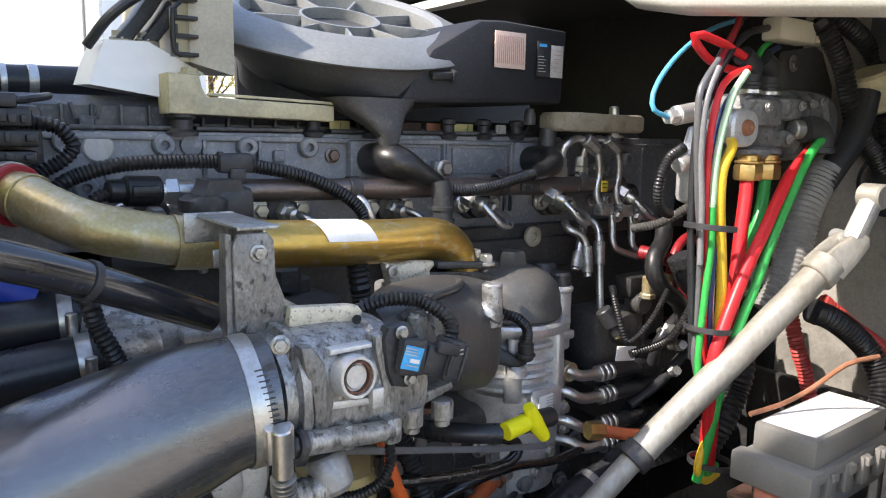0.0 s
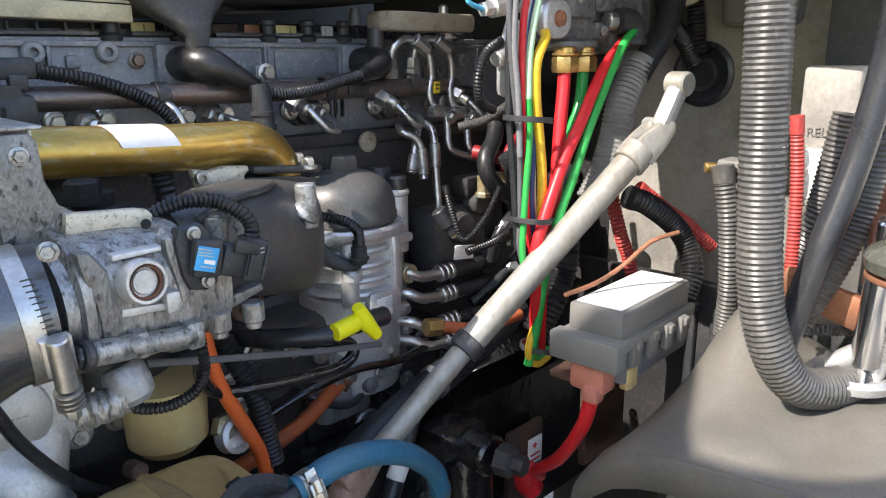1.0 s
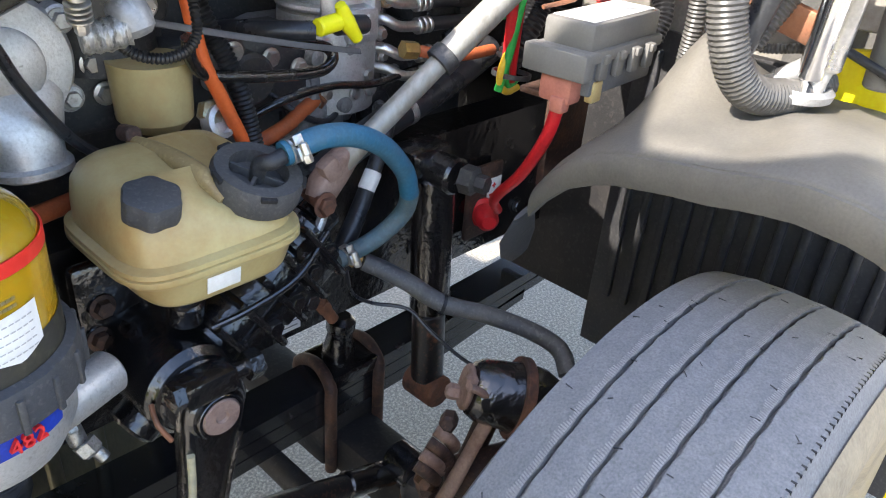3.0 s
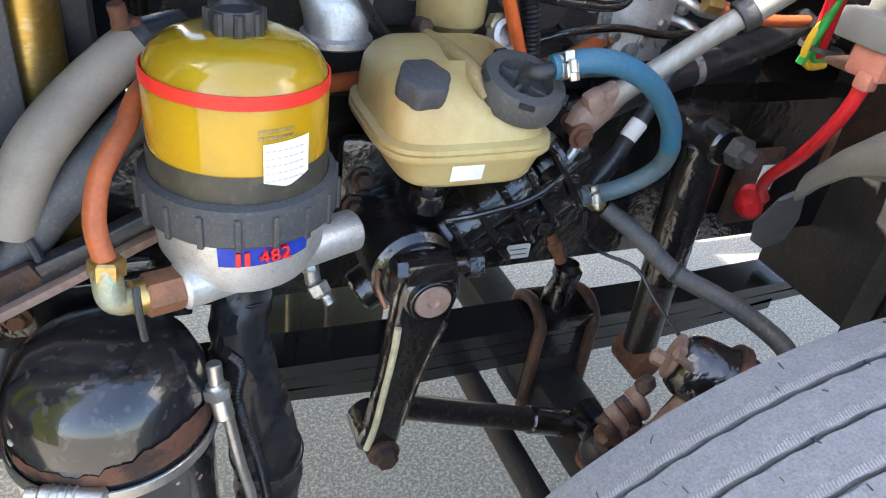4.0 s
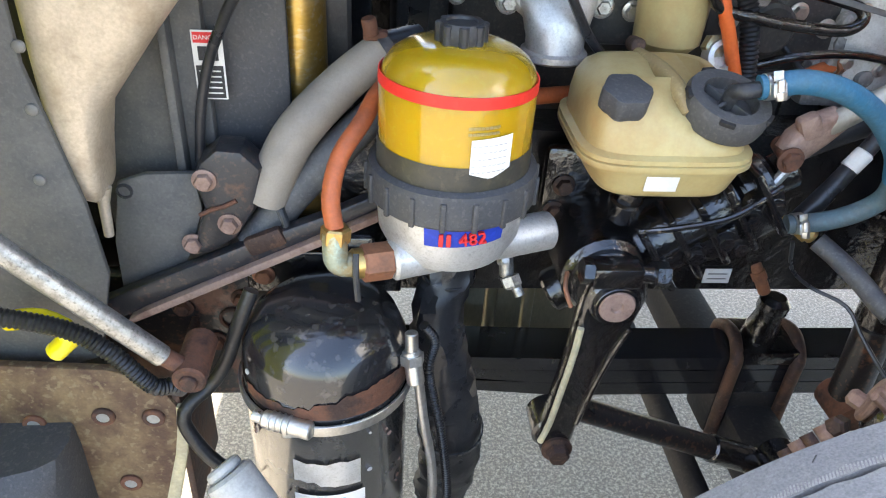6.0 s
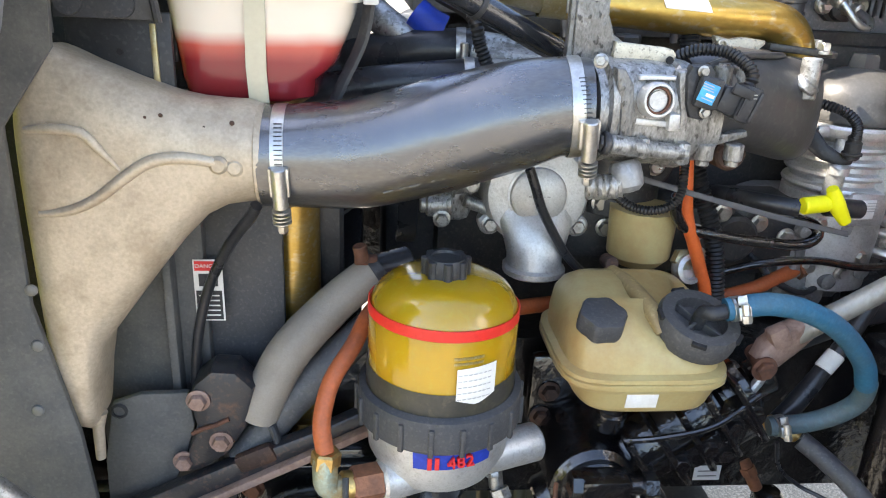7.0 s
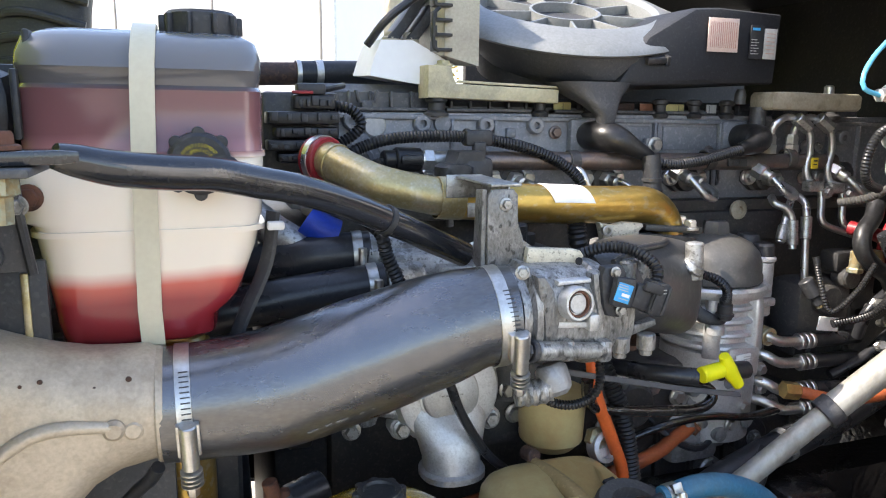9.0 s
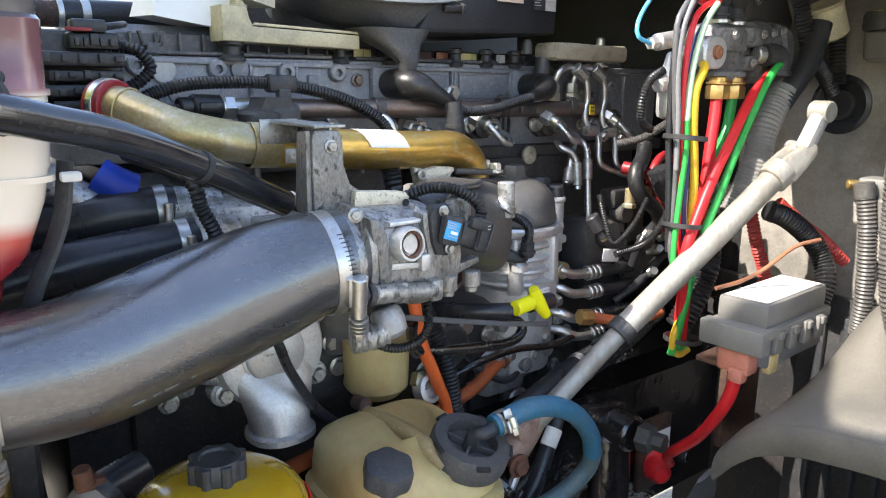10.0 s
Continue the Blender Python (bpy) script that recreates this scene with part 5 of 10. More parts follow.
    part("drain_plug", joined(lathe([(0.0, 0.0), (0.010, 0.001), (0.0155, 0.006), (0.017, 0.016), (0.0165, 0.028), (0.013, 0.033), (0.0, 0.034)], placed((0.510, 0.674, 1.226), (-0.25, 0.35, 1)), 28)), "cast_dusty", t, "pale rounded plug cover under the housing")
    part("plug_neck", tube([(0.500, 0.677, 1.234), (0.485, 0.680, 1.230), (0.466, 0.684, 1.229)], 0.014, 16, 0.006, ribs=(0.008, 0.0015)), "cast_grimy", t)
    part("mount_bracket", prism([(0.447, 1.350), (0.446, 1.424), (0.451, 1.431), (0.474, 1.431), (0.479, 1.425), (0.480, 1.397), (0.487, 1.378), (0.499, 1.370), (0.497, 1.345)], 0.006, Matrix.Translation((0, 0.7185, 0)), 0.0015), "cast_pitted", t, "pitted galvanised bracket plate")
    part("mount_rib", prism([(0.0, 1.345), (0.042, 1.35), (0.03, 1.428), (0.0, 1.431)], 0.005, Matrix.Translation((0.4465, 0.7225, 0)) @ Matrix.Rotation(radians(80), 4, "Z"), 0.001), "cast_pitted", t)
    tab = part("mount_tab", prism([(0.488, 1.372), (0.540, 1.368), (0.548, 1.366), (0.552, 1.361), (0.550, 1.351), (0.544, 1.347), (0.492, 1.347), (0.486, 1.358)], 0.010, Matrix.Translation((0, 0.710, 0)), 0.002), "tab_beige", t, "beige worn bracket tab")
    part("tab_hole", lathe([(0.004, 0), (0.004, 0.0012), (0.0, 0.0008)], placed((0.543, 0.7047, 1.3565), (0, -1, 0)), 18), "dark", tab)
    part("bolt", hexhead((0.4655, 0.7185, 1.416), (0, -1, 0), 0.0050, 0.006), "bolt_dull", t)
    return t


build_throttle()


def build_gold_pipe():
    g = thing("gas_return_pipe", "gold chromate exhaust gas pipe, scuffed, with a white tag", "pipe", (0.55, 0.86, 1.41))
    part("front_elbow", tube([(0.314, 0.952, 1.448), (0.328, 0.93, 1.447), (0.344, 0.902, 1.438), (0.374, 0.872, 1.424), (0.422, 0.857, 1.413), (0.455, 0.852, 1.407)], [0.0225, 0.0225, 0.022, 0.022, 0.022, 0.0225], 28, 0.008), "gold_dull", g, "worn dull gold pipe bend with bare patches")
    part("pipe", tube([(0.45, 0.852, 1.4075), (0.52, 0.853, 1.401), (0.60, 0.860, 1.395), (0.68, 0.870, 1.391), (0.735, 0.878, 1.388), (0.765, 0.884, 1.374), (0.778, 0.888, 1.352), (0.780, 0.890, 1.34)], [0.0235, 0.0235, 0.024, 0.024, 0.0245, 0.025, 0.0255, 0.026], 32, 0.006), "gold", g)
    part("coupling", ring((0.321, 0.942, 1.448), (0.5, -0.85, -0.05), 0.022, 0.006, 0.024), "red_dark", g, "dull red silicone coupling")
    part("coupling_clamp", ring((0.321, 0.942, 1.448), (0.5, -0.85, -0.05), 0.0282, 0.0015, 0.009), "zinc", g)
    part("tag", ([(0.582 + v - 0.014 * k / 5, 0.8575 + 0.12 * v - 0.0246 * math.cos(a), 1.3972 - 0.06 * v + 0.0246 * math.sin(a)) for v in (0, 0.060) for k, a in enumerate((0.15, 0.45, 0.75, 1.05, 1.35, 1.65))], [(i, i + 1, i + 7, i + 6) for i in range(5)]), "paper", g, "blank white paper tag")
    part("flange_ring", ring((0.334, 0.920, 1.444), (0.5, -0.85, -0.2), 0.022, 0.0025, 0.004), "gold_dull", g)
    part("band", ring((0.452, 0.852, 1.4075), (1, 0, -0.08), 0.0237, 0.0012, 0.030), "gold_dull", g)
    part("strap", joined(box((0.462, 0.826, 1.424), (0.044, 0.003, 0.026), 0.001), box((0.484, 0.790, 1.420), (0.003, 0.075, 0.030), 0.001), box((0.468, 0.775, 1.4345), (0.034, 0.105, 0.003), 0.001), box((0.470, 0.800, 1.400), (0.028, 0.003, 0.016), 0.001)), "bolt_dull", g, "pressed steel saddle strap")
    part("end_flange", joined(box((0.775, 0.888, 1.3565), (0.092, 0.06, 0.009), 0.003, Matrix.Rotation(radians(5), 4, "Y"))), "cast_dark", g)
    for q in ((0.803, 0.864, 1.354), (0.810, 0.895, 1.355), (0.742, 0.905, 1.360)):
        part("bolt", hexhead(q, Z, 0.0085, 0.013), "zinc", g)


build_gold_pipe()
b = thing("lifting_bracket", "short pale cast lifting bracket beside the inlet elbow", "bracket", (0.69, 0.86, 1.33))
part("plate", prism([(0.652, 1.372), (0.672, 1.368), (0.690, 1.371), (0.717, 1.368), (0.718, 1.363), (0.712, 1.358), (0.714, 1.343), (0.704, 1.337), (0.680, 1.335), (0.660, 1.343)], 0.014, Matrix.Translation((0, 0.846, 0)), 0.004), "tab_beige", b)
part("bolt", ring((0.661, 0.844, 1.362), Y, 0.004, 0.003, 0.008, 20), "zinc", b)
part("foot", box((0.69, 0.87, 1.335), (0.05, 0.05, 0.02), 0.006), "cast_dusty", b)


def build_brace_rod():
    r = thing("brace_rod", "glossy black painted radiator brace rod with a flattened end", "brace rod", (0.2, 0.66, 1.46))
    part("bar", tube([(0.082, 0.610, 1.4735), (0.093, 0.616, 1.470), (0.118, 0.63, 1.463), (0.154, 0.65, 1.458), (0.185, 0.666, 1.455), (0.225, 0.69, 1.445), (0.258, 0.708, 1.437), (0.300, 0.73, 1.422), (0.350, 0.755, 1.400), (0.404, 0.775, 1.374), (0.450, 0.792, 1.352)], [0.009, 0.0115, 0.0135, 0.014, 0.014, 0.014, 0.014, 0.0138, 0.0138, 0.0138, 0.0138], 22, 0.008), "rod_black", r)
    part("flat_end", prism([(-0.005, 0), (-0.002, 0.0045), (0.060, 0.0045), (0.072, 0.0035), (0.072, -0.0035), (0.060, -0.005), (-0.002, -0.005)], 0.030, Matrix.Translation((0.030, 0.576, 1.4735)) @ Matrix.Rotation(radians(16), 4, "Z"), 0.001), "rod_black", r)
    part("collar", ring((0.352, 0.756, 1.399), (0.6, 0.26, -0.30), 0.0138, 0.002, 0.006), "plastic", r)
    part("bolt", hexhead((0.050, 0.598, 1.4785), Z, 0.0115, 0.012), "rust", r, "rusty hex bolt")
    part("nut", joined(lathe([(0.012, 0), (0.0125, -0.016), (0.008, -0.018), (0.0075, -0.036), (0.0, -0.037)], placed((0.050, 0.598, 1.4655)), 6)), "brass_old", r)


build_brace_rod()

for nm, pts, rad in (("radiator_hose", [(0.17, 0.96, 1.33), (0.25, 0.93, 1.325), (0.31, 0.912, 1.335), (0.37, 0.905, 1.338)], 0.026), ("radiator_hose", [(0.16, 0.87, 1.28), (0.25, 0.862, 1.297), (0.32, 0.857, 1.306), (0.375, 0.852, 1.312)], 0.0235)):
    hh = thing(nm, "black rubber coolant hose with a steel clamp", "hose", pts[1], group="coolant hoses")
    part("hose", tube(pts, rad, 24), "rubber", hh)
    q = Vector(pts[-1]) * 0.75 + Vector(pts[-2]) * 0.25
    part("clamp", ring(q, Vector(pts[-1]) - Vector(pts[-2]), rad, 0.0015, 0.012), "zinc", hh)
    part("clamp_screw", rod(q + Vector((0.0, -rad - 0.006, -0.012)), q + Vector((0.0, -rad - 0.006, 0.012)), 0.005), "zinc", hh)
wp = thing("thermostat_housing", "cast aluminium thermostat housing at the engine's front", "housing", (0.42, 0.9, 1.3))
part("body", joined(box((0.43, 0.905, 1.30), (0.12, 0.09, 0.09), 0.02), rod((0.36, 0.905, 1.338), (0.42, 0.905, 1.33), 0.026), rod((0.37, 0.853, 1.312), (0.42, 0.87, 1.31), 0.0235)), "cast", wp)
part("ribbed_cover", box((0.47, 0.86, 1.322), (0.06, 0.04, 0.012), 0.003), "cast", wp)
for z in (1.30, 1.31, 1.345):
    part("bolt", hexhead((0.44 + (z - 1.3), 0.853, z), (0, -1, 0), 0.007, 0.007), "zinc", wp)
solo("coolant_elbow", tube([(0.235, 0.955, 1.385), (0.26, 0.935, 1.365), (0.29, 0.925, 1.345), (0.32, 0.93, 1.32)], 0.020, 18), "cast", "grey metal coolant elbow behind the tank", "pipe")
solo("blue_coupling", tube([(0.298, 0.925, 1.378), (0.315, 0.92, 1.366), (0.332, 0.918, 1.358)], 0.020, 20), "blue_part", "short bright blue silicone coupling", "coupling")
solo("loom_branch", tube([(0.325, 0.905, 1.40), (0.352, 0.80, 1.385), (0.362, 0.79, 1.355), (0.375, 0.79, 1.325), (0.382, 0.80, 1.30)], 0.008, 12, ribs=(0.0045, 0.0015)), "loom", "black corrugated loom hanging by the brace rod", "wiring")


# ---- coolant surge tank ----
def build_surge_tank():
    m = bpy.data.materials.new("stained_sky_tinted_surge_tank")
    m.use_nodes = True
    nt = m.node_tree
    p = nt.nodes["Principled BSDF"]
    g = nt.nodes.new("ShaderNodeNewGeometry")
    sep = nt.nodes.new("ShaderNodeSeparateXYZ")
    noise_n = nt.nodes.new("ShaderNodeTexNoise")
    noise_n.inputs["Scale"].default_value = 14
    add = nt.nodes.new("ShaderNodeMath")
    add.operation = "MULTIPLY_ADD"
    add.inputs[1].default_value = 0.012
    nt.links.new(g.outputs["Position"], sep.inputs[0])
    nt.links.new(g.outputs["Position"], noise_n.inputs["Vector"])
    nt.links.new(noise_n.outputs["Fac"], add.inputs[0])
    nt.links.new(sep.outputs["Z"], add.inputs[2])
    rng = nt.nodes.new("ShaderNodeMapRange")
    rng.inputs[1].default_value, rng.inputs[2].default_value = 1.29, 1.59
    nt.links.new(add.outputs[0], rng.inputs[0])
    ramp = nt.nodes.new("ShaderNodeValToRGB")
    # top blue-grey stops paint in a sky reflection; mauve and red are coolant stain
    stops = ((0.0, (0.17, 0.012, 0.018)), (0.17, (0.26, 0.02, 0.025)), (0.22, (0.55, 0.10, 0.07)), (0.27, (0.80, 0.70, 0.58)), (0.595, (0.84, 0.77, 0.66)), (0.615, (0.36, 0.17, 0.17)), (0.66, (0.20, 0.085, 0.09)), (0.785, (0.17, 0.075, 0.08)), (0.80, (0.11, 0.10, 0.10)), (1.0, (0.19, 0.20, 0.21)))
    while len(ramp.color_ramp.elements) < len(stops):
        ramp.color_ramp.elements.new(0.5)
    for el, (q, c) in zip(ramp.color_ramp.elements, stops):
        el.position, el.color = q, (*c, 1)
    nt.links.new(rng.outputs[0], ramp.inputs[0])
    nt.links.new(ramp.outputs[0], p.inputs["Base Color"])
    p.inputs["Roughness"].default_value = 0.2
    p.inputs["Subsurface Weight"].default_value = 0.06
    p.inputs["Subsurface Radius"].default_value = (0.02, 0.01, 0.008)
    p.inputs["Coat Weight"].default_value = 0.35
    M["surge"] = m
    s = thing("coolant_surge_tank", "translucent white coolant tank, stained red by coolant, sky reflection painted near its top", "coolant tank", (0.14, 0.82, 1.29))
    secs = []
    for z, x0, x1, y0, y1 in ((1.292, 0.062, 0.175, 0.755, 0.90), (1.300, 0.052, 0.187, 0.745, 0.91), (1.318, 0.048, 0.190, 0.741, 0.915), (1.328, 0.047, 0.203, 0.740, 0.918), (1.337, 0.046, 0.210, 0.739, 0.92),
                              (1.38, 0.040, 0.226, 0.738, 0.92), (1.405, 0.036, 0.231, 0.737, 0.92), (1.409, 0.026, 0.233, 0.737, 0.92), (1.455, 0.024, 0.236, 0.736, 0.92), (1.465, 0.026, 0.236, 0.738, 0.92), (1.47, 0.031, 0.236, 0.742, 0.92), (1.515, 0.031, 0.237, 0.741, 0.92), (1.522, 0.031, 0.237, 0.740, 0.92), (1.526, 0.033, 0.235, 0.746, 0.92), (1.535, 0.032, 0.236, 0.745, 0.92), (1.540, 0.031, 0.237, 0.741, 0.92), (1.552, 0.032, 0.237, 0.744, 0.92),
                              (1.566, 0.036, 0.234, 0.758, 0.915), (1.575, 0.055, 0.224, 0.785, 0.90)):
        secs.append(oval(((x0 + x1) / 2, (y0 + y1) / 2, z), X, Y, (x1 - x0) / 2, (y1 - y0) / 2, 48, 6.5))
    part("shell", loft(secs), "surge", s, sharp=40)
    part("seam", loft([oval((0.1345, 0.829, z), X, Y, 0.101, 0.094, 48, 6.5) for z in (1.396, 1.401)]), "surge", s)
    part("seam", loft([oval((0.1395, 0.829, z), X, Y, 0.0985, 0.094, 48, 6.5) for z in (1.464, 1.469)]), "surge", s)
    part("tab", box((0.243, 0.752, 1.3985), (0.016, 0.01, 0.008), 0.002), "white_line", s)
    cap = part("cap", lathe([(0.026, 0), (0.028, 0.004), (0.027, 0.016), (0.024, 0.019), (0.0, 0.019)], placed((0.177, 0.740, 1.459), (0, -1, 0)), 32), "plastic", s, "black scalloped cap with yellow warning print")
    for i in range(8):
        a = math.tau * i / 8
        part("lobe", rod((0.177 + 0.0265 * math.cos(a), 0.738, 1.459 + 0.0265 * math.sin(a)), (0.177 + 0.0265 * math.cos(a), 0.724, 1.459 + 0.0265 * math.sin(a)), 0.0058, n=12), "plastic", cap)
    for text, turn, rr in (("AVERTISSEMENT", 90, 0.0165), ("CAUTION", 270, 0.0165), ("SUPERFICIE", 90, 0.012)):
        for i, ch in enumerate(text):
            ang = radians(turn) + (len(text) / 2 - i - 0.5) * (0.16 if rr > 0.014 else 0.2) 
            mm = Matrix.Translation((0.177 + rr * math.cos(ang), 0.7205, 1.459 + rr * math.sin(ang))) @ Matrix.Rotation(-(ang - radians(90)), 4, "Y")
            part("print", letters(ch, 0.0042, mm, 0.0002), "ink_yellow", cap)
    nk = part("filler_cap", lathe([(0.033, 0), (0.034, 0.004), (0.033, 0.022), (0.030, 0.025), (0.0, 0.025)], placed((0.186, 0.82, 1.572)), 36), "plastic", s)
    for i in range(10):
        a = math.tau * i / 10
        part("grip", box((0.186 + 0.034 * math.cos(a), 0.82 + 0.034 * math.sin(a), 1.584), (0.009, 0.005, 0.019), 0.002, Matrix.Rotation(a, 4, "Z")), "plastic", nk)
    part("strap", loft([[Vector((xc - 0.010, yc, zc)), Vector((xc + 0.010, yc, zc)), Vector((xc + 0.010, yc + 0.004, zc - 0.003)), Vector((xc - 0.010, yc + 0.004, zc - 0.003))] for xc, yc, zc in
                        ((0.136, 0.92, 1.584), (0.136, 0.86, 1.586), (0.136, 0.80, 1.583), (0.136, 0.77, 1.575), (0.136, 0.748, 1.564), (0.135, 0.738, 1.550), (0.134, 0.734, 1.53), (0.133, 0.733, 1.50), (0.132, 0.730, 1.467), (0.131, 0.731, 1.43), (0.130, 0.732, 1.38), (0.129, 0.734, 1.33), (0.130, 0.741, 1.295))]), "milk", s, "milky yellowish plastic strap")
    part("bracket", joined(box((0.045, 0.83, 1.45), (0.006, 0.14, 0.24), 0.002), box((0.14, 0.925, 1.42), (0.20, 0.006, 0.26), 0.002)), "plastic", s)
    part("bolt", hexhead((0.041, 0.737, 1.432), (0, -1, 0), 0.0085, 0.008), "rust", s)
    part("side_bracket", tube([(0.243, 0.77, 1.41), (0.235, 0.77, 1.36), (0.212, 0.765, 1.31), (0.20, 0.765, 1.28)], 0.008, 8, squash=0.5), "plastic", s)


build_surge_tank()


# ---- radiator side ----
def build_radiator():
    r = thing("radiator", "charcoal radiator and shroud with dusty side panels", "radiator", (-0.02, 0.9, 0.7))
    part("core", box((0.02, 1.30, 1.13), (0.09, 0.92, 0.82), 0.006), "dark", r)
    part("side_panel", box((-0.02, 0.80, 1.02), (0.14, 0.02, 0.55), 0.003), "shroud", r)
    part("side_channel", joined(box((0.012, 0.782, 1.03), (0.010, 0.03, 0.42), 0.002), box((0.025, 0.80, 1.03), (0.03, 0.008, 0.42), 0.002)), "shroud", r)
    part("lower_recess", box((0.0, 0.735, 1.30), (0.10, 0.008, 0.16), 0.002), "plastic", r)
    part("gold_strip", box((0.034, 0.728, 1.315), (0.006, 0.004, 0.11), 0.001), "gold_dull", r)
    part("rear_panel", box((0.085, 0.812, 1.0), (0.11, 0.012, 0.40), 0.003), "plastic_matt", r)
    part("panel_edge", box((0.118, 0.83, 1.06), (0.008, 0.04, 0.30), 0.002), "shroud", r)
    part("top_plate", prism([(-0.052, 1.374), (0.042, 1.374), (0.038, 1.464), (-0.046, 1.464)], 0.008, Matrix.Translation((0, 0.715, 0)), 0.001), "plastic_matt", r)
    for x, z in ((-0.036, 1.433), (0.010, 1.434), (-0.037, 1.389), (0.011, 1.388)):
        part("emboss", lathe([(0.0135, 0), (0.0125, 0.004), (0.0, 0.0045)], placed((x, 0.7155, z), (0, -1, 0)), 24), "plastic_matt", r)
    part("plate_stay", tube([(0.032, 0.712, 1.462), (0.038, 0.711, 1.42), (0.044, 0.712, 1.372)], 0.004, 8), "plastic", r)
    part("stay_nut", joined(hexhead((0.036, 0.712, 1.428), (0, -1, 0), 0.007, 0.010)), "cast", r)
    part("hole_plug", lathe([(0.004, 0), (0.003, 0.002), (0.0, 0.002)], placed((0.0, 0.7315, 1.342), (0, -1, 0)), 12), "dark", r)
    part("front_bracket", prism([(-0.11, 1.352), (-0.05, 1.36), (-0.05, 1.50), (-0.075, 1.515), (-0.095, 1.56), (-0.115, 1.57)], 0.01, Matrix.Translation((0, 0.70, 0)), 0.001), "shroud", r)
    part("mount_plate", box((0.018, 0.615, 1.4645), (0.11, 0.09, 0.006), 0.002), "shroud", r)
    for q in ((0.002, 0.60, 1.4675),):
        part("bolt", hexhead(q, Z, 0.009, 0.008), "rust", r)
        part("nut", joined(lathe([(0.010, 0), (0.010, -0.014), (0.007, -0.016), (0.007, -0.022)], placed((q[0], q[1], 1.4615)), 6)), "brass", r)
    head_tank = part("top_tank", box((-0.01, 0.98, 1.505), (0.09, 0.46, 0.07), 0.025), "plastic", r, "ribbed black plastic header tank")
    for i in range(6):
        part("tank_rib", box((-0.01, 0.82 + 0.05 * i, 1.505), (0.10, 0.006, 0.078), 0.026), "plastic", head_tank)
    for x in (-0.04, 0.0, 0.036):
        part("tank_rib", box((x, 0.749, 1.508), (0.006, 0.008, 0.058), 0.002), "plastic", head_tank)
    part("side_tank", joined(rod((0.148, 0.862, 0.72), (0.148, 0.862, 1.27), 0.033, n=28)), "gold", r, "brownish gold vertical header pipe")
    lab = part("label", box((0.054, 0.7885, 1.060), (0.034, 0.0014, 0.080), 0.0004), "paper", r, "white and black danger label")
    part("label_head", box((0.054, 0.7874, 1.092), (0.030, 0.0008, 0.012), 0), "ink_red", lab)
    part("label_text", letters("DANGER", 0.0072, Matrix.Translation((0.054, 0.7868, 1.092)), 0.0002), "paper", lab)
    part("label_block", box((0.054, 0.7874, 1.041), (0.030, 0.0008, 0.038), 0), "ink", lab)
    part("back_panel", box((-0.05, 0.83, 1.26), (0.24, 0.012, 0.56), 0.003), "plastic_matt", r)
    part("label_sign", box((0.054, 0.7874, 1.074), (0.022, 0.0008, 0.016), 0), "ink", lab)
    for i in range(5):
        part("print_line", box((0.054, 0.7868, 1.054 - i * 0.0065), (0.024, 0.0006, 0.0016), 0), "paper", lab)
    part("lower_plate", prism([(-0.059, 0.930), (-0.026, 0.942), (0.030, 0.944), (0.034, 0.896), (0.018, 0.846), (0.004, 0.812), (-0.079, 0.768), (-0.076, 0.847)], 0.010, Matrix.Translation((0, 0.747, 0)), 0.002), "shroud", r, "dusty grey lower side plate")
    part("plate_hole", ring((-0.052, 0.746, 0.920), Y, 0.007, 0.003, 0.004, 20), "plastic", r)
    part("drain_hose", tube([(0.130, 0.69, 1.200), (0.122, 0.70, 1.184), (0.112, 0.715, 1.170), (0.088, 0.74, 1.133), (0.058, 0.77, 1.072), (0.040, 0.776, 1.007), (0.032, 0.776, 0.94)], 0.0062, 12), "rubber", r)
    part("corner_cover", prism([(0.032, 0.943), (0.041, 0.966), (0.062, 0.984), (0.090, 0.982), (0.111, 0.959), (0.100, 0.905), (0.075, 0.865), (0.045, 0.845), (0.021, 0.84), (0.028, 0.875), (0.040, 0.905)], 0.05, Matrix.Translation((0, 0.728, 0)), 0.010), "hump_black", r, "rust-streaked black corner bracket")
    part("rust_ridge", tube([(0.036, 0.727, 0.900), (0.050, 0.726, 0.908), (0.064, 0.726, 0.912), (0.080, 0.727, 0.920)], 0.0028, 8), "rust", r)
    for q in ((0.046, 0.728, 0.946), (0.069, 0.728, 0.888), (0.022, 0.735, 0.855)):
        part("bolt", hexhead(q, (0, -1, 0), 0.0105, 0.010), "clay", r, "rusty bolt")
    return r


build_radiator()


def build_fan():
    f = thing("engine_fan", "black plastic engine cooling fan behind the radiator", "fan", (0.2, 1.25, 1.1))
    part("shroud_ring", ring((0.16, 1.25, 1.12), X, 0.36, 0.02, 0.10, 60), "plastic", f)
    part("hub", lathe([(0.0, 0), (0.09, 0), (0.10, 0.02), (0.10, 0.06), (0.06, 0.08), (0.0, 0.08)], placed((0.17, 1.25, 1.12), X), 36), "plastic", f)
    for i in range(9):
        q = Matrix.Translation((0.2, 1.25, 1.12)) @ Matrix.Rotation(math.tau * i / 9 + 0.2, 4, "X") @ Matrix.Rotation(radians(38), 4, "Z")
        part("blade", moved(box((0, 0, 0.21), (0.075, 0.005, 0.26), 0.002), q), "plastic", f)


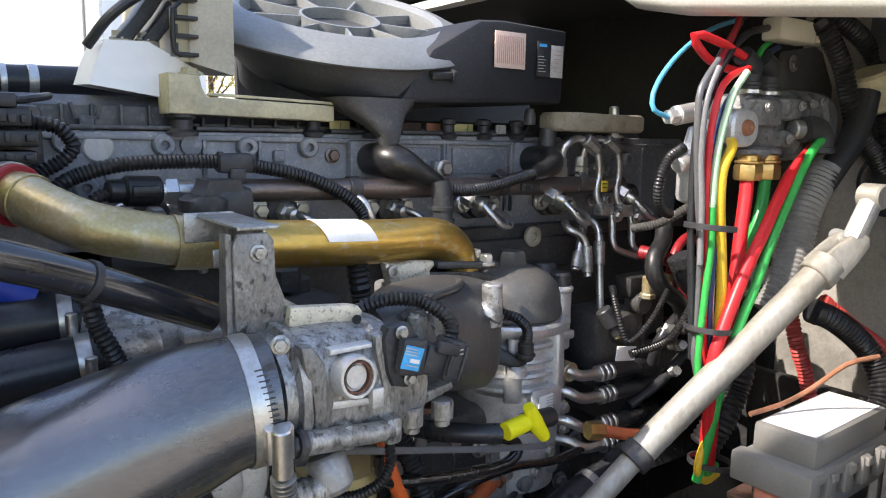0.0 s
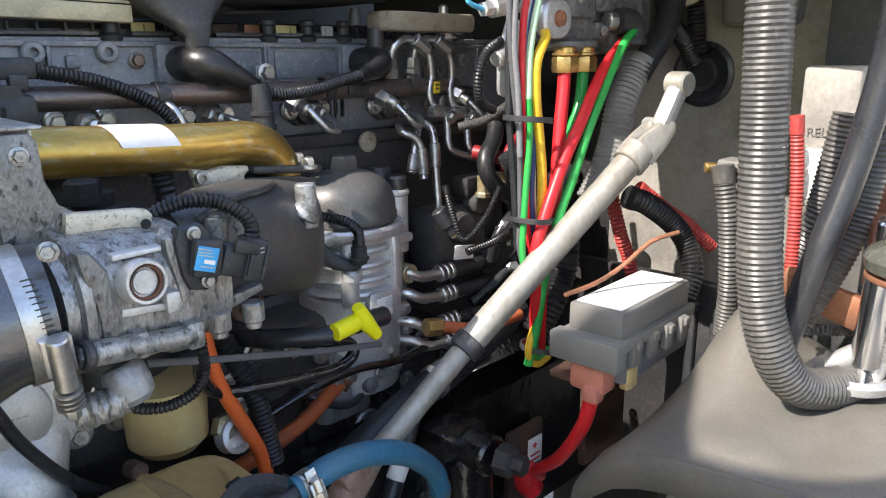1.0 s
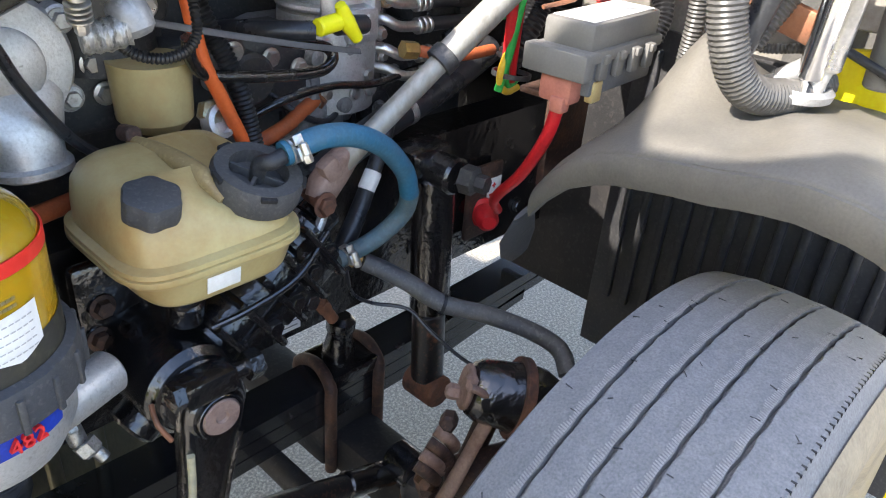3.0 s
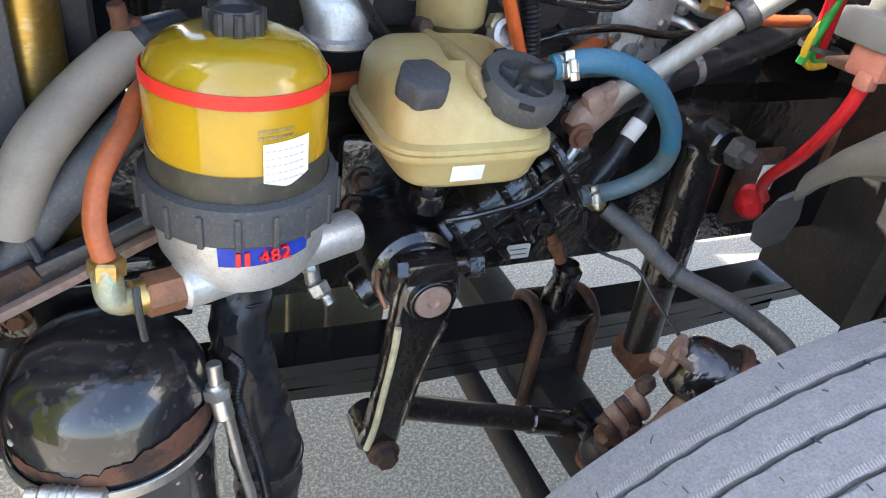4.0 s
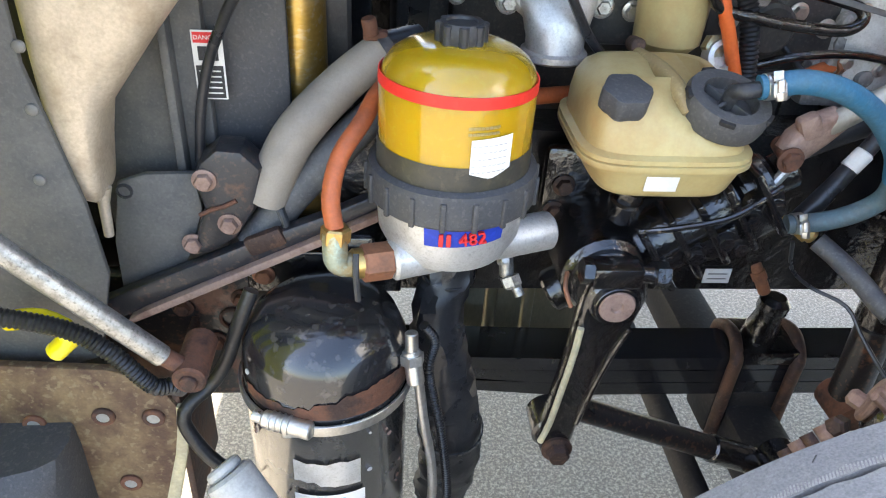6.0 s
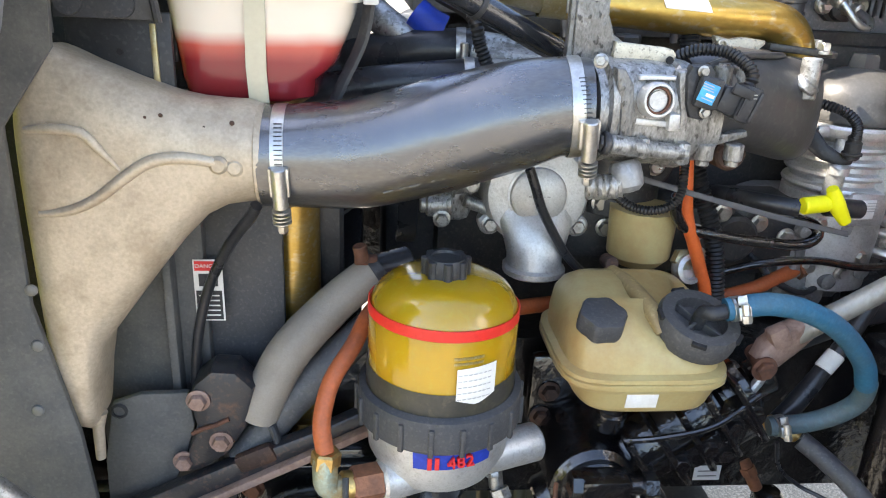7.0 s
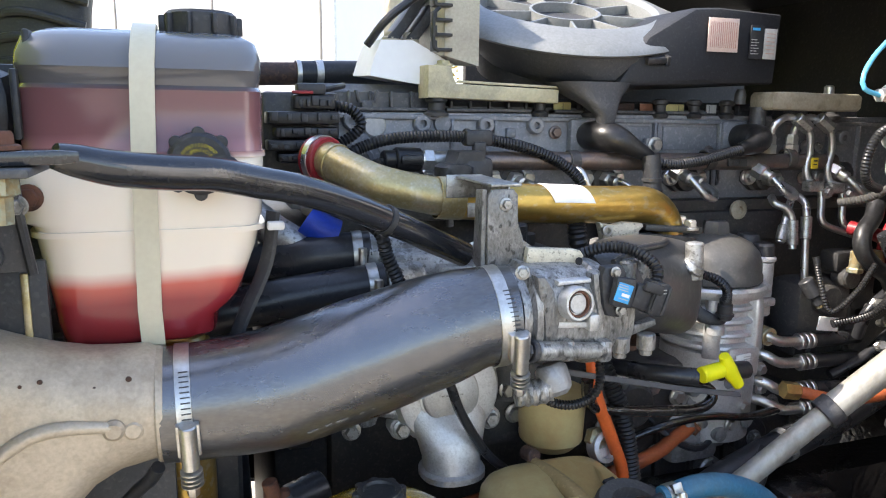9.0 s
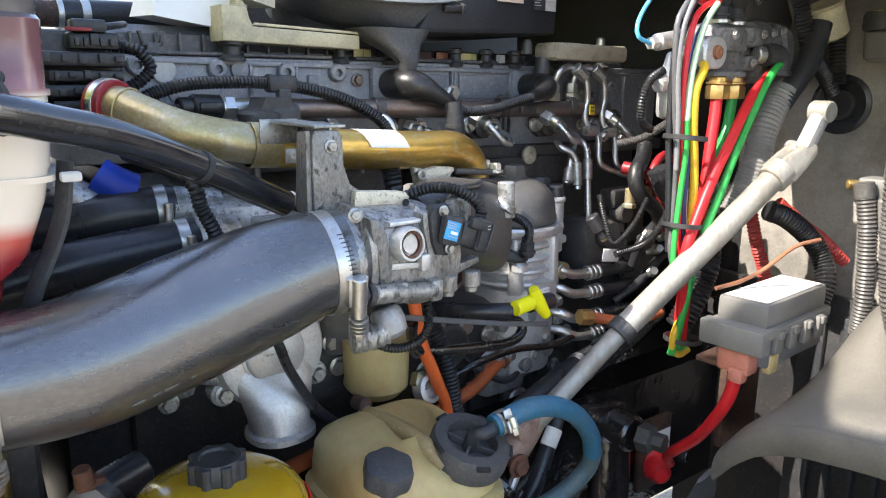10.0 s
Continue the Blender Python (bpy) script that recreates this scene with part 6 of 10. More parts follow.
build_fan()
hb = thing("hood_side_baffle", "dusty grey side baffle panel with white rivets", "panel", (-0.2, 0.65, 1.0))
part("panel", prism([(-0.42, 0.62), (-0.085, 0.74), (-0.055, 0.86), (-0.062, 0.95), (-0.090, 1.10), (-0.088, 1.28), (-0.036, 1.352), (-0.029, 1.43), (-0.027, 1.47), (-0.06, 1.55), (-0.42, 1.62)], 0.008, Matrix.Translation((0, 0.660, 0)), 0.001), "shroud", hb)
for q in ((-0.086, 0.66, 1.119), (-0.089, 0.66, 1.057), (-0.10, 0.66, 0.98)):
    part("rivet", lathe([(0.0062, 0), (0.006, 0.0025), (0.004, 0.004), (0.0, 0.0042)], placed(q, (0, -1, 0)), 18), "box_grey", hb, "white plastic rivet")
part("splash_flap", prism([(-0.30, 1.66), (-0.06, 1.66), (-0.005, 1.62), (0.014, 1.56), (0.018, 1.51), (0.014, 1.464), (0.010, 1.425), (0.0, 1.385), (-0.015, 1.343), (-0.032, 1.30), (-0.075, 1.22), (-0.15, 1.12), (-0.30, 1.02)], 0.008, Matrix.Translation((0, 0.498, 0)), 0.003), "baffle", hb, "smooth grey rubber splash flap")
part("flap_web", box((-0.29, 0.585, 1.36), (0.008, 0.16, 0.56), 0.002), "baffle", hb)


def build_hood():
    h = thing("hood", "yellow-green truck hood tilted open ahead of the radiator", "hood", (-0.9, 1.2, 0.5))
    # unseen top edge, its heights fitted to where its shadow should end
    edge_y = (0.30, 0.435, 0.485, 0.515, 0.65, 0.69, 0.72, 0.77, 0.83, 0.90, 1.00, 1.10, 1.18, 1.25, 1.35, 1.50, 1.70, 2.20)
    edge_z = (2.54, 2.580, 2.560, 2.510, 2.48, 2.52, 2.60, 2.66, 2.62, 2.50, 2.44, 2.46, 2.55, 2.74, 2.80, 2.75, 2.52, 2.46)
    turns = [q * 0.035 - 1.05 for q in range(61)]
    secs = []
    for k in range(9):
        a = k / 8
        x = -0.72 + 0.14 * a - 0.06 * math.sin(a * 3.14)
        w = 1.38 - 0.12 * a
        bow = lambda turn: 0.32 * (1 - math.cos(turn * 1.2))
        rise = lambda turn: 0.55 + a * (float(np.interp(1.25 + 1.26 * math.sin(turn), edge_y, edge_z)) - 0.917 * bow(turn) - 0.55)
        secs.append([Vector((x + bow(q), 1.25 + w * math.sin(q), rise(q))) for q in turns] + [Vector((x - 0.03 + bow(q), 1.25 + (w + 0.02) * math.sin(q), rise(q))) for q in reversed(turns)])
    n, rows = len(turns), len(secs)
    faces = [(k * 2 * n + i, k * 2 * n + (i + 1) % (2 * n), (k + 1) * 2 * n + (i + 1) % (2 * n), (k + 1) * 2 * n + i) for k in range(rows - 1) for i in range(2 * n)]
    for k in (0, rows - 1):
        faces += [(k * 2 * n + i, k * 2 * n + i + 1, k * 2 * n + 2 * n - 2 - i, k * 2 * n + 2 * n - 1 - i) for i in range(n - 1)]
    part("shell", ([tuple(p) for row in secs for p in row], faces), "hood_paint", h)
    part("far_side", prism([(-0.75, 0.7), (-0.36, 0.8), (-0.345, 1.5), (-0.36, 1.72), (-0.33, 2.05), (-0.75, 2.1)], 0.03, Matrix.Translation((0, 2.33, 0)), 0.01), "hood_paint", h)
    far = part("far_duct", loft([oval((x, 2.24, z), X, Y, a, 0.06, 20, 3) for x, z, a in ((-0.22, 1.20, 0.14), (-0.22, 1.50, 0.15), (-0.20, 1.75, 0.15), (-0.16, 1.95, 0.14), (-0.14, 2.1, 0.13))]), "plastic", h, "black moulded air duct along the hood's far side")
    for i in range(9):
        part("duct_rib", tube([(-0.37 + 0.01 * i, 2.20, 1.46 + i * 0.06), (-0.25 + 0.01 * i, 2.172, 1.50 + i * 0.06), (-0.10 + 0.01 * i, 2.172, 1.47 + i * 0.06)], 0.012, 10), "plastic", far)
    part("liner", loft([oval((-0.30, 0.74, z), X, Y, a, 0.05, 16) for z, a in ((1.50, 0.14), (1.58, 0.12), (1.64, 0.05))]), "baffle", h, "grey rubber liner edge")


build_hood()


# ---- fuel filter ----
def build_fuel_filter():
    x, y = 0.325, 0.682
    f = thing("fuel_filter", "amber clear-covered diesel fuel filter on a metal base", "fuel filter", (x, y, 0.84))
    up = lambda z: placed((x, y, z))
    part("cover", lathe([(0.0815, 0.985), (0.0815, 1.084), (0.0805, 1.096), (0.077, 1.107), (0.070, 1.117), (0.058, 1.125), (0.042, 1.130), (0.022, 1.132), (0.0, 1.132)], up(0), 64), "amber", f, "amber clear plastic cover")
    part("fuel", lathe([(0.0, 0.99), (0.0775, 0.99), (0.0775, 1.085), (0.0, 1.085)], up(0), 48), "fuel", f, "bright yellow fuel")
    part("element", lathe([(0.06, 1.08), (0.06, 1.105), (0.04, 1.112), (0.0, 1.112)], up(0), 40), "gold_dull", f)
    part("smoked_skirt", lathe([(0.082, 0.972), (0.0828, 0.976), (0.0828, 1.026), (0.0822, 1.032), (0.0822, 0.972)], up(0), 56), "soot", f, "dark smoked lower edge of the cover")
    part("band", ring((x, y, 1.095), (0.02, 0.03, 1), 0.0805, 0.0016, 0.012, 56), "red_band", f, "bright red rubber band")
    cap = part("vent_cap", lathe([(0.0215, 1.126), (0.023, 1.130), (0.023, 1.147), (0.021, 1.151), (0.016, 1.151), (0.015, 1.148), (0.0, 1.148)], up(0), 32), "plastic", f, "black scalloped vent cap")
    for i in range(8):
        a = math.tau * i / 8
        part("lobe", rod((x + 0.0215 * math.cos(a), y + 0.0215 * math.sin(a), 1.129), (x + 0.0215 * math.cos(a), y + 0.0215 * math.sin(a), 1.150), 0.0052, n=10), "plastic", cap)
    col = part("collar", lathe([(0.0835, 1.006), (0.091, 1.003), (0.093, 0.997), (0.093, 0.968), (0.089, 0.964), (0.083, 0.964)], up(0), 56, closed=True), "plastic_matt", f, "ribbed black plastic lock collar")
    for i in range(18):
        a = math.tau * i / 18
        part("grip", box((x + 0.0935 * math.cos(a), y + 0.0935 * math.sin(a), 0.981), (0.005, 0.006, 0.033), 0.0015, Matrix.Rotation(a, 4, "Z")), "plastic_matt", col)
    part("base", lathe([(0.0, 0.885), (0.04, 0.885), (0.068, 0.900), (0.080, 0.925), (0.083, 0.964), (0.0, 0.964)], up(0), 48), "cast_light", f)
    part("crossbar", joined(rod((0.258, 0.633, 0.902), (0.450, 0.705, 0.899), 0.0235, n=28)), "cast_light", f)
    for a0, a1, w, mat in ((-1.98, -0.92, 0.024, "ink_blue"),):
        pts = [a0 + (a1 - a0) * i / 12 for i in range(13)]
        part("logo_plate", ([(x + (0.0846 - 0.003 * (1 - v)) * math.cos(a), y + (0.0846 - 0.003 * (1 - v)) * math.sin(a), 0.9385 + v * w + 0.004 * (i / 12)) for v in (0, 1) for i, a in enumerate(pts)], [(i, i + 1, i + 14, i + 13) for i in range(12)]), mat, f, "blue number plate with red figures")
    part("number", letters("482", 0.020, Matrix.Translation((x + 0.017, y - 0.0842, 0.952)) @ Matrix.Rotation(radians(9), 4, "Z") @ Matrix.Rotation(radians(-5), 4, "Y"), 0.002), "ink_red", f)
    part("logo_shape", joined(*[box((x - 0.016 + k * 0.008, y - 0.0842, 0.950), (0.005, 0.003, 0.015), 0.001) for k in range(2)]), "ink_red", f)
    lab = [-1.48 + i * 0.06 for i in range(10)]
    part("label", ([(x + 0.0834 * math.cos(a), y + 0.0834 * math.sin(a), (1.062 if v else 1.018 + 0.008 * abs(i - 4.5) / 4.5) + 0.002 * i / 9) for v in (0, 1) for i, a in enumerate(lab)], [(i, i + 1, i + 11, i + 10) for i in range(9)]), "paper", f, "worn white paper label")
    for z in (1.055, 1.048, 1.041, 1.034, 1.027):
        for i in range(7):
            a = -1.44 + i * 0.066
            part("print", box((x + 0.0837 * math.cos(a), y + 0.0837 * math.sin(a), z), (0.0004, 0.0040, 0.0009), 0, Matrix.Rotation(a, 4, "Z")), "tag_grey", f)
    part("moulded_marks", joined(*[box((x + 0.0816 * math.cos(a), y + 0.0816 * math.sin(a), z), (0.0008, 0.0035, 0.0028), 0, Matrix.Rotation(a, 4, "Z")) for z in (1.073, 1.067) for a in (-1.5 + 0.05 * i for i in range(8))]), "gold_dull", f)
    el = part("inlet_nut", lathe([(0.021, 0), (0.021, 0.03), (0.018, 0.033)], placed((0.258, 0.633, 0.902), (-0.95, -0.3, 0.05)), 6), "copper", f, "rusty hex nut")
    part("inlet_collar", rod((0.230, 0.624, 0.904), (0.216, 0.62, 0.905), 0.017), "brass", f)
    part("elbow", tube([(0.222, 0.621, 0.905), (0.208, 0.618, 0.906), (0.201, 0.616, 0.914), (0.200, 0.617, 0.93), (0.200, 0.62, 0.945)], 0.0135, 18, 0.004), "brass_old", f, "corroded brass elbow")
    part("elbow_nut", lathe([(0.016, 0), (0.016, 0.015), (0.013, 0.017)], placed((0.200, 0.62, 0.935), (0.1, 0.05, 1)), 6), "brass", f)
    part("bolt", hexhead((0.395, 0.69, 0.870), (0.1, -0.6, -0.8), 0.009, 0.010), "bolt_dull", f)
    part("drain_valve", joined(rod((0.400, 0.70, 0.862), (0.403, 0.694, 0.838), 0.009), lathe([(0.0125, 0), (0.0125, 0.012), (0.010, 0.015)], placed((0.405, 0.688, 0.842), (0.35, -0.5, -0.8)), 6), rod((0.413, 0.680, 0.832), (0.418, 0.674, 0.822), 0.0065)), "bolt_dull", f)
    part("mount", box((0.33, 0.79, 0.90), (0.13, 0.09, 0.09), 0.01), "gloss", f)
    part("zip_tie", tube([(0.222, 0.61, 0.925), (0.222, 0.600, 0.905), (0.224, 0.60, 0.872)], 0.0035, 8), "plastic", f)


build_fuel_filter()
solo("fuel_hose", tube([(0.200, 0.62, 0.95), (0.196, 0.632, 0.98), (0.205, 0.655, 1.015), (0.228, 0.69, 1.04), (0.25, 0.74, 1.06), (0.30, 0.80, 1.065)], 0.0098, 16), "orange", "dull orange fuel hose from the filter's elbow", "hose")
solo("return_hose", tube([(0.30, 0.81, 1.00), (0.42, 0.83, 1.015), (0.55, 0.87, 1.01), (0.68, 0.88, 1.0), (0.784, 0.89, 1.017), (0.827, 0.90, 1.030), (0.872, 0.915, 1.042)], 0.0105, 14), "orange", "dull orange hose running back to the compressor", "hose")
ch_thing = thing("coolant_hose", "dusty grey coolant hose sleeve curving down", "hose", (0.2, 0.78, 1.06))
part("hose_end", rod((0.295, 0.825, 1.085), (0.250, 0.806, 1.079), 0.0205), "rubber", ch_thing)
part("sleeve", tube([(0.255, 0.808, 1.082), (0.232, 0.80, 1.066), (0.205, 0.79, 1.045), (0.170, 0.775, 1.013), (0.144, 0.765, 0.982), (0.123, 0.755, 0.942), (0.111, 0.75, 0.908)], [0.0225, 0.0235, 0.0245, 0.026, 0.0265, 0.026, 0.025], 26), "grey_hose", ch_thing)
c = thing("lower_coolant_hose", "black lower coolant hose under the grey one", "hose", (0.18, 0.77, 0.98))
part("hose", tube([(0.275, 0.80, 1.035), (0.230, 0.79, 0.996), (0.189, 0.775, 0.959), (0.147, 0.765, 0.916), (0.111, 0.755, 0.873), (0.088, 0.748, 0.846)], [0.020, 0.0215, 0.0225, 0.0225, 0.0225, 0.022], 22), "rubber_dusty", c)
part("strap", tube([(0.128, 0.738, 0.905), (0.134, 0.735, 0.885), (0.138, 0.738, 0.862)], 0.010, 10, squash=0.5), "rubber_dusty", c)
k = thing("hose_clamp", "steel hose clamp with a rusty screw", "hose clamp", (0.258, 0.80, 1.104))
part("band", ring((0.252, 0.806, 1.079), (1, 0.42, 0.55), 0.0235, 0.002, 0.013), "cast_dark", k)
part("screw", joined(rod((0.236, 0.79, 1.100), (0.232, 0.788, 1.120), 0.0085), box((0.240, 0.795, 1.099), (0.028, 0.012, 0.012), 0.003)), "rust", k)
arm = thing("stay_bar", "rusty black support arm angling up from the front", "bracket", (0.1, 0.73, 0.82))
part("bar", loft([oval(q, (0.1, 0.99, 0), (-0.40, 0, 0.91), 0.012, w, 14, 6) for q, w in (((-0.150, 0.728, 0.733), 0.016), ((-0.055, 0.728, 0.781), 0.016), ((0.066, 0.728, 0.836), 0.017), ((0.115, 0.730, 0.862), 0.013), ((0.187, 0.733, 0.894), 0.010), ((0.27, 0.74, 0.932), 0.009))]), "hump_black", arm)
part("flange", loft([oval(q, (0.1, 0.99, 0), (-0.40, 0, 0.91), 0.018, w, 12, 5) for q, w in (((-0.06, 0.722, 0.757), 0.004), ((-0.04, 0.722, 0.768), 0.006), ((0.064, 0.722, 0.820), 0.006), ((0.187, 0.728, 0.877), 0.006), ((0.27, 0.735, 0.915), 0.005))]), "clay", arm, "rust-pink lower flange")
part("clamp_tab", joined(box((0.110, 0.722, 0.868), (0.050, 0.014, 0.026), 0.006, Matrix.Rotation(radians(-24), 4, "Y")), rod((0.096, 0.716, 0.858), (0.096, 0.73, 0.858), 0.007)), "rust_dark", arm)


# ---- steering reservoir ----
def build_reservoir():
    r = thing("power_steering_reservoir", "yellowed plastic fluid reservoir with two black caps", "reservoir", (0.54, 0.72, 0.96))
    secs = []
    for z, x0, x1, y0, y1 in ((0.975, 0.492, 0.630, 0.655, 0.80), (0.978, 0.484, 0.634, 0.648, 0.806), (0.984, 0.479, 0.637, 0.644, 0.81), (1.006, 0.466, 0.644, 0.638, 0.813), (1.012, 0.459, 0.650, 0.633, 0.816), (1.015, 0.456, 0.652, 0.631, 0.817), (1.0205, 0.456, 0.652, 0.631, 0.817), (1.0215, 0.459, 0.649, 0.634, 0.816), (1.0225, 0.457, 0.651, 0.632, 0.817), (1.0275, 0.457, 0.651, 0.632, 0.817), (1.030, 0.465, 0.643, 0.641, 0.812),
                              (1.05, 0.466, 0.641, 0.645, 0.812), (1.070, 0.470, 0.637, 0.652, 0.812), (1.082, 0.477, 0.631, 0.664, 0.806), (1.090, 0.488, 0.622, 0.680, 0.796), (1.094, 0.504, 0.606, 0.70, 0.78)):
        secs.append(oval(((x0 + x1) / 2, (y0 + y1) / 2, z), X, Y, (x1 - x0) / 2, (y1 - y0) / 2, 96, 4.6))
    shell = loft(secs)
    cap_at, lean = Vector((0.608, 0.676, 1.072)), Vector((0.10, -0.34, 1.0))
    cut = []
    for q in shell[0]:
        q = Vector(q)
        d = (q - cap_at).dot(lean.normalized())
        near = (q - cap_at - lean.normalized() * d).length
        if d > -0.012 and near < 0.062:
            q = q - lean.normalized() * (d + 0.012) * min(1.0, (0.062 - near) / 0.012)
        cut.append(tuple(q))
    body = part("body", (cut, shell[1]), "tank", r, sharp=60)
    # raised here; the darker brown also paints the recessed groove's shade
    part("spout_channel", tube([(0.546, 0.80, 1.087), (0.551, 0.76, 1.089), (0.556, 0.72, 1.088), (0.562, 0.69, 1.081), (0.566, 0.664, 1.066)], [0.008, 0.010, 0.011, 0.011, 0.007], 14, 0.008), "tank_dark", r, "moulded channel, brown from fluid tint and painted groove shade")
    part("spout_plug", rod((0.544, 0.815, 1.094), (0.5465, 0.794, 1.097), 0.009), "rust_dark", r)
    part("label", box((0.5445, 0.6385, 0.998), (0.036, 0.0012, 0.019), 0.0003, Matrix.Rotation(radians(10), 4, "X")), "paper", r)
    for n, (cx, cy, cz, rad, hgt, lobes, lean) in enumerate(((0.498, 0.672, 1.077, 0.0255, 0.017, 6, -0.30), (0.608, 0.676, 1.066, 0.0455, 0.022, 10, -0.34))):
        mm = placed((cx, cy, cz), (0.02 if n == 0 else 0.10, lean, 1))
        if n == 0:
            star = [[mm @ Vector((rad * k * (1 + 0.055 * math.cos(6 * a)) * math.cos(a), rad * k * (1 + 0.055 * math.cos(6 * a)) * math.sin(a), z)) for a in (math.tau * j / 60 for j in range(60))] for k, z in ((0.80, -0.012), (1.0, -0.006), (1.02, 0.0), (1.02, hgt * 0.75), (0.97, hgt * 0.95), (0.88, hgt))]
            cap = part("cap", loft(star), "plastic_matt", r, "black plastic six-lobed cap")
        else:
            cap = part("cap", lathe([(rad * 0.8, -0.012), (rad * 0.97, -0.008), (rad, -0.004), (rad * 1.02, 0.002), (rad * 1.02, hgt * 0.7), (rad * 0.96, hgt), (rad * 0.66, hgt), (rad * 0.62, hgt * 0.4), (0.0, hgt * 0.35)], mm, 48), "plastic_matt", r, "broad black plastic cap")
            for i in range(5):
                q = mm @ Matrix.Rotation(math.tau * i / 5 + 0.3, 4, "Z")
                part("slot", moved(box((rad * 0.99, 0, hgt * 0.86), (0.006, 0.016, 0.005), 0.001), q), "dark", cap)
        if n == 1:
            for i in range(4):
                part("web", moved(box((rad * 0.32, 0, hgt * 0.55), (rad * 0.62, 0.004, hgt * 0.5), 0.001), mm @ Matrix.Rotation(i * math.pi / 2 + 0.4, 4, "Z")), "plastic_matt", cap)
            part("nipple", tube([mm @ Vector((0, 0, 0.008)), mm @ Vector((0, 0, 0.028)), Vector((0.616, 0.657, 1.096)), Vector((0.640, 0.656, 1.102))], 0.0085, 14, 0.005), "plastic", cap)
    return r


build_reservoir()
bh = thing("return_hose", "blue rubber return hose looping from the reservoir cap", "hose", (0.75, 0.7, 1.0))
part("hose", tube([(0.630, 0.657, 1.101), (0.645, 0.656, 1.104), (0.677, 0.655, 1.109), (0.725, 0.66, 1.098), (0.781, 0.672, 1.067), (0.834, 0.69, 1.016), (0.858, 0.704, 0.975)], 0.0128, 20, 0.008), "blue_hose", bh)
part("lower_hose", tube([(0.8585, 0.7035, 0.978), (0.864, 0.71, 0.962), (0.868, 0.72, 0.94), (0.857, 0.73, 0.918), (0.835, 0.74, 0.899), (0.81, 0.746, 0.889), (0.775, 0.75, 0.883)], 0.0127, 20, 0.008), "hose_faded", bh, "faded grey-green lower end")
build_worm_clamp((0.641, 0.656, 1.103), (1, 0, 0.15), 0.0125, (0, -1, 0.4), width=0.013, screw=0.012, springs=False, label="small steel clamp on the blue hose")
build_worm_clamp((0.788, 0.749, 0.885), (1, 0.1, 0.1), 0.0128, (0, -1, 0.4), width=0.014, screw=0.014, springs=False, label="small steel clamp at the steering gear's hose")


# ---- steering gear ----
def build_steering_gear():
    g = thing("steering_gear", "wet glossy black steering gearbox with a long pitman arm", "steering gear", (0.58, 0.75, 0.8))
    part("cylinder", joined(rod((0.50, 0.755, 0.785), (0.70, 0.755, 0.925), 0.050, n=32), rod((0.70, 0.755, 0.925), (0.735, 0.755, 0.95), 0.040), rod((0.735, 0.755, 0.95), (0.76, 0.755, 0.965), 0.026)), "gloss", g)
    part("sector_housing", joined(rod((0.525, 0.84, 0.838), (0.525, 0.685, 0.838), 0.055, n=32), rod((0.525, 0.69, 0.838), (0.525, 0.676, 0.838), 0.044), rod((0.545, 0.735, 0.90), (0.548, 0.73, 0.93), 0.022), lathe([(0.016, 0), (0.016, 0.014)], placed((0.548, 0.73, 0.93), (0.1, -0.2, 1)), 6)), "gloss", g)
    for k in range(-1, 4):
        part("gear_rib", box((0.62 + 0.03 * k, 0.718, 0.880 + 0.021 * k), (0.010, 0.06, 0.10), 0.004, Matrix.Rotation(radians(-35), 4, "Y")), "gloss", g)
    part("side_rib", box((0.62, 0.705, 0.862), (0.16, 0.014, 0.022), 0.006, Matrix.Rotation(radians(-35), 4, "Y")), "gloss", g)
    part("valve_body", joined(box((0.705, 0.735, 0.918), (0.05, 0.07, 0.06), 0.01, Matrix.Rotation(radians(-35), 4, "Y")), box((0.665, 0.71, 0.885), (0.05, 0.03, 0.035), 0.006, Matrix.Rotation(radians(-35), 4, "Y"))), "gloss", g)
    for q in ((0.635, 0.697, 0.868), (0.668, 0.697, 0.89), (0.695, 0.70, 0.92), (0.72, 0.70, 0.935), (0.69, 0.70, 0.88)):
        part("bolt", hexhead(q, (0, -1, 0), 0.011, 0.01), "gloss", g)
    part("mounting_foot", joined(box((0.515, 0.815, 0.905), (0.11, 0.022, 0.11), 0.01), box((0.575, 0.82, 0.935), (0.06, 0.02, 0.05), 0.008)), "gloss", g)
    for q in ((0.487, 0.803, 0.907), (0.545, 0.803, 0.938), (0.478, 0.803, 0.868), (0.585, 0.809, 0.945)):
        part("washer", rod((q[0], q[1] + 0.004, q[2]), (q[0], q[1] - 0.001, q[2]), 0.016), "gloss", g)
        part("bolt", hexhead(q, (0, -1, 0.05), 0.011, 0.012), "rust_dark", g)
    part("grease_line", tube([(0.56, 0.70, 0.90), (0.60, 0.685, 0.915), (0.66, 0.68, 0.935), (0.72, 0.70, 0.965)], 0.004, 10), "gloss", g)
    part("input_shaft", rod((0.50, 0.755, 0.785), (0.475, 0.755, 0.768), 0.030), "gloss", g)
    spine = (((0.532, 0.668, 0.868), 0.033), ((0.532, 0.668, 0.832), 0.040), ((0.525, 0.668, 0.790), 0.036), ((0.517, 0.668, 0.750), 0.030), ((0.507, 0.668, 0.695), 0.026), ((0.496, 0.668, 0.625), 0.0235), ((0.490, 0.668, 0.590), 0.026), ((0.490, 0.668, 0.565), 0.017))
    armp = part("pitman_arm", loft([oval(q, (0.985, 0, 0.0), Y, a, 0.016, 24, 5) for q, a in spine]), "gloss", g)
    # one web is pale, its twin on the other edge stays black
    part("arm_web", tube([(q[0] - a + 0.005, 0.651, q[2]) for q, a in spine[2:7]], 0.0045, 10), "beam", armp, "pale edge of the arm")
